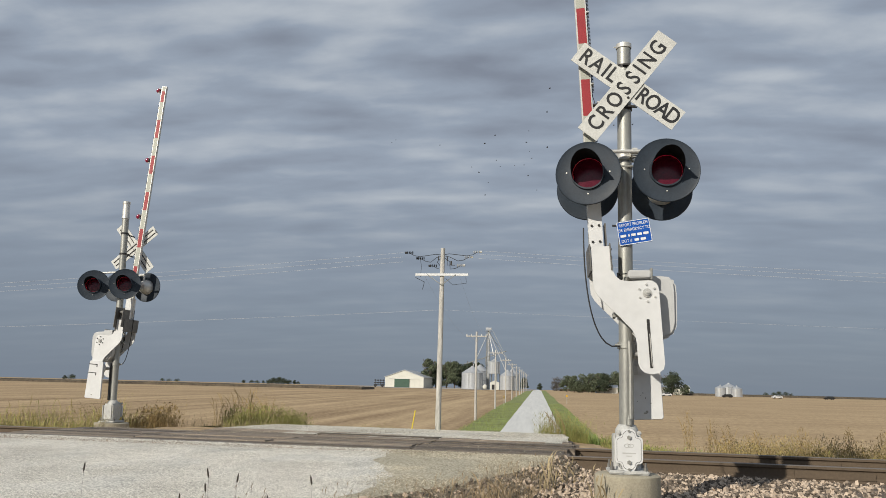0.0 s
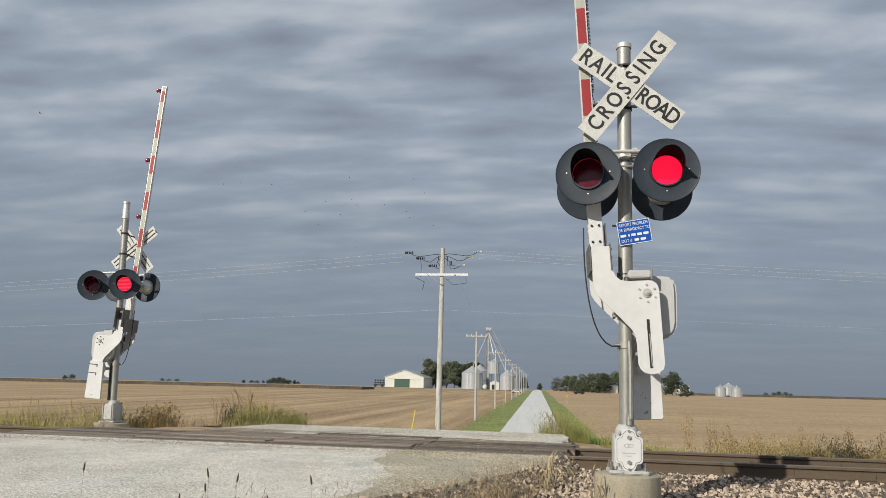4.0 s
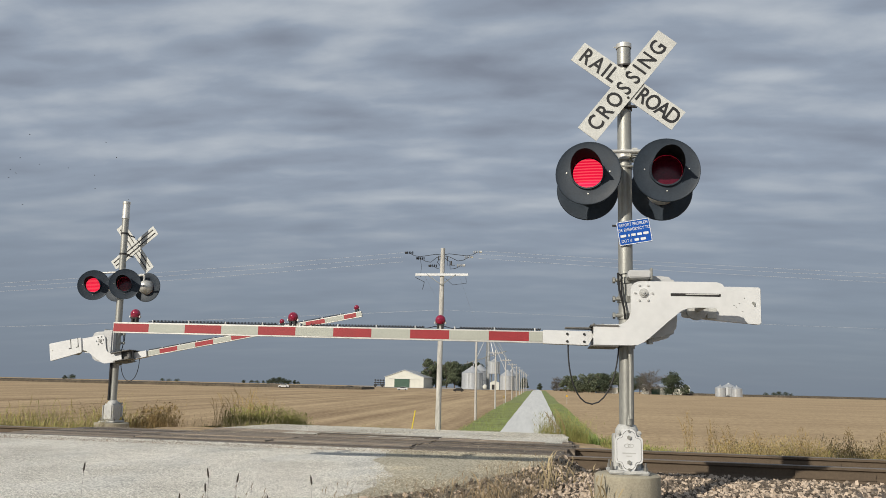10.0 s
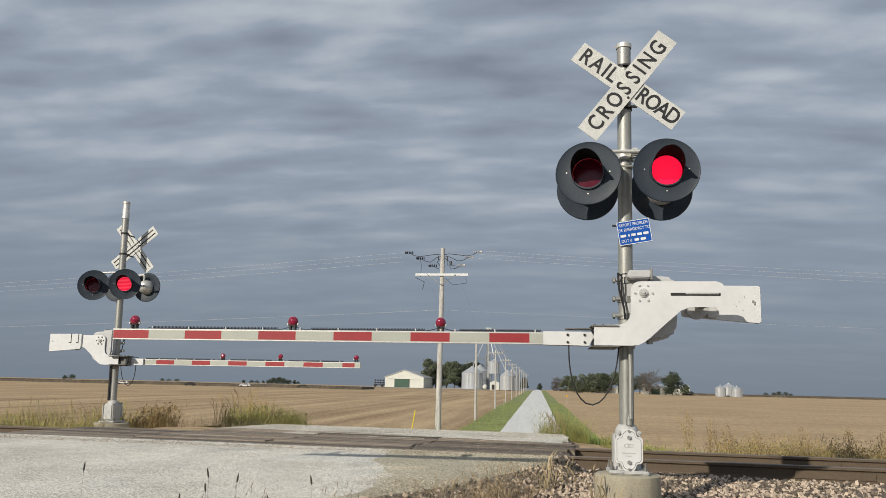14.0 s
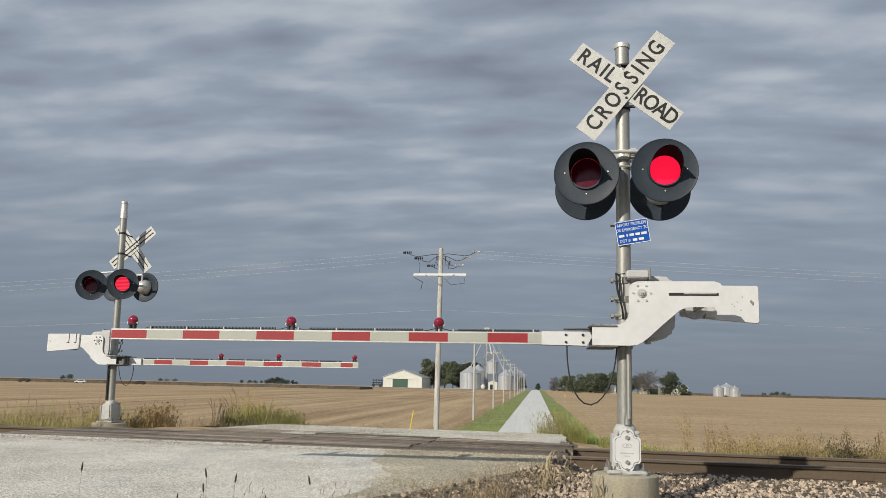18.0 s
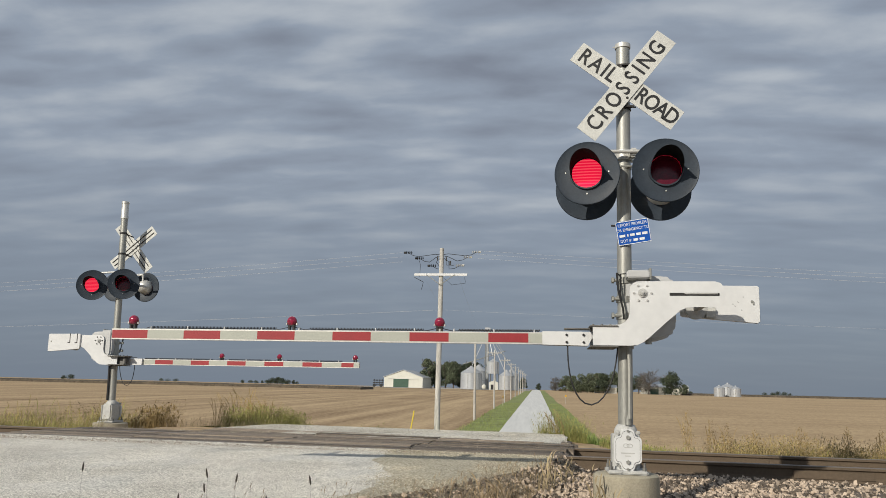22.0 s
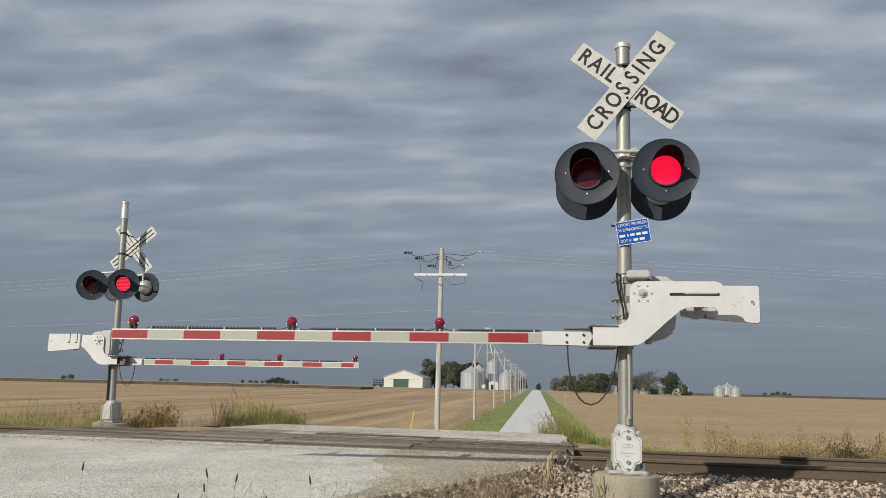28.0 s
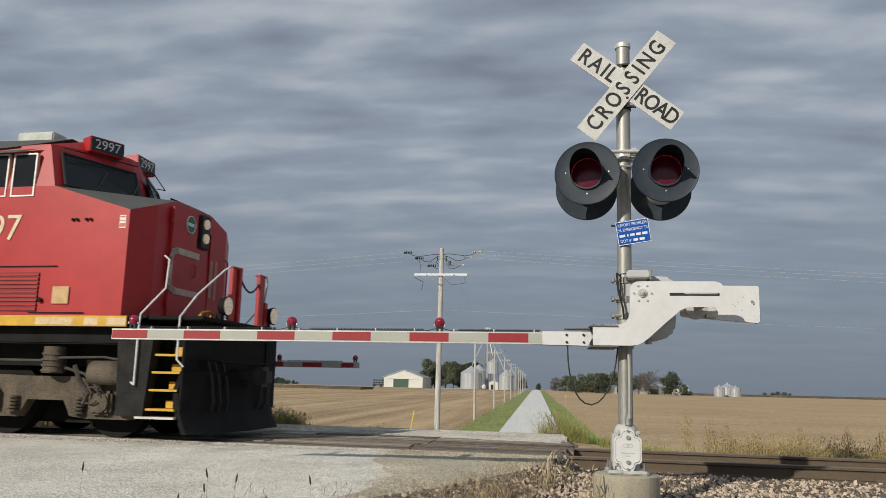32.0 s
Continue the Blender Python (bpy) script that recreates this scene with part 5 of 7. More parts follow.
    # side details on both sides
    for sgn in (-1, 1):
        yy = sgn * 1.531
        for x0, x1 in ((-3.12, -2.74), (-3.95, -3.22)):
            bm = bmesh.new()
            box(bm, ((x0 + x1) / 2, sgn * 1.50, 3.80), (x1 - x0, 0.04, 0.62))
            w = part("side_window", bm, M_CABGLASS, lo, "dark cab side window", smooth=False)
            bm = bmesh.new()
            for x in (x0, x1):
                box(bm, (x, sgn * 1.505, 3.80), (0.022, 0.06, 0.66))
            for z in (3.48, 4.12):
                box(bm, ((x0 + x1) / 2, sgn * 1.505, z), (x1 - x0, 0.06, 0.022))
            part("window_frame", bm, M_ALUM, w, "bright metal window frame", smooth=False)
        bm = bmesh.new()
        hull(bm, [(-4.1, sgn * 1.48, 4.20), (-2.72, sgn * 1.46, 4.22), (-4.1, sgn * 1.66, 4.12), (-3.0, sgn * 1.64, 4.12), (-4.1, sgn * 1.66, 4.14), (-3.0, sgn * 1.64, 4.14), (-4.1, sgn * 1.48, 4.17)])
        part("sunshade", bm, M_ROOF, lo, smooth=False)
        bm = bmesh.new()
        for k in range(9):
            box(bm, (-2.98, yy, 1.80 + 0.062 * k), (1.0, 0.03, 0.028))
        gr = part("louvre", bm, M_RED, lo, "red louvred side grille", smooth=False)
        bm = bmesh.new()
        box(bm, (-2.98, sgn * 1.526, 2.05), (1.0, 0.012, 0.56))
        part("louvre_back", bm, mat("louvre_shadow_paint", (0.16, 0.012, 0.010), 0.6), gr, smooth=False)
        bm = bmesh.new()
        box(bm, (-3.2, sgn * 1.53, 2.42), (2.0, 0.012, 0.015))
        box(bm, (-2.15, sgn * 1.53, 1.75), (0.9, 0.010, 0.012))
        part("panel_seam", bm, M_LBLACK, lo, smooth=False)
        bm = bmesh.new()
        box(bm, (-2.10, yy, 2.00), (0.27, 0.012, 0.25), bev=0.004)
        part("access_plate", bm, mat("tan_plate", (0.55, 0.36, 0.17), 0.6), lo, "tan access plate")
        bm = bmesh.new()
        box(bm, (-1.22, sgn * 1.512, 3.06), (0.10, 0.008, 0.19))
        npl = part("notice_plate", bm, M_LETTER, lo, smooth=False)
        bm = bmesh.new()
        for z, hh in ((3.13, 0.02), (3.07, 0.012), (3.01, 0.05)):
            box(bm, (-1.22, sgn * 1.5175, z), (0.085, 0.004, hh))
        part("printed_bar", bm, mat("orange_print", (0.55, 0.16, 0.05), 0.6), npl, smooth=False)
        bm = bmesh.new()
        for x in (-2.02, -1.95, -1.80, -1.73):
            cyl(bm, (x, sgn * 1.52, 3.10), (x, sgn * 1.55, 3.10), 0.022, n=8)
        cyl(bm, (-2.42, sgn * 1.53, 1.93), (-2.42, sgn * 1.56, 1.93), 0.035, n=8)
        part("lifting_lugs", bm, M_LBLACK, lo)
        bm = bmesh.new()
        m = pose(-3.42, sgn * 1.5335, 2.98, 90, 0, 0 if sgn < 0 else 180)
        text_bm(bm, "2997", 0.55, m, 0.001)
        part("figures", bm, mat("cream_figures", (0.70, 0.60, 0.40), 0.6), lo, smooth=False)
        # steps in the corner well
        for k, z in enumerate((1.18, 0.94, 0.70, 0.44)):
            bm = bmesh.new()
            d = 0.04 * k
            box(bm, (-0.36 - d * 0.35, sgn * (1.30 + d * 0.5), z), (0.42, 0.30, 0.03))
            box(bm, (-0.29 - d * 0.35, sgn * (1.17 + d * 0.5), z + 0.07), (0.28, 0.02, 0.10))
            part("step", bm, M_YELLOW, lo, "yellow step tread", smooth=False)
        bm = bmesh.new()
        box(bm, (-0.46, sgn * 1.33, 0.33), (0.58, 0.42, 0.03))
        part("bottom_step", bm, M_ALUM, lo, smooth=False)
        bm = bmesh.new()
        prism(bm, [(-1.14, 1.50), (-1.06, 0.34), (-0.66, 0.34), (-0.58, 1.50)], sgn * 1.30, sgn * 1.50)
        part("step_side", bm, M_DUSTBLACK, lo, "dusty black step side plate", smooth=False)
        bm = bmesh.new()
        box(bm, (-0.55, sgn * 1.08, 0.95), (0.62, 0.04, 1.20))
        part("step_back", bm, M_LBLACK, lo, smooth=False)
        bm = bmesh.new()
        tube(bm, [(-0.86, sgn * 1.52, 0.80), (-0.80, sgn * 1.54, 0.76), (-0.80, sgn * 1.54, 1.55), (-0.80, sgn * 1.52, 1.74), (-0.46, sgn * 1.50, 2.10), (-0.44, sgn * 1.50, 2.50), (-0.52, sgn * 1.50, 2.56)], 0.0145, 8)
        part("handrail", bm, M_WHITE, lo, "white bent handrail")
        bm = bmesh.new()
        tube(bm, [(-0.10, sgn * 1.50, 1.02), (-0.19, sgn * 1.53, 1.12), (-0.19, sgn * 1.53, 1.70), (-0.20, sgn * 1.10, 2.05), (0.02, sgn * 0.75, 2.46), (0.06, sgn * 0.62, 2.54), (0.06, sgn * 0.40, 2.54)], 0.0145, 8)
        part("handrail", bm, M_WHITE, lo, "white bent handrail")
        bm = bmesh.new()
        box(bm, (0.06, sgn * 0.36, 2.12), (0.07, 0.10, 0.86), bev=0.01)
        box(bm, (0.03, sgn * 0.50, 2.12), (0.07, 0.12, 0.86), bev=0.01)
        box(bm, (0.045, sgn * 0.43, 2.53), (0.09, 0.26, 0.03), bev=0.006)
        box(bm, (0.06, sgn * 0.62, 1.93), (0.04, 0.12, 0.38), bev=0.01)
        part("end_post", bm, M_RED, lo, "red end railing post")
        bm = bmesh.new()
        cyl(bm, (0.03, sgn * 0.80, 1.92), (0.14, sgn * 0.80, 1.92), 0.12, 0.145, 22)
        box(bm, (0.02, sgn * 0.80, 1.77), (0.08, 0.10, 0.10))
        dl = part("ditch_light", bm, M_LBLACK, lo, "round ditch light")
        bm = bmesh.new()
        cyl(bm, (0.14, sgn * 0.80, 1.92), (0.148, sgn * 0.80, 1.92), 0.130, n=22)
        part("ditch_lens", bm, M_LAMPGLASS, dl)
    bm = bmesh.new()
    pts = [(0.07, -0.31 + 0.62 * i / 14, 2.38 - 0.16 * (1 - (i / 7 - 1) ** 2)) for i in range(15)]
    tube(bm, pts, 0.016, 5)
    part("end_chain", bm, M_RUBBER, lo, "sagging black chain")
    # pilot, plow and coupler
    bm = bmesh.new()
    box(bm, (-0.22, 0, 1.30), (0.22, 2.24, 0.75), bev=0.02)
    for y in (-1.30, 1.30):
        box(bm, (-0.11, y, 1.0), (0.04, 0.42, 1.15), bev=0.01)
    part("pilot_plate", bm, M_LBLACK, lo, "black pilot sheet")
    bm = bmesh.new()
    # curled blade: hollow between foot and lip, its ends swept back
    rows = []
    for i in range(19):
        y = -1.46 + 2.92 * i / 18
        back = 0.13 * max(0.0, (abs(y) - 1.05) / 0.41) ** 2
        prow = 0.10 * (1 - abs(y) / 1.46)
        cut = 0.10 * smooth01(0.5, 0.2, abs(y))
        line = [(0.13, 0.12), (0.04, 0.30), (-0.03, 0.52), (-0.04, 0.74), (0.0, 0.90 - cut), (0.05, 0.97 - cut), (-0.02, 0.97 - cut), (-0.12, 0.72), (-0.10, 0.45), (0.05, 0.12)]
        rows.append([bm.verts.new((x - back + prow, y, z)) for x, z in line])
    for a, b in zip(rows, rows[1:]):
        for k in range(10):
            bm.faces.new((a[k], b[k], b[(k + 1) % 10], a[(k + 1) % 10]))
    bm.faces.new(rows[0])
    bm.faces.new(rows[-1][::-1])
    bmesh.ops.recalc_face_normals(bm, faces=bm.faces[:])
    plow = part("snow_plow", bm, M_LBLACK, lo, "black curled snow plow")
    for y in (-1.1, -0.4, 0.4, 1.1):
        bm = bmesh.new()
        prism(bm, [(-0.06, 0.16), (-0.32, 0.50), (-0.30, 0.95), (-0.10, 0.90)], y - 0.012, y + 0.012)
        part("plow_stay", bm, M_LBLACK, plow, smooth=False)
    bm = bmesh.new()
    box(bm, (-0.23, -0.95, 0.78), (0.10, 0.30, 0.42), bev=0.03)
    box(bm, (-0.13, -0.62, 1.50), (0.06, 0.12, 0.14), bev=0.01)
    part("hose_box", bm, M_DUSTBLACK, lo)
    bm = bmesh.new()
    box(bm, (0.10, 0, 0.92), (0.55, 0.24, 0.22), bev=0.04)
    box(bm, (0.38, 0.05, 0.92), (0.16, 0.34, 0.30), bev=0.06)
    box(bm, (0.36, -0.12, 0.92), (0.20, 0.09, 0.28), bev=0.04)
    part("coupler", bm, M_DARK, lo, "dark knuckle coupler")
    for y, s in ((-0.62, 1), (-0.85, 1), (-1.05, 1), (0.62, -1), (0.85, -1)):
        bm = bmesh.new()
        tube(bm, [(-0.10, y, 1.12), (0.02, y, 1.10), (0.08, y + 0.04 * s, 0.85), (0.10, y + 0.08 * s, 0.55), (0.06, y + 0.10 * s, 0.42)], 0.022, 6)
        part("air_hose", bm, M_RUBBER, lo, "hanging black air hose")
    bm = bmesh.new()
    tube(bm, [(-0.08, -1.35, 1.10), (0.02, -1.20, 1.18), (0.04, -0.6, 1.12), (0.04, 0.6, 1.12), (0.02, 1.2, 1.18)], 0.016, 6)
    part("uncoupling_lever", bm, M_LBLACK, lo)
    bm = bmesh.new()
    box(bm, (-0.28, 0, 1.69), (0.84, 3.0, 0.05), bev=0.01)
    part("front_platform", bm, M_LBLACK, lo)
    for s in (-1, 1):
        bm = bmesh.new()
        tube(bm, [(-0.15, s * 1.1, 1.72), (-0.10, s * 1.1, 1.80), (-0.08, s * 0.95, 1.83), (-0.10, s * 0.8, 1.80), (-0.15, s * 0.8, 1.72)], 0.02, 6)
        part("grab_loop", bm, M_YELLOW, lo)
    # long hood, tank and rear bogie
    bm = bmesh.new()
    box(bm, (-12.6, 0, 3.0), (15.2, 1.9, 2.55), bev=0.06)
    hood = part("long_hood", bm, M_RED, lo, "red engine hood")
    bm = bmesh.new()
    for k in range(13):
        for sgn in (-1, 1):
            box(bm, (-6.0 - k * 1.1, sgn * 0.96, 2.75), (1.0, 0.02, 1.5), bev=0.006)
    part("hood_doors", bm, M_RED, hood)
    bm = bmesh.new()
    hull(bm, [(-20.0, -1.5, 3.4), (-16.6, -1.5, 3.4), (-20.0, 1.5, 3.4), (-16.6, 1.5, 3.4), (-20.0, -1.5, 4.3), (-16.6, -1.5, 4.3), (-20.0, 1.5, 4.3), (-16.6, 1.5, 4.3), (-19.8, 0, 4.5), (-16.8, 0, 4.5)])
    part("radiator_housing", bm, M_RED, lo, smooth=False)
    bm = bmesh.new()
    box(bm, (-10.8, 0, 0.85), (5.2, 2.6, 0.95), bev=0.12)
    part("fuel_tank", bm, M_LBLACK, lo)
    for xc in (-3.35, -17.6):
        build_truck(lo, xc)
    axles = [build_axle(lo, xc + d) for xc in (-3.35, -17.6) for d in (-1.95, 0.0, 1.85)]
    return lo, axles


LOCO, AXLES = build_loco()

# ---------------------------------------------------------------- countryside


def leaf_lists(blobs, n, size, rng, squash=0.8):
    """Loose leaf clumps: small tilted quads scattered through overlapping lobes."""
    verts, faces = [], []
    for i in range(n):
        c, r = rng.choice(blobs)
        d = Vector((rng.gauss(0, 1), rng.gauss(0, 1), rng.gauss(0, 1))).normalized() * r * rng.uniform(0.55, 1.05)
        p = Vector(c) + Vector((d.x, d.y, d.z * squash))
        q = Euler((rng.uniform(0, 6), rng.uniform(0, 6), rng.uniform(0, 6))).to_matrix()
        s = size * rng.uniform(0.6, 1.4)
        k = len(verts)
        for u, v in ((-1, -0.6), (0.9, -0.8), (1.1, 0.7), (-0.7, 1)):
            verts.append(tuple(p + q @ Vector((u * s * 0.5, v * s * 0.5, rng.uniform(-0.15, 0.15) * s))))
        faces.append((k, k + 1, k + 2, k + 3))
    return verts, faces


def build_tree(at, h, w, seed, leaf, label, bare=False, group="", lean=0.0):
    rng = random.Random(seed)
    t = thing("tree", label, "tree", group, Matrix.Translation(at))
    bm = bmesh.new()
    tube(bm, [(0, 0, -0.5), (0.1 * w * 0.05, 0, h * 0.2), (w * 0.02, w * 0.01, h * 0.45)], h * 0.022, 8)
    tips = []
    for i in range(14 if bare else 8):
        a = rng.uniform(0, 6.3)
        z0 = h * rng.uniform(0.18, 0.42)
        r = w * 0.5 * rng.uniform(0.45, 0.95)
        tip = Vector((r * math.cos(a), r * math.sin(a), h * rng.uniform(0.55, 0.98) * (1 - 0.25 * r / w)))
        mid = Vector((tip.x * 0.45, tip.y * 0.45, (z0 + tip.z) * 0.5 + h * 0.03))
        tube(bm, [(0, 0, z0), mid, tip], h * 0.008, 5)
        tips.append(tip)
        if bare:
            for k in range(7):
                e = tip + Vector((rng.uniform(-1, 1), rng.uniform(-1, 1), rng.uniform(-0.4, 0.6))) * w * 0.16
                tube(bm, [mid.lerp(tip, rng.uniform(0.1, 1)), e], h * 0.004, 4)
    part("trunk", bm, M_BARK, t)
    blobs = []
    nb = 24
    for i in range(nb):
        a = rng.uniform(0, 6.3)
        f = rng.uniform(0.0, 1.0)
        z = h * (0.13 + 0.70 * f)
        rr = w * 0.36 * math.sqrt(max(0.05, 1 - (2 * f - 0.85) ** 2)) * rng.uniform(0.5, 1.1)
        blobs.append(((rr * math.cos(a), rr * math.sin(a), z), w * rng.uniform(0.15, 0.25)))
    n = 3200 if bare else 6500
    v, f = leaf_lists(blobs, n, h * (0.022 if bare else 0.027), rng)
    ob = new("crown", from_lists("crown", v, f, leaf))
    ob.parent = t
    return t


def far_x(bearing, d):
    """Sideways place of a thing that stands d metres down the road; bearing is counted in 1421sts of the lens's reach."""
    return d * math.tan(radians(YAW) + math.atan((bearing - 778) / 1421))


def build_bin(at, r, wall, roof, label, legs=0.0):
    b = thing("grain_bin", label, "grain bin", "grain bins of the farms", Matrix.Translation(at))
    bm = bmesh.new()
    prof = []
    n = 14
    for i in range(n):
        z = legs + wall * i / n
        prof += [(r, z), (r * 1.004, z + wall / n * 0.5), (r, z + wall / n * 0.98)]
    spin(bm, [(0, legs)] + prof, 40)
    body = part("bin_wall", bm, M_TIN, b, "corrugated galvanised wall")
    bm = bmesh.new()
    spin(bm, [(r * 1.03, legs + wall - 0.05), (r * 0.16, legs + wall + roof), (r * 0.14, legs + wall + roof + 0.35), (0.0, legs + wall + roof + 0.5)], 40)
    part("bin_roof", bm, M_TIN, b, "conical steel roof")
    for k in range(6):
        bm = bmesh.new()
        a = radians(-90 + (k - 2.5) * 26)
        x, y = r * 1.01 * math.cos(a), r * 1.01 * math.sin(a)
        box(bm, (0, 0, legs + wall * 0.5), (0.12, 0.10, wall * 0.96), Matrix.Translation((x, y, 0)))
        part("stiffener", bm, M_TIN, body, smooth=False)
    bm = bmesh.new()
    m = pose(0, 0, 0, 0, 0, -14)
    for sx in (-0.22, 0.22):
        tube(bm, [m @ Vector((sx, -r * 1.03, legs + 0.3)), m @ Vector((sx, -r * 1.03, legs + wall))], 0.05, 5)
    for k in range(int(wall / 0.6)):
        tube(bm, [m @ Vector((-0.22, -r * 1.03, legs + 0.5 + k * 0.6)), m @ Vector((0.22, -r * 1.03, legs + 0.5 + k * 0.6))], 0.03, 4)
    part("ladder", bm, M_ALUM, b)
    if legs:
        for k in range(6):
            bm = bmesh.new()
            a = 2 * math.pi * k / 6
            cyl(bm, (r * 0.9 * math.cos(a), r * 0.9 * math.sin(a), 0), (r * 0.9 * math.cos(a), r * 0.9 * math.sin(a), legs + 0.3), 0.16, n=8)
            part("support_leg", bm, M_GALV, b)
    return b


def build_barn():
    at = (-80.5, 480, ground_z(-80.5, 480) - 0.05)
    b = thing("machine_shed", "cream metal farm shed with green sliding door and roof", "shed", m=Matrix.Translation(at) @ pose(0, 0, 0, 0, 0, -8))
    w, d, e, pk = 24.5, 22.0, 6.2, 10.4
    bm = bmesh.new()
    prism(bm, [(-w / 2, 0), (w / 2, 0), (w / 2, e), (0, pk), (-w / 2, e)], 0, d)
    part("wall", bm, M_BARN, b, "cream ribbed metal walls", smooth=False)
    for s in (-1, 1):
        bm = bmesh.new()
        prism(bm, [(s * (w / 2 + 0.5), e - 0.15), (0, pk + 0.08), (0, pk + 0.33), (s * (w / 2 + 0.5), e + 0.10)], -0.5, d + 0.5)
        part("roof", bm, M_TIN, b, smooth=False)
    bm = bmesh.new()
    box(bm, (-1.4, -0.12, 2.55), (9.6, 0.16, 5.0), bev=0.03)
    dr = part("sliding_door", bm, M_GREEN, b, "dark green sliding door")
    bm = bmesh.new()
    for k in range(7):
        box(bm, (-1.4 - 4.2 + k * 1.4, -0.22, 2.55), (0.08, 0.05, 4.9))
    part("door_rib", bm, M_GREEN, dr, smooth=False)
    bm = bmesh.new()
    box(bm, (0, -0.25, 5.35), (w * 0.8, 0.3, 0.28))
    part("door_track", bm, M_ALUM, b, smooth=False)
    bm = bmesh.new()
    box(bm, (9.4, -0.08, 2.4), (0.10, 0.08, 4.8))
    box(bm, (6.2, -0.08, 1.1), (1.0, 0.08, 2.1))
    part("walk_door", bm, M_BARN, b, smooth=False)
    bm = bmesh.new()
    spin(bm, [(0.0, 0), (3.3, 0), (3.4, 2.2), (0.5, 3.6), (0, 3.7)], 24, Matrix.Translation((-3.0, d + 9, 6.5)))
    box(bm, (-3.0, d + 9, 3.2), (4.5, 4.5, 6.5))
    part("rear_bin", bm, M_TIN, b)


def build_farm():
    g = "farmstead beside the road"
    D = 480.0
    zf = ground_z(0, D) - 0.05
    build_barn()
    build_bin((far_x(835.5, 470), 470, zf), 6.3, 9.4, 3.6, "large corrugated steel grain bin with conical roof")
    build_bin((far_x(849, 492), 492, zf), 5.6, 11.0, 3.6, "steel grain bin standing behind another bin")
    build_bin((far_x(898, 455), 455, zf), 4.3, 8.0, 3.0, "small corrugated steel grain bin")
    build_bin((far_x(907, 478), 478, zf), 4.6, 9.2, 3.0, "steel grain bin beside the dryer")
    build_bin((far_x(874, 475), 475, zf), 3.5, 6.8, 1.6, "tall hopper bin raised on steel legs", legs=9.3)
    # elevator leg
    e = thing("grain_elevator", "tall galvanised bucket elevator with slanting spouts", "grain elevator", m=Matrix.Translation((far_x(863, D), D, zf)))
    bm = bmesh.new()
    for x in (-0.9, 0.9):
        for y in (-0.9, 0.9):
            tube(bm, [(x, y, 0), (x, y, 35)], 0.13, 5)
    for k in range(14):
        z = k * 2.5
        for y in (-0.9, 0.9):
            tube(bm, [(-0.9, y, z), (0.9, y, z + 2.5)], 0.07, 4)
            tube(bm, [(-0.9, y, z + 2.5), (0.9, y, z + 2.5)], 0.07, 4)
    part("tower", bm, M_GALV, e, "steel lattice tower")
    bm = bmesh.new()
    box(bm, (0, 0, 18), (0.9, 0.5, 36))
    box(bm, (0.2, 0, 36.2), (3.4, 1.6, 1.5), bev=0.2)
    box(bm, (0.2, 0, 34.9), (4.4, 2.6, 0.15))
    part("leg_casing", bm, M_TIN, e)
    for tip in ((-8.6, -9, 12.9), (3.7, -4, 19.5), (15.0, -2, 12.6), (12.0, -20, 9.6), (-2.5, 12, 15.0)):
        bm = bmesh.new()
        tube(bm, [(0.2, 0, 34.5), tip], 0.24, 6)
        part("spout", bm, M_TIN, e)
    bm = bmesh.new()
    tube(bm, [(-13.5, -9, 14.5), (11.0, -2, 23.0)], 0.25, 5)
    for i in range(8):
        x = 3.5 + i * 1.2
        tube(bm, [(x, 0, 34 - i * 2.2), (x, 0, 32.5 - i * 2.2)], 0.05, 4)
    tube(bm, [(2.5, 0, 35.4), (13.0, -1, 15.5)], 0.10, 4)
    part("catwalk", bm, M_GALV, e)
    # dryer shed
    s = thing("dryer_shed", "small white shed among the grain bins", "shed", m=Matrix.Translation((far_x(875, 462), 462, zf)))
    bm = bmesh.new()
    prism(bm, [(-2.6, 0), (2.6, 0), (2.6, 4.2), (0, 5.2), (-2.6, 4.2)], 0, 6)
    part("wall", bm, M_BARN, s, smooth=False)
    bm = bmesh.new()
    box(bm, (-0.8, -0.05, 1.5), (1.6, 0.1, 2.8))
    part("door", bm, M_DARK, s, smooth=False)
    tk = thing("fuel_tank", "white farm fuel tank on the ground", "tank", m=Matrix.Translation((far_x(858, 455), 455, zf)))
    bm = bmesh.new()
    bmesh.ops.create_uvsphere(bm, u_segments=16, v_segments=10, radius=1.3, matrix=Matrix.Translation((0, 0, 1.5)) @ Matrix.Diagonal((1, 1, 1.1, 1)))
    part("tank_shell", bm, M_BARN, tk)
    # yard of pale gravel
    y = sheet("yard", steps(0, 1, 12), steps(452, 500, 8), M_LANE, 0.04, lambda f, yy: -108 + f * 104)
    tagged(y, "pale gravel farmyard", "yard", kind="structure")
    # parked machine
    mm = thing("farm_machine", "dark folded field implement parked beside the shed", "farm machine", m=Matrix.Translation((far_x(671, 470), 470, zf)))
    bm = bmesh.new()
    for k in range(4):
        box(bm, (-2.4 + 1.6 * k, 0, 2.5), (1.1, 2.4, 0.7), bev=0.1)
        box(bm, (-2.4 + 1.6 * k, 0, 4.0), (1.1, 1.6, 0.6), bev=0.1)
        box(bm, (-2.4 + 1.6 * k, 0, 2.6), (0.15, 0.3, 4.2))
    box(bm, (0, 0, 1.5), (6.6, 0.5, 0.3), bev=0.05)
    part("machine_body", bm, M_DARK, mm)
    for x in (-2.2, 2.0):
        bm = bmesh.new()
        cyl(bm, (x, -1.4, 0.9), (x, -0.8, 0.9), 0.9, n=20)
        part("wheel", bm, M_RUBBER, mm)
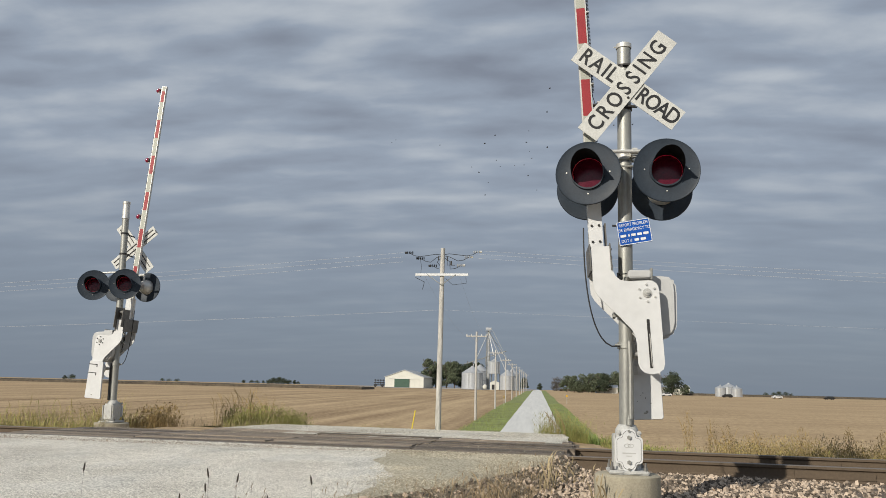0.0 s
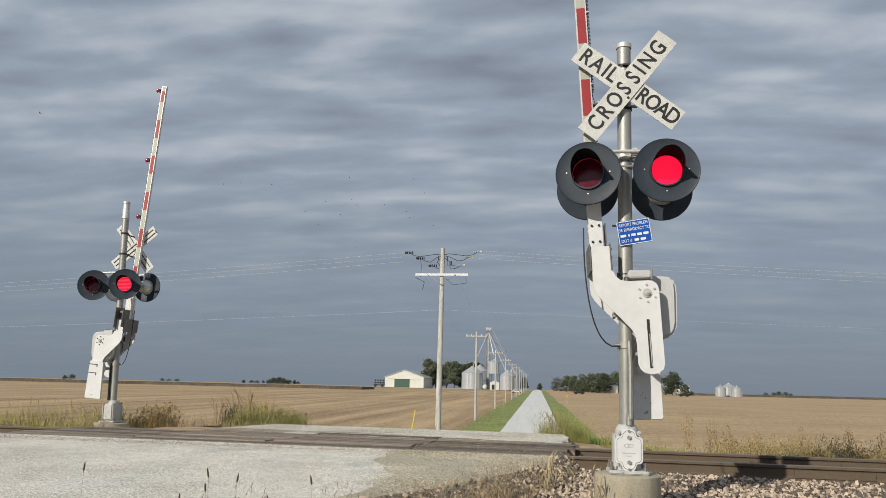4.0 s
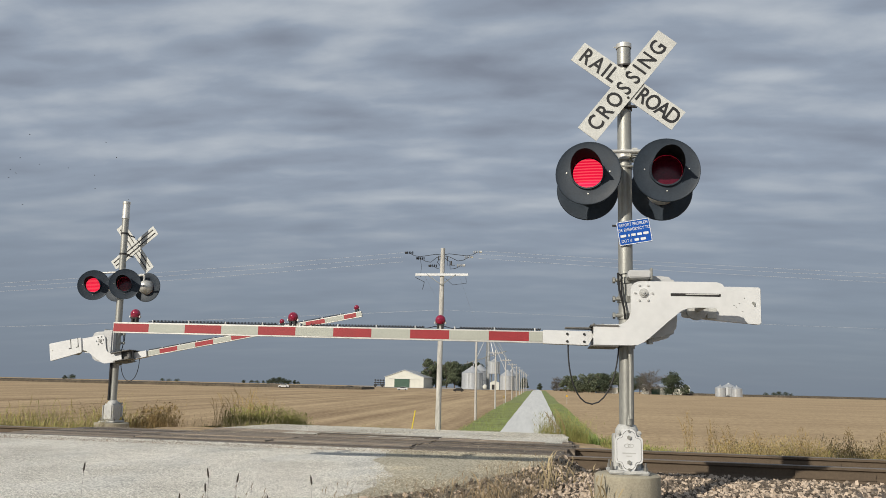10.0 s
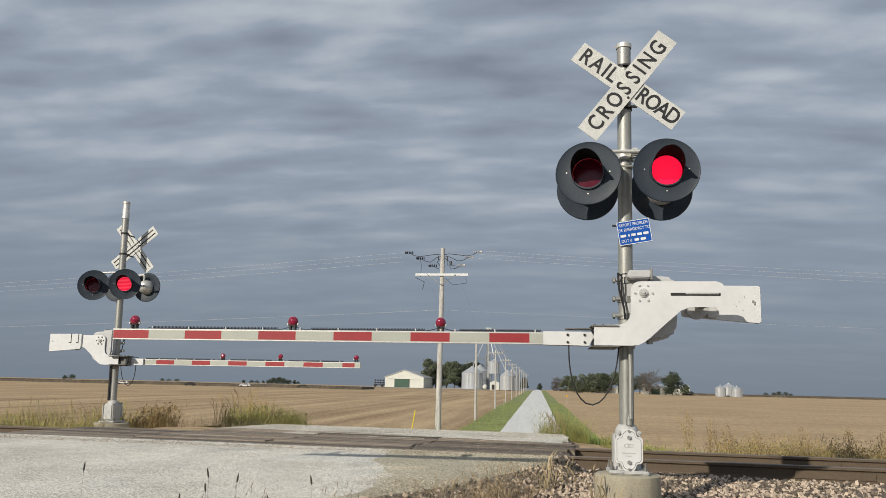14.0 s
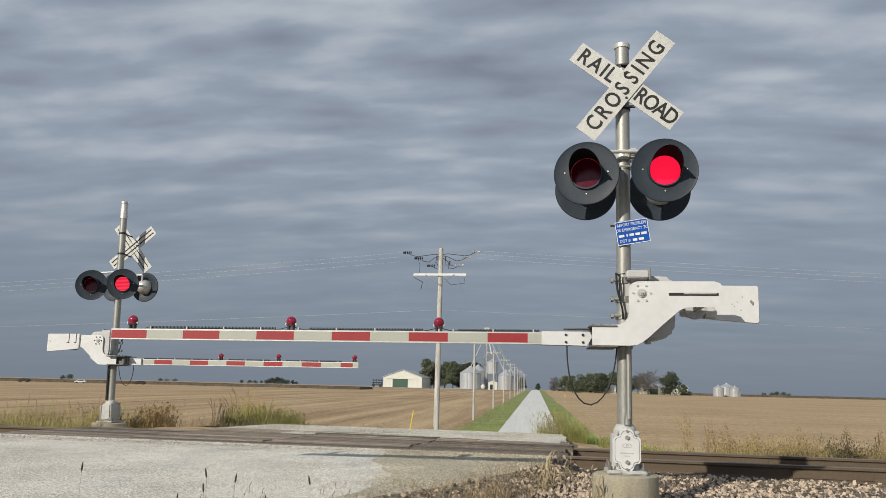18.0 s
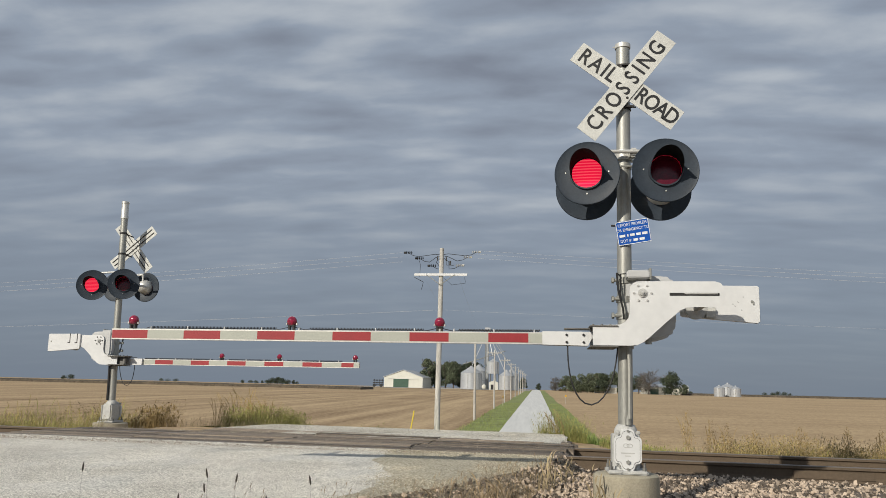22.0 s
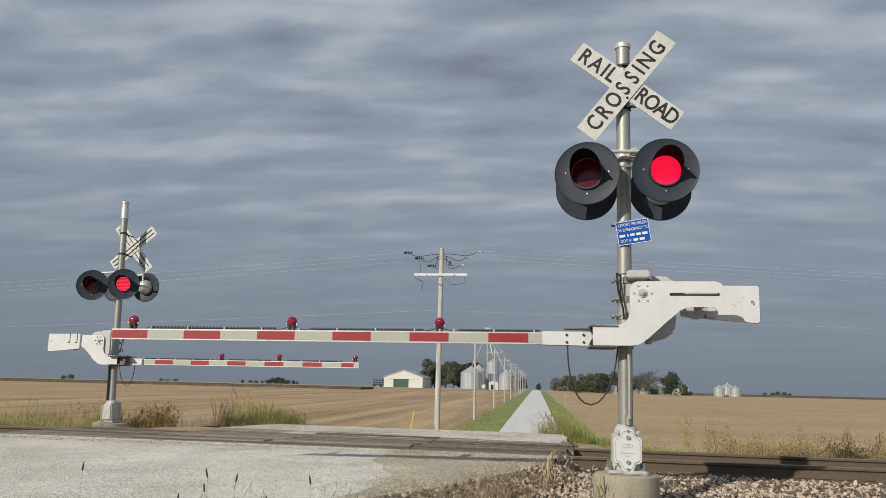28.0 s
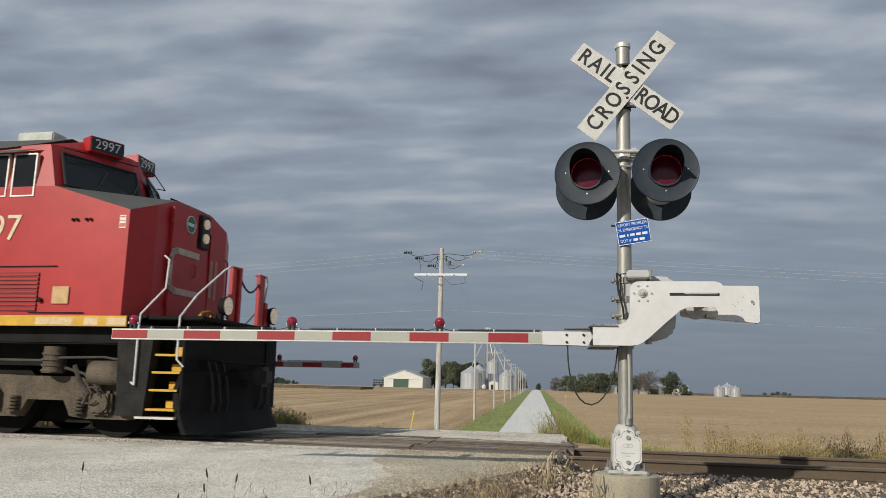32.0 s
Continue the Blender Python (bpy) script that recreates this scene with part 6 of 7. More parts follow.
    # trees
    for i, (px, d, h, w) in enumerate(((758, 500, 20.0, 12), (771, 512, 18.0, 12), (790, 505, 19.0, 11), (804, 500, 18.5, 11), (818, 520, 17, 11), (831, 525, 20, 13), (846, 530, 18.5, 12), (927, 560, 9, 7))):
        build_tree((far_x(px, d), d, ground_z(0, d)), h, w, 20 + i, M_LEAFDARK if i > 3 else M_LEAF, "broad leafy shade tree behind the farm buildings", group=g)
    # farm to the right
    D2 = 425.0
    z2 = ground_z(60, D2)
    for i, (px, d, h, w) in enumerate(((1003, 470, 10, 9), (1016, 430, 9.5, 8), (1030, 425, 10, 9), (1046, 425, 10.5, 9), (1058, 440, 11, 9), (1070, 425, 11, 10), (1088, 450, 12.5, 10), (1100, 450, 11, 9), (1132, 440, 11, 9), (1190, 405, 12.0, 11.5), (1212, 425, 6, 5))):
        build_tree((far_x(px, d), d, ground_z(60, d)), h, w, 60 + i, M_LEAFDARK if i in (5, 8, 9) else M_LEAF, "round leafy tree beside the farmhouse", group="trees of the far farm")
    build_tree((far_x(1150, 420), 420, z2), 13.0, 14, 90, M_TWIG, "half-bare spreading tree with thin grey twigs", bare=True, group="trees of the far farm")
    build_tree((far_x(985, 520), 520, z2), 10.0, 9, 91, M_TWIG, "half-bare tree at the roadside", bare=True, group="trees of the far farm")
    for px, w, hh, dd, door in ((1074, 11, 3.0, 428, False), (1158, 11, 3.8, 430, True), (1200, 12, 3.6, 432, False)):
        hs = thing("farm_building", "long low white farm building" + (" with a green door" if door else ""), "farm building", "buildings of the far farm", Matrix.Translation((far_x(px, dd), dd, ground_z(60, dd) - 0.1)))
        bm = bmesh.new()
        prism(bm, [(-w / 2, 0), (w / 2, 0), (w / 2, hh), (-w / 2, hh)], 0, 8)
        part("wall", bm, M_BARN, hs, smooth=False)
        bm = bmesh.new()
        hull(bm, [(-w / 2 - 0.4, -0.4, hh), (w / 2 + 0.4, -0.4, hh), (-w / 2 - 0.4, 8.4, hh), (w / 2 + 0.4, 8.4, hh), (-w / 2 - 0.4, 4, hh + 1.5), (w / 2 + 0.4, 4, hh + 1.5)])
        part("roof", bm, M_TIN, hs, smooth=False)
        if door:
            bm = bmesh.new()
            box(bm, (0.6, -0.06, 1.5), (4.2, 0.1, 3.0))
            part("door", bm, M_GREEN, hs, smooth=False)
        for k in range(3):
            bm = bmesh.new()
            box(bm, (-w * 0.35 + k * w * 0.16, -0.05, hh * 0.55), (0.9, 0.08, 1.1))
            part("window", bm, M_GLASS, hs, smooth=False)
    for px, d, r, wl, rf in ((1275, 400, 2.5, 4.2, 1.0), (1304, 400, 2.5, 4.0, 1.0), (1290, 412, 3.9, 4.6, 1.7)):
        build_bin((far_x(px, d), d, ground_z(90, d) - 0.1), r, wl, rf, "squat steel grain bin standing alone in the field")
    # far copses
    for i, (px, d, h, w) in enumerate(((114, 820, 4.2, 6), (127, 820, 5.0, 10), (287, 900, 3.2, 7), (299, 900, 2.8, 9), (313, 900, 3.4, 8), (431, 900, 4.2, 5), (445, 900, 3.6, 7), (454, 900, 3.4, 7), (466, 900, 4.0, 4),
                                       (476, 850, 5.0, 9), (484, 850, 6.6, 10), (493, 850, 7.4, 11), (502, 850, 6.4, 10), (511, 850, 5.0, 8), (521, 850, 5.6, 4), (527, 850, 3.2, 5),
                                       (1355, 900, 3.2, 6), (1370, 900, 3.6, 8), (1380, 900, 4.4, 9), (1390, 900, 4.2, 9), (1401, 900, 2.8, 5), (955, 900, 8, 7), (1224, 900, 3, 5))):
        build_tree((far_x(px, d), d, 0.36), h, w, 130 + i, M_LEAFDARK, "small distant tree of a field copse", group="distant copse")


def build_corn():
    """Standing maize along the far field edges: rows of stalks joined to one mass each."""
    rng = random.Random(9)
    for x0, x1, y0, h in ((-420, -73, 330, 1.05), (74, 430, 428, 0.95), (14, 60, 520, 1.5)):
        verts, faces = [], []
        nx = int((x1 - x0) / 0.55)
        lines = ((0.0, -0.2), (0.3, 0.55), (0.8, 0.9), (1.6, 1.0), (5, 0.97), (10, 1.0), (18, 0.98), (26, 1.0))
        for d, k in lines:
            for i in range(nx + 1):
                x = x0 + (x1 - x0) * i / nx
                y = y0 + d + rng.uniform(-0.25, 0.25)
                top = -0.2 if i in (0, nx) else k
                verts.append((x + rng.uniform(-0.2, 0.2), y, ground_z(x, y) - 0.1 + h * top * rng.uniform(0.88, 1.12)))
        for j in range(len(lines) - 1):
            for i in range(nx):
                a = j * (nx + 1) + i
                faces.append((a, a + 1, a + nx + 2, a + nx + 1))
        ob = new("corn_field", from_lists("corn_field", verts, faces, M_CORN))
        tagged(ob, "strip of dry standing maize at the field's far edge", "corn field", kind="stuff")


def build_pole(at, h, arm_w, label, double=False, turn=0.0, lean=0.0):
    p = thing("utility_pole", label, "utility pole", "utility poles", Matrix.Translation(at) @ pose(0, 0, 0, 0, lean, turn))
    bm = bmesh.new()
    cyl(bm, (0, 0, -1.0), (0, 0, h), 0.165 if double else 0.14, 0.115 if double else 0.10, 16)
    part("post", bm, M_WOOD, p, "weathered wooden post")
    zs = (h - 1.46,) if double else (h - 0.5, )
    for z in zs:
        bm = bmesh.new()
        box(bm, (0, -0.15, z), (arm_w, 0.10, 0.13), bev=0.01)
        ca = part("crossarm", bm, M_WHITE if double else M_WOOD, p, "pale crossarm")
        bm = bmesh.new()
        for s in (-1, 1):
            tube(bm, [(s * arm_w * 0.27, -0.21, z), (0, -0.18, z - 0.55)], 0.02, 5)
        part("brace", bm, M_GALV, p)
        for s in (-0.94, -0.5, 0.5, 0.94):
            if double:
                continue
            bm = bmesh.new()
            spin(bm, [(0.03, 0), (0.06, 0.02), (0.05, 0.08), (0.065, 0.10), (0.03, 0.16), (0, 0.17)], 10, Matrix.Translation((s * arm_w / 2, -0.15, z + 0.07)))
            part("insulator", bm, M_ALUM, p)
    return p


def wire(name, pts, r, label, sag=None):
    bm = bmesh.new()
    out = []
    for a, b in zip(pts, pts[1:]):
        a, b = Vector(a), Vector(b)
        n = 14
        s = (a - b).length * 0.012 if sag is None else sag
        for i in range(n + (1 if b == Vector(pts[-1]) else 0)):
            t = i / n
            q = a.lerp(b, t)
            q.z -= s * 4 * t * (1 - t)
            out.append(q)
    tube(bm, out, r, 4)
    tagged(part(name, bm, M_WIRE), label, "wire", "overhead wires")


def build_poles():
    h1 = 10.63
    p1 = build_pole((-5.195, 42.0, -2.42), h1 + 0.05, 2.9, "tall wooden utility pole with a white crossarm and tangled line leads", True, -4, 0.28)
    top = Vector((-5.145, 42.0, -2.42 + h1))
    # deadend insulators, jumpers and switches at the pole's head
    rng = random.Random(3)
    ends = ((-1.95, -0.30, -0.15, -0.02), (-1.40, -0.55, 0.25, -0.22), (-0.75, -0.92, 0.5, -0.40), (2.0, -0.22, 0.15, 0.0), (1.5, -0.48, 0.3, 0.02), (1.05, -0.90, 0.5, -0.38))
    for x, z, y, a in ends:
        s = 1 if x > 0 else -1
        bm = bmesh.new()
        for k in range(4):
            cx = x - s * 0.10 * k
            cyl(bm, (cx, y, z + 0.30), (cx - s * 0.035, y, z + 0.30), 0.085, 0.05, 10)
        cyl(bm, (x + s * 0.12, y, z + 0.30), (x, y, z + 0.30), 0.06, n=8)
        part("insulator_string", bm, M_ALUM if x > 0 else M_DARK, p1, "pale strain insulator" if x > 0 else "dark strain insulator").matrix_basis = pose(0, 0, h1 - 0.20)
        bm = bmesh.new()
        tube(bm, [(x - s * 0.1, y, z + 0.30), (x - s * 0.4, y, z + 0.14), (x - s * 0.7, y * 0.8, z + 0.08), (s * 0.35, y * 0.5, z * 0.6 + 0.10), (s * 0.1, 0.1, z * 0.3)], 0.016, 5)
        part("jumper_lead", bm, M_RUBBER, p1, "black jumper lead").matrix_basis = pose(0, 0, h1 - 0.20)
    for x, z, w, h in ((0.50, 0.78, 0.08, 0.24), (0.28, 0.55, 0.05, 0.22), (-0.20, 0.50, 0.05, 0.24)):
        bm = bmesh.new()
        box(bm, (x, -0.13, h1 - z), (w, 0.10, h), bev=0.01)
        part("line_switch", bm, M_DARK, p1)
    bm = bmesh.new()
    tube(bm, [(0.28, -0.15, h1 - 0.65), (0.30, -0.15, h1 - 0.88), (0.70, -0.15, h1 - 0.90)], 0.014, 5)
    part("switch_lead", bm, M_RUBBER, p1)
    bm = bmesh.new()
    tube(bm, [(-1.45, -0.1, h1 - 1.55), (-0.95, -0.1, h1 - 1.8), (-1.05, -0.05, h1 - 2.2)], 0.016, 5)
    tube(bm, [(1.30, -0.1, h1 - 1.55), (1.36, -0.05, h1 - 1.85), (0.6, -0.05, h1 - 1.95), (0.2, -0.05, h1 - 1.6)], 0.012, 5)
    tube(bm, [(-1.2, 0, h1 - 1.5), (-1.15, 0, h1 - 0.9), (-1.3, 0, h1 - 0.4)], 0.010, 5)
    part("hanging_lead", bm, M_RUBBER, p1)
    spots = []
    for i in range(10):
        y = 85 + i * 38.5
        x = -6.55 + 0.04 * i
        spots.append((x, y, ground_z(x, y) - 0.05))
    for i, s in enumerate(spots):
        build_pole(s, 9.0 if i else 9.3, 2.2, "wooden utility pole with a crossarm on the road verge")
    for k in (-0.94, 0.94):
        wire("overhead_wire", [(top.x + k, 42, top.z - 1.5)] + [(s[0] + k * 1.1, s[1], s[2] + 8.75) for s in spots], 0.003, "thin line wire strung along the roadside poles")
    # lines along the track, off to both sides: two spans each way, drawn past where they meet the next poles
    for zl, zr in ((0.0, 0.0), (-0.24, -0.19), (-0.51, -0.42)):
        a = top + Vector((-2.2, 0.2, zl - 0.15))
        wire("overhead_wire", [a, a + Vector((-60, 5.6, -2.7))], 0.0062, "pale power line strung beside the railway", sag=0.45)
        b = top + Vector((1.95, -0.2, zr - 0.10))
        wire("overhead_wire", [b, b + Vector((62, -5.7, -3.0))], 0.0055, "pale power line strung beside the railway", sag=0.50)
    low = top + Vector((0, -0.1, -3.30))
    wire("overhead_wire", [low + Vector((-60, 5.6, -1.9)), low], 0.0062, "single pale line wire low on the tall pole", sag=0.25)
    wire("overhead_wire", [low, low + Vector((62, -5.7, -1.8))], 0.0036, "single pale line wire low on the tall pole", sag=0.25)


def build_marker():
    at = (-6.60, 40.5, ground_z(-6.60, 40.5))
    m = thing("marker_post", "slender yellow plastic marker post leaning in the grass", "marker post", m=Matrix.Translation((at[0], at[1], at[2] - 0.3)) @ pose(0, 0, 0, 0, 9, 0))
    bm = bmesh.new()
    box(bm, (0, 0, 1.35), (0.062, 0.03, 2.7), bev=0.01)
    part("marker_blade", bm, mat("yellow_plastic", (0.70, 0.55, 0.045), 0.5), m)
    s = thing("road_sign", "small yellow round-topped sign on a roadside stake", "road sign", m=Matrix.Translation((far_x(1003, 165), 165, ground_z(6, 165))))
    bm = bmesh.new()
    box(bm, (0, 0, 0.9), (0.07, 0.05, 1.8))
    part("sign_stake", bm, M_WOOD, s)
    bm = bmesh.new()
    cyl(bm, (0, -0.04, 1.6), (0, -0.06, 1.6), 0.20, n=16)
    part("sign_plate", bm, M_YELLOW, s)
    s = thing("road_sign", "small brown sign on a roadside stake", "road sign", m=Matrix.Translation((far_x(892, 140), 140, ground_z(-6, 140))))
    bm = bmesh.new()
    box(bm, (0, 0, 0.8), (0.07, 0.05, 1.6))
    part("sign_stake", bm, M_WOOD, s)
    bm = bmesh.new()
    box(bm, (0, -0.05, 1.5), (0.35, 0.03, 0.5), bev=0.01)
    part("sign_plate", bm, M_BROWNWEED, s)


build_farm()
build_corn()
build_poles()
build_marker()

# ---------------------------------------------------------------- weeds and grass


def blades(rng, n, place, height, width, lean, verts, faces, heads=0.0):
    """Bent tapering blades; some carry a seed head."""
    for i in range(n):
        x, y, grow = (*place(), 1.0)[:3]
        z = ground_z(x, y) - 0.12
        h = height * grow * rng.uniform(0.45, 1.15)
        a = rng.uniform(0, 6.3)
        l = lean * h * rng.uniform(0.1, 1.0)
        dx, dy = l * math.cos(a) + 0.10 * h, l * math.sin(a)
        b = rng.uniform(0, 3.14)
        wx, wy = width * math.cos(b) * 0.5, width * math.sin(b) * 0.5
        k = len(verts)
        verts += [(x - wx, y - wy, z), (x + wx, y + wy, z),
                  (x + dx * 0.3 - wx * 0.8, y + dy * 0.3 - wy * 0.8, z + h * 0.55), (x + dx * 0.3 + wx * 0.8, y + dy * 0.3 + wy * 0.8, z + h * 0.55),
                  (x + dx, y + dy, z + h)]
        faces += [(k, k + 1, k + 3, k + 2), (k + 2, k + 3, k + 4)]
        if rng.random() < heads:
            k = len(verts)
            w = max(width * 0.7, 0.004)
            t = rng.uniform(0.04, 0.09) * (0.5 + h)
            verts += [(x + dx, y + dy, z + h - 0.02), (x + dx + w, y + dy, z + h + t * 0.4), (x + dx + 0.3 * t, y + dy, z + h + t), (x + dx - w, y + dy + w, z + h + t * 0.4)]
            faces.append((k, k + 1, k + 2, k + 3))


def leafy(rng, n, place, height, size, verts, faces):
    """Small leaves hung about upright stems."""
    for i in range(n):
        x, y, grow = (*place(), 1.0)[:3]
        z = ground_z(x, y) + height * grow * rng.random() ** 0.8
        q = Euler((rng.uniform(0, 6), rng.uniform(0, 6), rng.uniform(0, 6))).to_matrix()
        s = size * rng.uniform(0.5, 1.3)
        k = len(verts)
        for u, v in ((-1, 0), (0, -0.35), (1, 0), (0, 0.35)):
            p = q @ Vector((u * s, v * s, 0))
            verts.append((x + p.x, y + p.y, z + p.z))
        faces.append((k, k + 1, k + 2, k + 3))


def plumes(rng, n, place, height, verts, faces, droop=0.35, width=0.012):
    """Thin stems that arch over into drooping seed heads."""
    for i in range(n):
        x, y, grow = (*place(), 1.0)[:3]
        z = ground_z(x, y) - 0.1
        h = height * grow * rng.uniform(0.7, 1.15)
        a = rng.uniform(0, 6.3)
        r = h * droop * rng.uniform(0.4, 1.2)
        cx, sy = math.cos(a), math.sin(a)
        line = []
        for k in range(11):
            t = k / 10
            line.append((x + cx * r * t ** 2.2, y + sy * r * t ** 2.2, z + h * (1.12 * t - 0.22 * t ** 4)))
        for k in range(11):
            w = 0.0035 if k < 6 else width * (0.6, 1.0, 1.0, 0.8, 0.2)[k - 6]
            p = line[k]
            j = len(verts)
            verts += [(p[0] - w, p[1], p[2] - w * 0.3), (p[0] + w, p[1], p[2] + w * 0.3)]
            if k:
                faces.append((j - 2, j - 1, j + 1, j))


def patch(name, label, category, material, verts, faces):
    ob = new(name, from_lists(name, verts, faces, material))
    tagged(ob, label, category, kind="stuff")


def bank_spot(rng, x0, x1, c0, c1):
    def f():
        x = rng.uniform(x0, x1)
        c = rng.uniform(c0, c1)
        s = (x - TRACK_AT.x) / TRACK_U.x
        p = on_track(s, c, 0)
        return p[0], p[1], 0.75 + 0.6 * noise.noise(Vector((x * 0.9, c, 3.0)))
    return f


def clump(rng, x, y, r):
    def f():
        a, d = rng.uniform(0, 6.3), r * math.sqrt(rng.random()) * rng.uniform(0.4, 1)
        return x + d * math.cos(a), y + d * math.sin(a) * 0.6, 1.1 - 0.6 * (d / r) ** 1.5
    return f


STALKS = ((-0.890, 0.603, 0.006), (-0.893, 0.565, 0.003), (-0.802, 0.592, -0.003), (-0.605, 0.594, 0.005), (-1.239, 0.607, -0.002), (-0.962, 0.535, 0.0), (-0.720, 0.540, 0.004))


def build_weeds():
    rng = random.Random(11)
    # bank behind the rails, west of the far mast
    v, f = [], []
    blades(rng, 4200, bank_spot(rng, -17, -8.95, 2.7, 5.2), 0.66, 0.008, 0.5, v, f, 0.15)
    plumes(rng, 130, bank_spot(rng, -17, -9.1, 3.0, 5.0), 0.80, v, f, 0.3, 0.007)
    patch("grass", "yellow-green rough grass on the railway bank", "grass", M_WEED, v, f)
    v, f = [], []
    blades(rng, 2600, bank_spot(rng, -17, -8.9, 2.7, 6.0), 0.55, 0.007, 0.6, v, f, 0.4)
    blades(rng, 700, bank_spot(rng, -8.6, -6.2, 5.0, 7.0), 0.35, 0.006, 0.7, v, f, 0.3)
    leafy(rng, 2200, bank_spot(rng, -17, -9.0, 2.8, 5.2), 0.42, 0.016, v, f)
    patch("grass", "dry straw-coloured grass on the railway bank", "grass", M_STRAW, v, f)
    # brown bush beside the far mast, tall weeds beyond the road's shoulder
    v, f = [], []
    for x, y in ((-8.25, 16.3), (-7.95, 16.5), (-9.5, 16.9)):
        blades(rng, 330, clump(rng, x, y, 0.55), 0.50, 0.007, 0.8, v, f, 0.2)
        leafy(rng, 300, clump(rng, x, y, 0.5), 0.42, 0.035, v, f)
    patch("weeds", "bushy brown dried weeds by the signal foundation", "weeds", M_BROWNWEED, v, f)
    v, f = [], []
    for x, y, n in ((-7.3, 18.3, 8), (-6.95, 18.4, 13), (-6.55, 18.2, 15), (-6.25, 18.3, 5)):
        leafy(rng, 420, clump(rng, x, y, 0.6), 0.80, 0.013, v, f)
        plumes(rng, n, clump(rng, x, y, 0.55), 0.98, v, f, 0.30, 0.006)
        plumes(rng, n * 2, clump(rng, x, y, 0.6), 0.70, v, f, 0.40, 0.005)
        blades(rng, 40, clump(rng, x, y, 0.6), 0.45, 0.006, 0.9, v, f, 0.3)
    patch("weeds", "tall brown weeds with arching seed heads on the road shoulder", "weeds", M_BROWNWEED, v, f)
    v, f = [], []
    for x, y, h in ((-6.9, 18.0, 0.42), (-6.5, 18.1, 0.52), (-6.15, 18.2, 0.48), (-5.85, 18.3, 0.44), (-5.6, 18.35, 0.36)):
        blades(rng, 520, clump(rng, x, y, 0.5), h, 0.009, 0.7, v, f, 0.15)
        leafy(rng, 520, clump(rng, x, y, 0.5), h * 0.95, 0.020, v, f)
    patch("weeds", "leafy yellow-green weeds on the road shoulder", "weeds", M_WEED, v, f)
    v, f = [], []
    blades(rng, 260, bank_spot(rng, -4.6, -3.6, 5.0, 6.2), 0.22, 0.010, 0.6, v, f, 0.1)
    patch("grass", "low green grass at the gravel edge", "grass", M_WEED, v, f)
    # clump at the end of the deck and the strip east of the road
    v, f = [], []
    for x, y in ((0.12, 15.2), (0.32, 15.1), (0.56, 15.15), (0.78, 15.1)):
        blades(rng, 170, clump(rng, x, y, 0.24), 0.46, 0.006, 0.8, v, f, 0.3)
    blades(rng, 2600, bank_spot(rng, 0.8, 3.0, 3.2, 4.8), 0.24, 0.010, 0.5, v, f, 0.1)
    blades(rng, 2400, bank_spot(rng, 2.2, 9.2, 3.0, 4.6), 0.34, 0.009, 0.6, v, f, 0.1)
    patch("grass", "lush green grass clump beside the road", "grass", M_WEED, v, f)
    v, f = [], []
    blades(rng, 900, bank_spot(rng, 2.0, 3.2, 3.4, 5.4), 0.34, 0.005, 0.7, v, f, 0.3)
    blades(rng, 3600, bank_spot(rng, 2.75, 11.5, 3.2, 5.4), 0.58, 0.005, 0.8, v, f, 0.3)
    leafy(rng, 5000, bank_spot(rng, 2.9, 12.0, 3.2, 5.0), 0.54, 0.018, v, f)
    patch("grass", "tall dry straw-coloured grass along the rails", "grass", M_STRAW, v, f)
    v, f = [], []
    plumes(rng, 18, clump(rng, 0.35, 15.1, 0.40), 0.60, v, f, 0.45, 0.005)
    leafy(rng, 260, clump(rng, 0.35, 15.1, 0.42), 0.42, 0.014, v, f)
    blades(rng, 3200, bank_spot(rng, 2.8, 12.5, 3.2, 5.0), 0.60, 0.005, 0.7, v, f, 0.2)
    plumes(rng, 150, bank_spot(rng, 2.8, 12.5, 3.2, 5.0), 0.70, v, f, 0.35, 0.004)
    leafy(rng, 6000, bank_spot(rng, 2.9, 12.5, 3.0, 4.8), 0.54, 0.020, v, f)
    for x, h in ((2.72, 0.98), (3.14, 0.86), (3.39, 0.80), (3.87, 0.68), (4.64, 0.76), (5.40, 0.80), (5.95, 0.84)):
        leafy(rng, 240, clump(rng, x, 15.4 - 0.09 * x, 0.17), h * 0.78, 0.019, v, f)
        plumes(rng, 7, clump(rng, x, 15.4 - 0.09 * x, 0.16), h, v, f, 0.22, 0.005)
    patch("weeds", "brown seeding stalks standing above the grass", "weeds", M_BROWNWEED, v, f)
    # olive rough growth along both banks of the railway
    v, f = [], []
    blades(rng, 8000, bank_spot(rng, 2.9, 13.0, 2.9, 5.0), 0.54, 0.008, 0.7, v, f, 0.1)
    blades(rng, 2400, bank_spot(rng, 6.0, 13.0, 2.7, 4.4), 0.58, 0.008, 0.6, v, f, 0.2)
    leafy(rng, 9000, bank_spot(rng, 2.8, 13.0, 2.9, 4.6), 0.45, 0.020, v, f)
    patch("grass", "tangled olive and straw grass along the rails", "grass", M_OLIVE, v, f)
    v, f = [], []
    blades(rng, 3600, bank_spot(rng, -17, -8.95, 2.8, 5.2), 0.58, 0.009, 0.6, v, f, 0.2)
    leafy(rng, 3200, bank_spot(rng, -17, -9.0, 2.8, 5.0), 0.46, 0.015, v, f)
    plumes(rng, 60, bank_spot(rng, -12.6, -9.1, 3.2, 4.6), 0.85, v, f, 0.2, 0.006)
    for x, y in ((-10.2, 16.9), (-9.9, 17.0), (-9.45, 16.8)):
        leafy(rng, 420, clump(rng, x, y, 0.5), 0.66, 0.020, v, f)
    patch("grass", "olive rough grass behind the far signal", "grass", M_OLIVE, v, f)
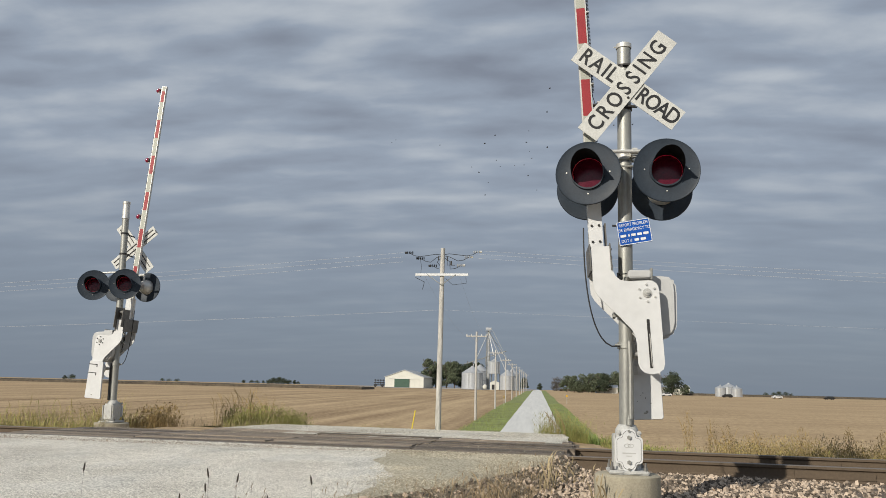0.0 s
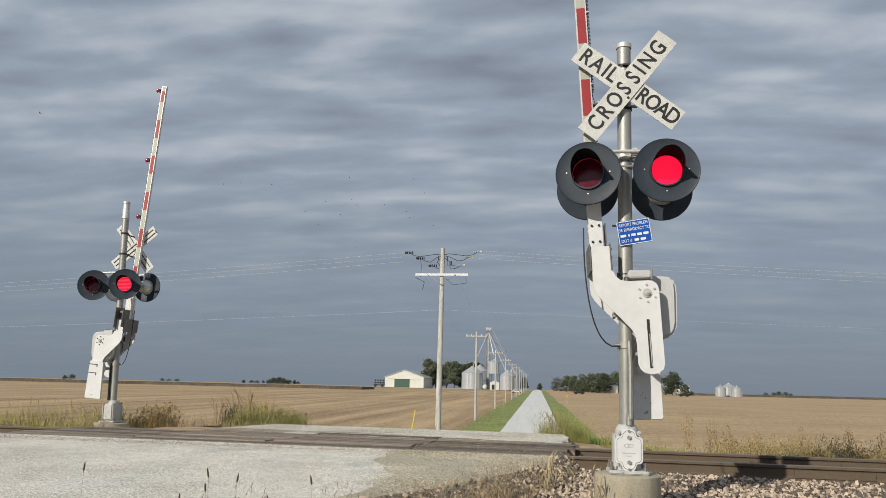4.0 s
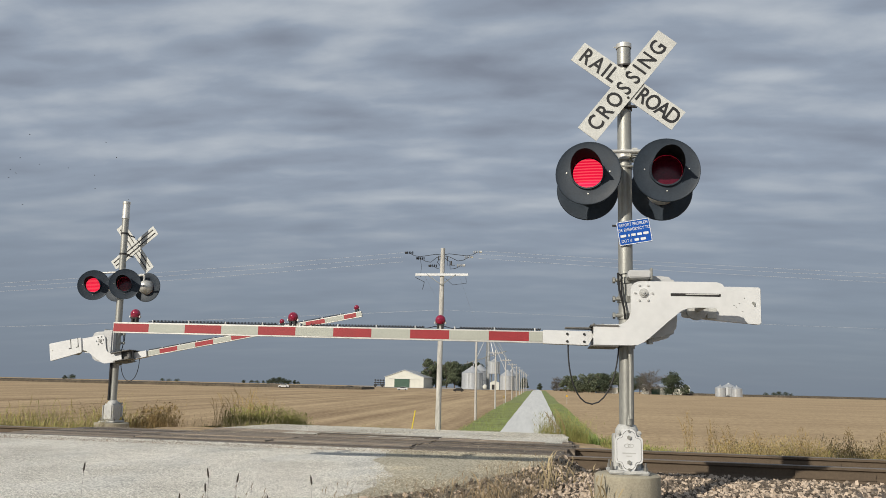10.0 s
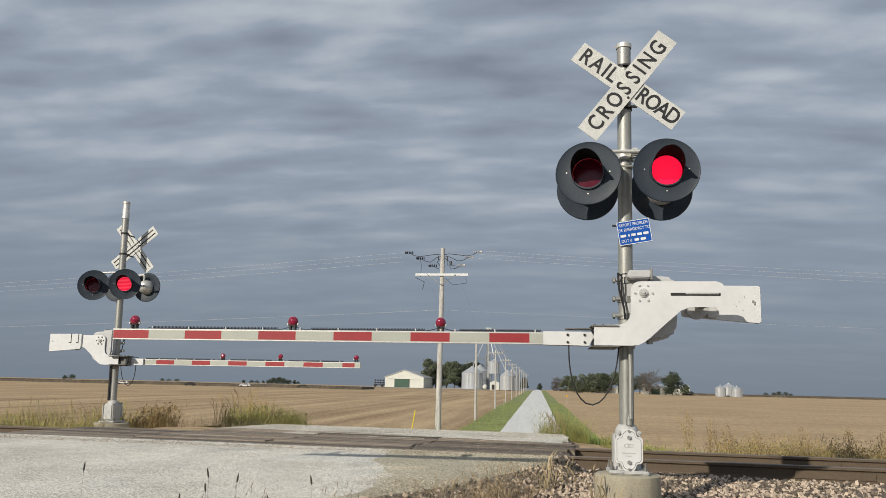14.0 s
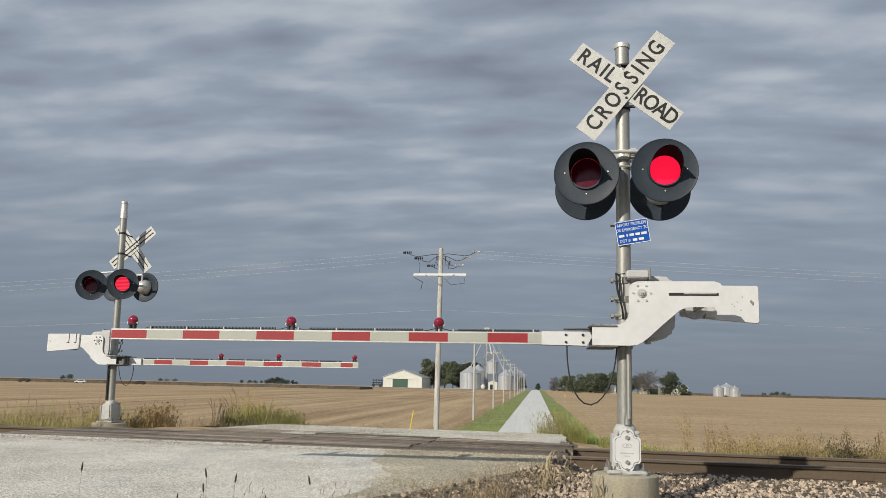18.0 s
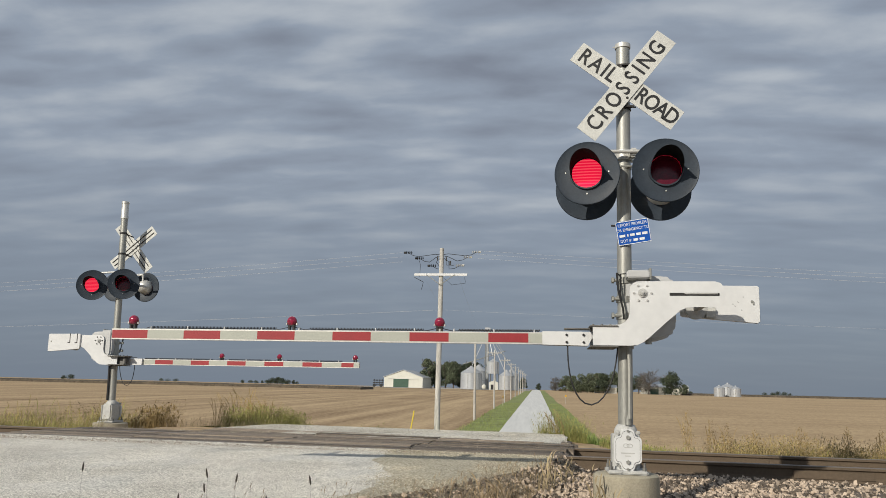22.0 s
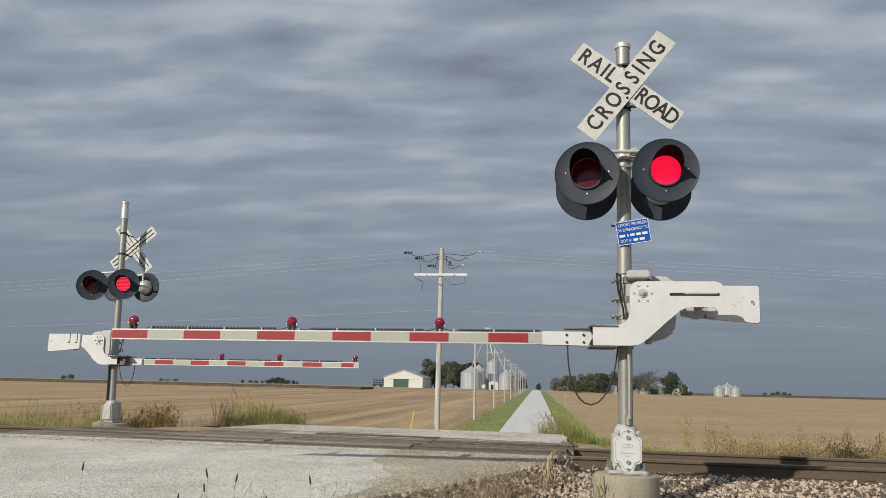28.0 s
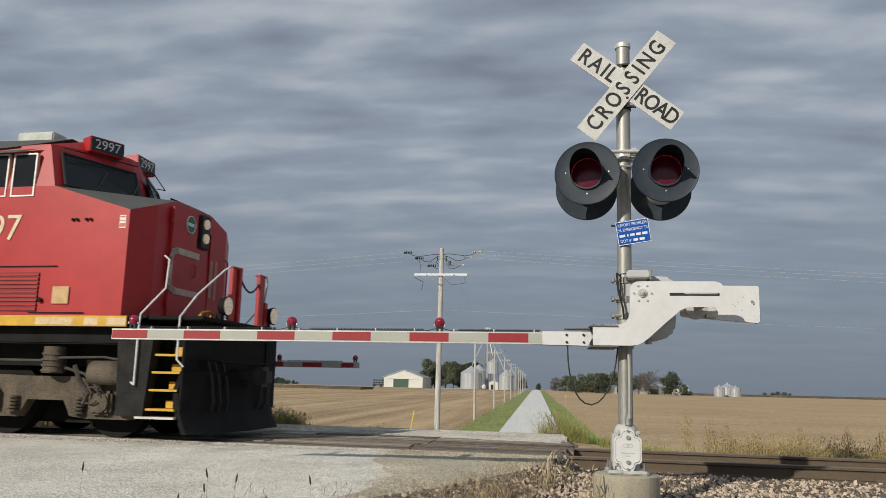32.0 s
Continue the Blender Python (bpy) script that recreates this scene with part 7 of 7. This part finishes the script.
    # dry grass on the near road slope and around the mast
    def slope():
        y = rng.uniform(5.4, 10.2)
        return road_edge(y) + 0.05 + rng.uniform(-0.15, 0.55), y
    v, f = [], []
    blades(rng, 1500, slope, 0.24, 0.005, 1.1, v, f, 0.06)
    for x, y in ((-0.55, 7.6), (-0.2, 8.2), (-0.8, 7.2), (-0.35, 7.4), (-0.45, 7.9)):
        blades(rng, 70, clump(rng, x, y, 0.28), 0.46, 0.006, 0.9, v, f, 0.2)
        plumes(rng, 5, clump(rng, x, y, 0.25), 0.5, v, f, 0.5, 0.005)
    patch("grass", "withered tan grass on the road slope", "grass", M_STEMS, v, f)
    v, f = [], []
    blades(rng, 3200, slope, 0.17, 0.006, 1.3, v, f, 0.0)
    blades(rng, 260, lambda: (rng.uniform(-2.6, -0.4), rng.uniform(5.4, 7.0)), 0.26, 0.003, 0.8, v, f, 0.15)
    patch("weeds", "dark dead weeds on the road slope", "weeds", M_DEADWEED, v, f)
    v, f = [], []
    for x, y, h in ((0.55, 7.3, 0.55), (0.62, 7.25, 0.42), (0.50, 7.4, 0.62), (0.98, 7.2, 0.3), (1.12, 7.25, 0.26), (0.18, 9.0, 0.42), (0.05, 8.8, 0.5), (0.30, 9.3, 0.4), (0.45, 9.4, 0.36), (0.12, 8.9, 0.6)):
        blades(rng, 8, clump(rng, x, y, 0.09), h, 0.006, 0.35, v, f, 0.6)
        plumes(rng, 3, clump(rng, x, y, 0.08), h * 1.05, v, f, 0.3, 0.007)
    patch("grass", "thin dry stalks round the concrete foundation", "grass", M_STRAW, v, f)
    # seed heads close to the camera
    for x, z1, lean in STALKS:
        x += 0.011
        y = 2.1
        bm = bmesh.new()
        foot = ground_z(x, y) - 0.1
        tube(bm, [(x + lean * 6, y, foot), (x + lean * 2.5, y, (foot + z1) / 2), (x + lean, y, z1 - 0.024)], 0.0003, 4)
        a, b, c, d = [Vector((x + lean * k, y, z1 - 0.026 * k)) for k in (0.0, 0.25, 0.75, 1.0)]
        cyl(bm, a, b, 0.0006, 0.0022, 7)
        cyl(bm, b, c, 0.0022, 0.0026, 7)
        cyl(bm, c, d, 0.0026, 0.0006, 7)
        ob = part("grass_stalk", bm, M_STALK)
        tagged(ob, "thin dark seed-headed grass stalk near the roadside", "grass stalk", "roadside grass stalks")
    # stubble and clods on the nearer part of the fields
    v, f = [], []

    def stubble():
        y = 21 + 48 * rng.random() ** 1.5
        x = lane_x(y) + rng.choice((-1, 1)) * (7.0 + (0.62 * y) * rng.random())
        return x, y, 0.6 + 0.8 * noise.noise(Vector((x * 0.5, y * 0.15, 1.0)))
    blades(rng, 16000, stubble, 0.19, 0.022, 1.2, v, f, 0.0)
    patch("stubble", "cut straw stubble standing in the field", "stubble", M_STUBBLE, v, f)
    # lush growth on the verge where it falls away from the crossing
    v, f = [], []

    def lush():
        y = 15.3 + 20 * rng.random() ** 1.3
        x = lane_x(y) + 3.9 - 0.9 * smooth01(17, 40, y) + 2.7 * rng.random()
        return x, y, 0.8 + 0.5 * noise.noise(Vector((x, y * 0.5, 7.0)))
    blades(rng, 6500, lush, 0.27, 0.014, 0.6, v, f, 0.05)
    patch("grass", "lush green grass on the verge by the rails", "grass", M_LUSH, v, f)
    # verge blades near the road's head
    v, f = [], []
    def verge():
        y = 42 + 120 * rng.random() ** 1.6
        return lane_x(y) + rng.choice((rng.uniform(2.5, 5.2), -rng.uniform(2.5, 6.1))), y
    blades(rng, 9000, verge, 0.30, 0.035, 0.6, v, f, 0.0)
    patch("grass", "green grass tufts on the mown verge", "grass", M_VERGE, v, f)


build_weeds()


def pebble_field(name, spots, size, material, label, seed):
    """Loose small stones lying on a surface, joined into one mass."""
    rng = np.random.default_rng(seed)
    base = np.array([(0.9, 0, 0), (-0.9, 0.1, 0), (0, 0.9, 0.05), (0.1, -0.9, 0), (0.05, 0, 0.6), (0, 0, -0.6)])
    tri = np.array([(0, 2, 4), (2, 1, 4), (1, 3, 4), (3, 0, 4), (2, 0, 5), (1, 2, 5), (3, 1, 5), (0, 3, 5)])
    n = len(spots)
    r = size * rng.uniform(0.5, 1.25, n)
    v = base[None] * rng.uniform(0.6, 1.25, (n, 6, 3))
    a, b = rng.uniform(0, 6.3, n), rng.uniform(-0.7, 0.7, n)
    ca, sa, cb, sb = np.cos(a)[:, None], np.sin(a)[:, None], np.cos(b)[:, None], np.sin(b)[:, None]
    x, y, z = v[..., 0], v[..., 1], v[..., 2]
    y, z = y * cb - z * sb, y * sb + z * cb
    x, y = x * ca - y * sa, x * sa + y * ca
    v = np.stack((x, y, z), -1) * r[:, None, None] + np.array(spots)[:, None]
    f = (tri[None] + 6 * np.arange(n)[:, None, None]).reshape(-1, 3)
    ob = new(name, from_lists(name, v.reshape(-1, 3).tolist(), f.tolist(), material))
    tagged(ob, label, "gravel", kind="stuff")


def build_gravel():
    rng = random.Random(41)
    white, tan = [], []
    while len(white) < 95000:
        y = 5.2 + 5.9 * rng.random()
        x = rng.uniform(-10.5, -1.2)
        if x < -0.74 * y - 0.8 or x > road_edge(y) - 0.1:
            continue
        lim = 12.237 - 0.0926 * (x + 8.681) - 1.02
        if y > lim:
            continue
        if x > -2.0 + 0.16 * (10.75 - y) + rng.gauss(0, 0.12):
            continue
        white.append((x, y, ground_z(x, y) + 0.002))
    while len(tan) < 15000:
        y = 5.6 + 5.3 * rng.random()
        x = rng.uniform(-2.2, 0.7)
        lim = 12.237 - 0.0926 * (x + 8.681) - 1.02
        if y > lim or x > road_edge(y) + 0.45 or x < -2.0 + 0.16 * (10.75 - y) + rng.gauss(0, 0.12):
            continue
        tan.append((x, y, ground_z(x, y) + 0.004))
    beyond, bank, deck = [], [], []
    while len(beyond) < 20000:
        y = rng.uniform(13.3, 17.0)
        x = lane_x(y) + rng.uniform(-3.6 + 1.4 * (1 - smooth01(13, 17.5, y)), 3.9)
        c = (Vector((x, y)) - TRACK_AT).dot(TRACK_N)
        if c > 1.6:
            beyond.append((x, y, apron_z(x, y) + 0.009))
    while len(bank) < 11000:
        y = rng.uniform(5.4, 10.4)
        x = road_edge(y) + rng.uniform(0.05, 0.75)
        bank.append((x, y, ground_z(x, y) + 0.012))
    while len(deck) < 900:
        s, c = rng.uniform(0.6, 9.1), rng.choice((rng.uniform(-0.68, 0.68), rng.uniform(0.85, 1.8), rng.uniform(1.4, 1.8)))
        deck.append(on_track(s, c, 0.004))
    pebble_field("gravel", beyond, 0.013, M_MIDPEBBLE, "crushed pale stones beyond the rails", 9)
    pebble_field("gravel", bank, 0.014, M_BANKSTONE, "dark dirty stones on the road slope", 10)
    pebble_field("gravel", deck, 0.008, M_TANPEBBLE, "stray small stones lying on the timber deck", 12)
    pebble_field("gravel", white, 0.0078, M_PEBBLE, "loose white crushed stones on the road", 7)
    pebble_field("gravel", tan, 0.0095, M_TANPEBBLE, "fine tan stones on the road shoulder", 8)


build_gravel()

# ---------------------------------------------------------------- gate cables, cars and birds
CABLE_N, CABLE_R = 20, 0.0068
NEAR_SLACK, FAR_SLACK = 1.28, 0.98


def build_cable(signal, length):
    links = []
    for i in range(CABLE_N):
        bm = bmesh.new()
        L = length / CABLE_N
        tube(bm, [(-0.006, 0, 0), (L * 0.5, 0, 0), (L + 0.006, 0, 0)], CABLE_R, 8)
        links.append(part("cable_link", bm, M_RUBBER, signal, "black hanging gate cable"))
    return links


def hang(a, b, length, bow):
    """Link poses of a slack cable from a to b."""
    a, b = Vector(a), Vector(b)

    def curve(s):
        c, d = a + Vector((0, 0, -s)), b + Vector((-0.05 - 0.15 * bow, 0, -s * (1 - 0.92 * bow)))
        pts = [a * (1 - t) ** 3 + c * 3 * t * (1 - t) ** 2 + d * 3 * t * t * (1 - t) + b * t ** 3 for t in [i / 120 for i in range(121)]]
        acc = [0.0]
        for p, q in zip(pts, pts[1:]):
            acc.append(acc[-1] + (q - p).length)
        return pts, acc
    lo, hi = 0.0, 3.0
    for _ in range(30):
        mid = (lo + hi) / 2
        if curve(mid)[1][-1] < length:
            lo = mid
        else:
            hi = mid
    pts, acc = curve(lo)
    out, k = [], 0
    marks = []
    for i in range(CABLE_N + 1):
        d = acc[-1] * i / CABLE_N
        while k < 119 and acc[k + 1] < d:
            k += 1
        f = (d - acc[k]) / max(1e-6, acc[k + 1] - acc[k])
        marks.append(pts[k].lerp(pts[k + 1], min(1, f)))
    for p, q in zip(marks, marks[1:]):
        d = q - p
        out.append(Matrix.Translation(p) @ pose(0, 0, 0, 0, -math.degrees(math.atan2(d.z, d.x)), 0))
    return out


NEAR_CABLE = build_cable(NEAR_SIGNAL, NEAR_SLACK)
FAR_CABLE = build_cable(FAR_SIGNAL, FAR_SLACK)


def build_car(colour, label):
    c = thing("car", label, "car", "cars on the far highway", Matrix.Translation((300, 520, 0.4)))
    bm = bmesh.new()
    prism(bm, [(-2.2, 0.35), (2.2, 0.35), (2.3, 0.8), (1.6, 0.95), (0.9, 1.45), (-1.3, 1.5), (-2.0, 1.0), (-2.3, 0.85)], -0.85, 0.85)
    bmesh.ops.bevel(bm, geom=bm.edges[:], offset=0.06, segments=2, affect="EDGES", clamp_overlap=True)
    part("car_body", bm, colour, c)
    for s in (-1, 1):
        bm = bmesh.new()
        prism(bm, [(1.35, 1.0), (0.85, 1.38), (-1.2, 1.42), (-1.7, 1.0)], s * 0.86, s * 0.868)
        part("side_windows", bm, M_GLASS, c, smooth=False)
        for x in (-1.4, 1.4):
            bm = bmesh.new()
            cyl(bm, (x, s * 0.88, 0.33), (x, s * 0.66, 0.33), 0.33, n=18)
            part("wheel", bm, M_RUBBER, c)
    return c


CAR_WHITE = mat("white_car_paint", (0.75, 0.75, 0.75), 0.3, coat=0.4)
CARS = [(build_car(CAR_WHITE, "white saloon car on the far highway"), 56.0), (build_car(CAR_WHITE, "white pickup-sized car on the far highway"), 105.3),
        (build_car(M_DARK, "dark saloon car on the far highway"), 129.0), (build_car(M_DARK, "black saloon car passing the lone grain bins"), 83.0)]


def build_bird(rng):
    b = thing("bird", "small dark bird flying in a loose flock", "bird", "flock of birds")
    bm = bmesh.new()
    bmesh.ops.create_uvsphere(bm, u_segments=8, v_segments=6, radius=0.032, matrix=Matrix.Diagonal((2.2, 0.8, 0.8, 1)))
    part("body", bm, M_INK, b)
    for s in (-1, 1):
        bm = bmesh.new()
        hull(bm, [(0.03, 0, 0.0), (-0.04, 0, 0.0), (-0.03, s * 0.12, 0.035), (0.0, s * 0.11, 0.04), (0.02, s * 0.07, 0.026), (0.0, s * 0.03, 0.012)])
        part("wing", bm, M_INK, b, smooth=False)
    return b


BIRD_RNG = random.Random(31)
BIRDS = [build_bird(BIRD_RNG) for _ in range(34)]

# ---------------------------------------------------------------- what moves
NEAR_SWING = [(0, 86.3), (4.2, 86.3), (4.6, 84.2), (5.0, 79.5), (5.5, 71.5), (6.0, 64.2), (6.5, 57.2), (7.0, 50.4), (7.5, 43.2), (8.0, 37.0), (8.5, 29.6), (9.0, 19.6), (9.5, 10.7), (9.8, 4.2), (10.0, 0.7),
              (10.2, 1.5), (10.5, 1.0), (10.8, 0.3), (11.0, -0.15), (11.3, 0.0), (32.0, 0)]
FAR_SWING = [(0, 84.1), (4.2, 84.1), (4.6, 81.1), (5.0, 75), (5.5, 67.5), (6.0, 60.8), (6.5, 54.2), (7.0, 47.7), (7.5, 40.8), (8.0, 34.0), (8.5, 27.8), (9.0, 21.2), (9.5, 14.8), (10.0, 9.8), (10.5, 6.2),
             (11.0, 2.6), (11.5, 1.4), (12.0, 0.6), (12.6, 0), (32.0, 0)]
FLASH = 32.40


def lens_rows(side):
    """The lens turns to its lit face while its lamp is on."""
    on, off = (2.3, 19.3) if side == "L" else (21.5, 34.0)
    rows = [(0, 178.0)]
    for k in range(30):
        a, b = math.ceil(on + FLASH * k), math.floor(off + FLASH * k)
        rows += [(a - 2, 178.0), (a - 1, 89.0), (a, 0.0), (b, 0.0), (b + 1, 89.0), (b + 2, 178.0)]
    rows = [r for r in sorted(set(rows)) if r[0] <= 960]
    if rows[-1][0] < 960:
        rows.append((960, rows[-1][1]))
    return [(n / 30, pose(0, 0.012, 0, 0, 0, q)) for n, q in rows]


def motions():
    # each arm turns about its shaft, a finger's width off the boss on its plate
    for arm, swing, rest, px, off in ((NEAR_ARM, NEAR_SWING, -0.8, PIVOT[0], 0.016), (FAR_ARM, FAR_SWING, -1.4, FAR_PIVOT, 0.0)):
        walk(arm, [(t, pose(px + off, 0, PIVOT[1] - off, 0, a + rest * max(0, 1 - a / 40), 0) @ pose(-off, 0, off)) for t, a in swing])
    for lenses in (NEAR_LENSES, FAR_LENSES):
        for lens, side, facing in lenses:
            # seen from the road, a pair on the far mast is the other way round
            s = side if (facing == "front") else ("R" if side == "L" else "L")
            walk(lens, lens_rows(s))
    for links, swing, b, n, px in ((NEAR_CABLE, NEAR_SWING, (-0.075, -0.07, 1.17), NEAR_SLACK, PIVOT[0]), (FAR_CABLE, FAR_SWING, (-0.075, -0.07, 1.17), FAR_SLACK, FAR_PIVOT)):
        rows = []
        for t, a in swing:
            q = radians(a - 0.8)
            x, z = -0.69, -0.492
            rows.append((t, hang((px + x * math.cos(q) + z * math.sin(q), -0.045, PIVOT[1] - x * math.sin(q) + z * math.cos(q)), b, n, max(0.0, math.sin(q)))))
        for i, link in enumerate(links):
            walk(link, [(t, m[i]) for t, m in rows])
    # cars keep one pace along the straight highway beyond the farm
    for car, at in CARS:
        rows = []
        for t in (0, 8, 16, 24, 32.0):
            x = at - 16.3 * t
            y = 372 - (105.3 - x) * 0.1985
            rows.append((t, pose(x, y, -3.12 + 0.0068 * y, 0, 0, 191.2)))
        walk(car, rows)
    # two flocks wheel across and leave; bearing and height in degrees, metres off
    flocks = (((0, 0.3, 18.1, 58), (1.5, -17, 17.4, 56), (3, -33.5, 16.2, 54), (6, -64, 14, 60), (9, -80, 12, 90), (32, -85, 6, 700)),
              ((0, -1.0, 16.0, 92), (2, -19, 13.0, 90), (3, -16.3, 12.0, 92), (5, -12.5, 12.8, 95), (7, -15.6, 13.2, 92), (9, -27, 13.5, 90), (11, -45, 12, 95), (16, -75, 10, 160), (32, -84, 5, 700)))
    rng = random.Random(77)
    for i, bird in enumerate(BIRDS):
        far = i >= 15
        da, de, dd = rng.gauss(0, 5.0 if far else 4.0), rng.gauss(0, 1.5 if far else 1.7), rng.uniform(-6, 6)
        rows = []
        for t, az, el, d in flocks[1 if far else 0]:
            a, e = radians(az + da + rng.uniform(-0.8, 0.8)), radians(max(2.0, el + de + rng.uniform(-0.3, 0.3)))
            p = Vector((math.sin(a) * math.cos(e), math.cos(a) * math.cos(e), math.sin(e))) * (d + dd) + Vector(EYE)
            rows.append((t, pose(*p, rng.uniform(-20, 20), rng.uniform(-8, 8), 180 + rng.uniform(-12, 12))))
        walk(bird, rows)
    speed, s_end = 13.45, 4.17
    walk(LOCO, [(0, track_pose(s_end - speed * 32.0, 0, 0)), (16, track_pose(s_end - speed * 16.0, 0, 0)), (32.0, track_pose(s_end, 0, 0))])
    for ax in AXLES:
        x = ax.matrix_basis.translation.x
        walk(ax, [(i / 30, pose(x, 0, 0.53, 0, math.degrees(speed * i / 30 / 0.53) % 360, 0)) for i in range(961)])


motions()
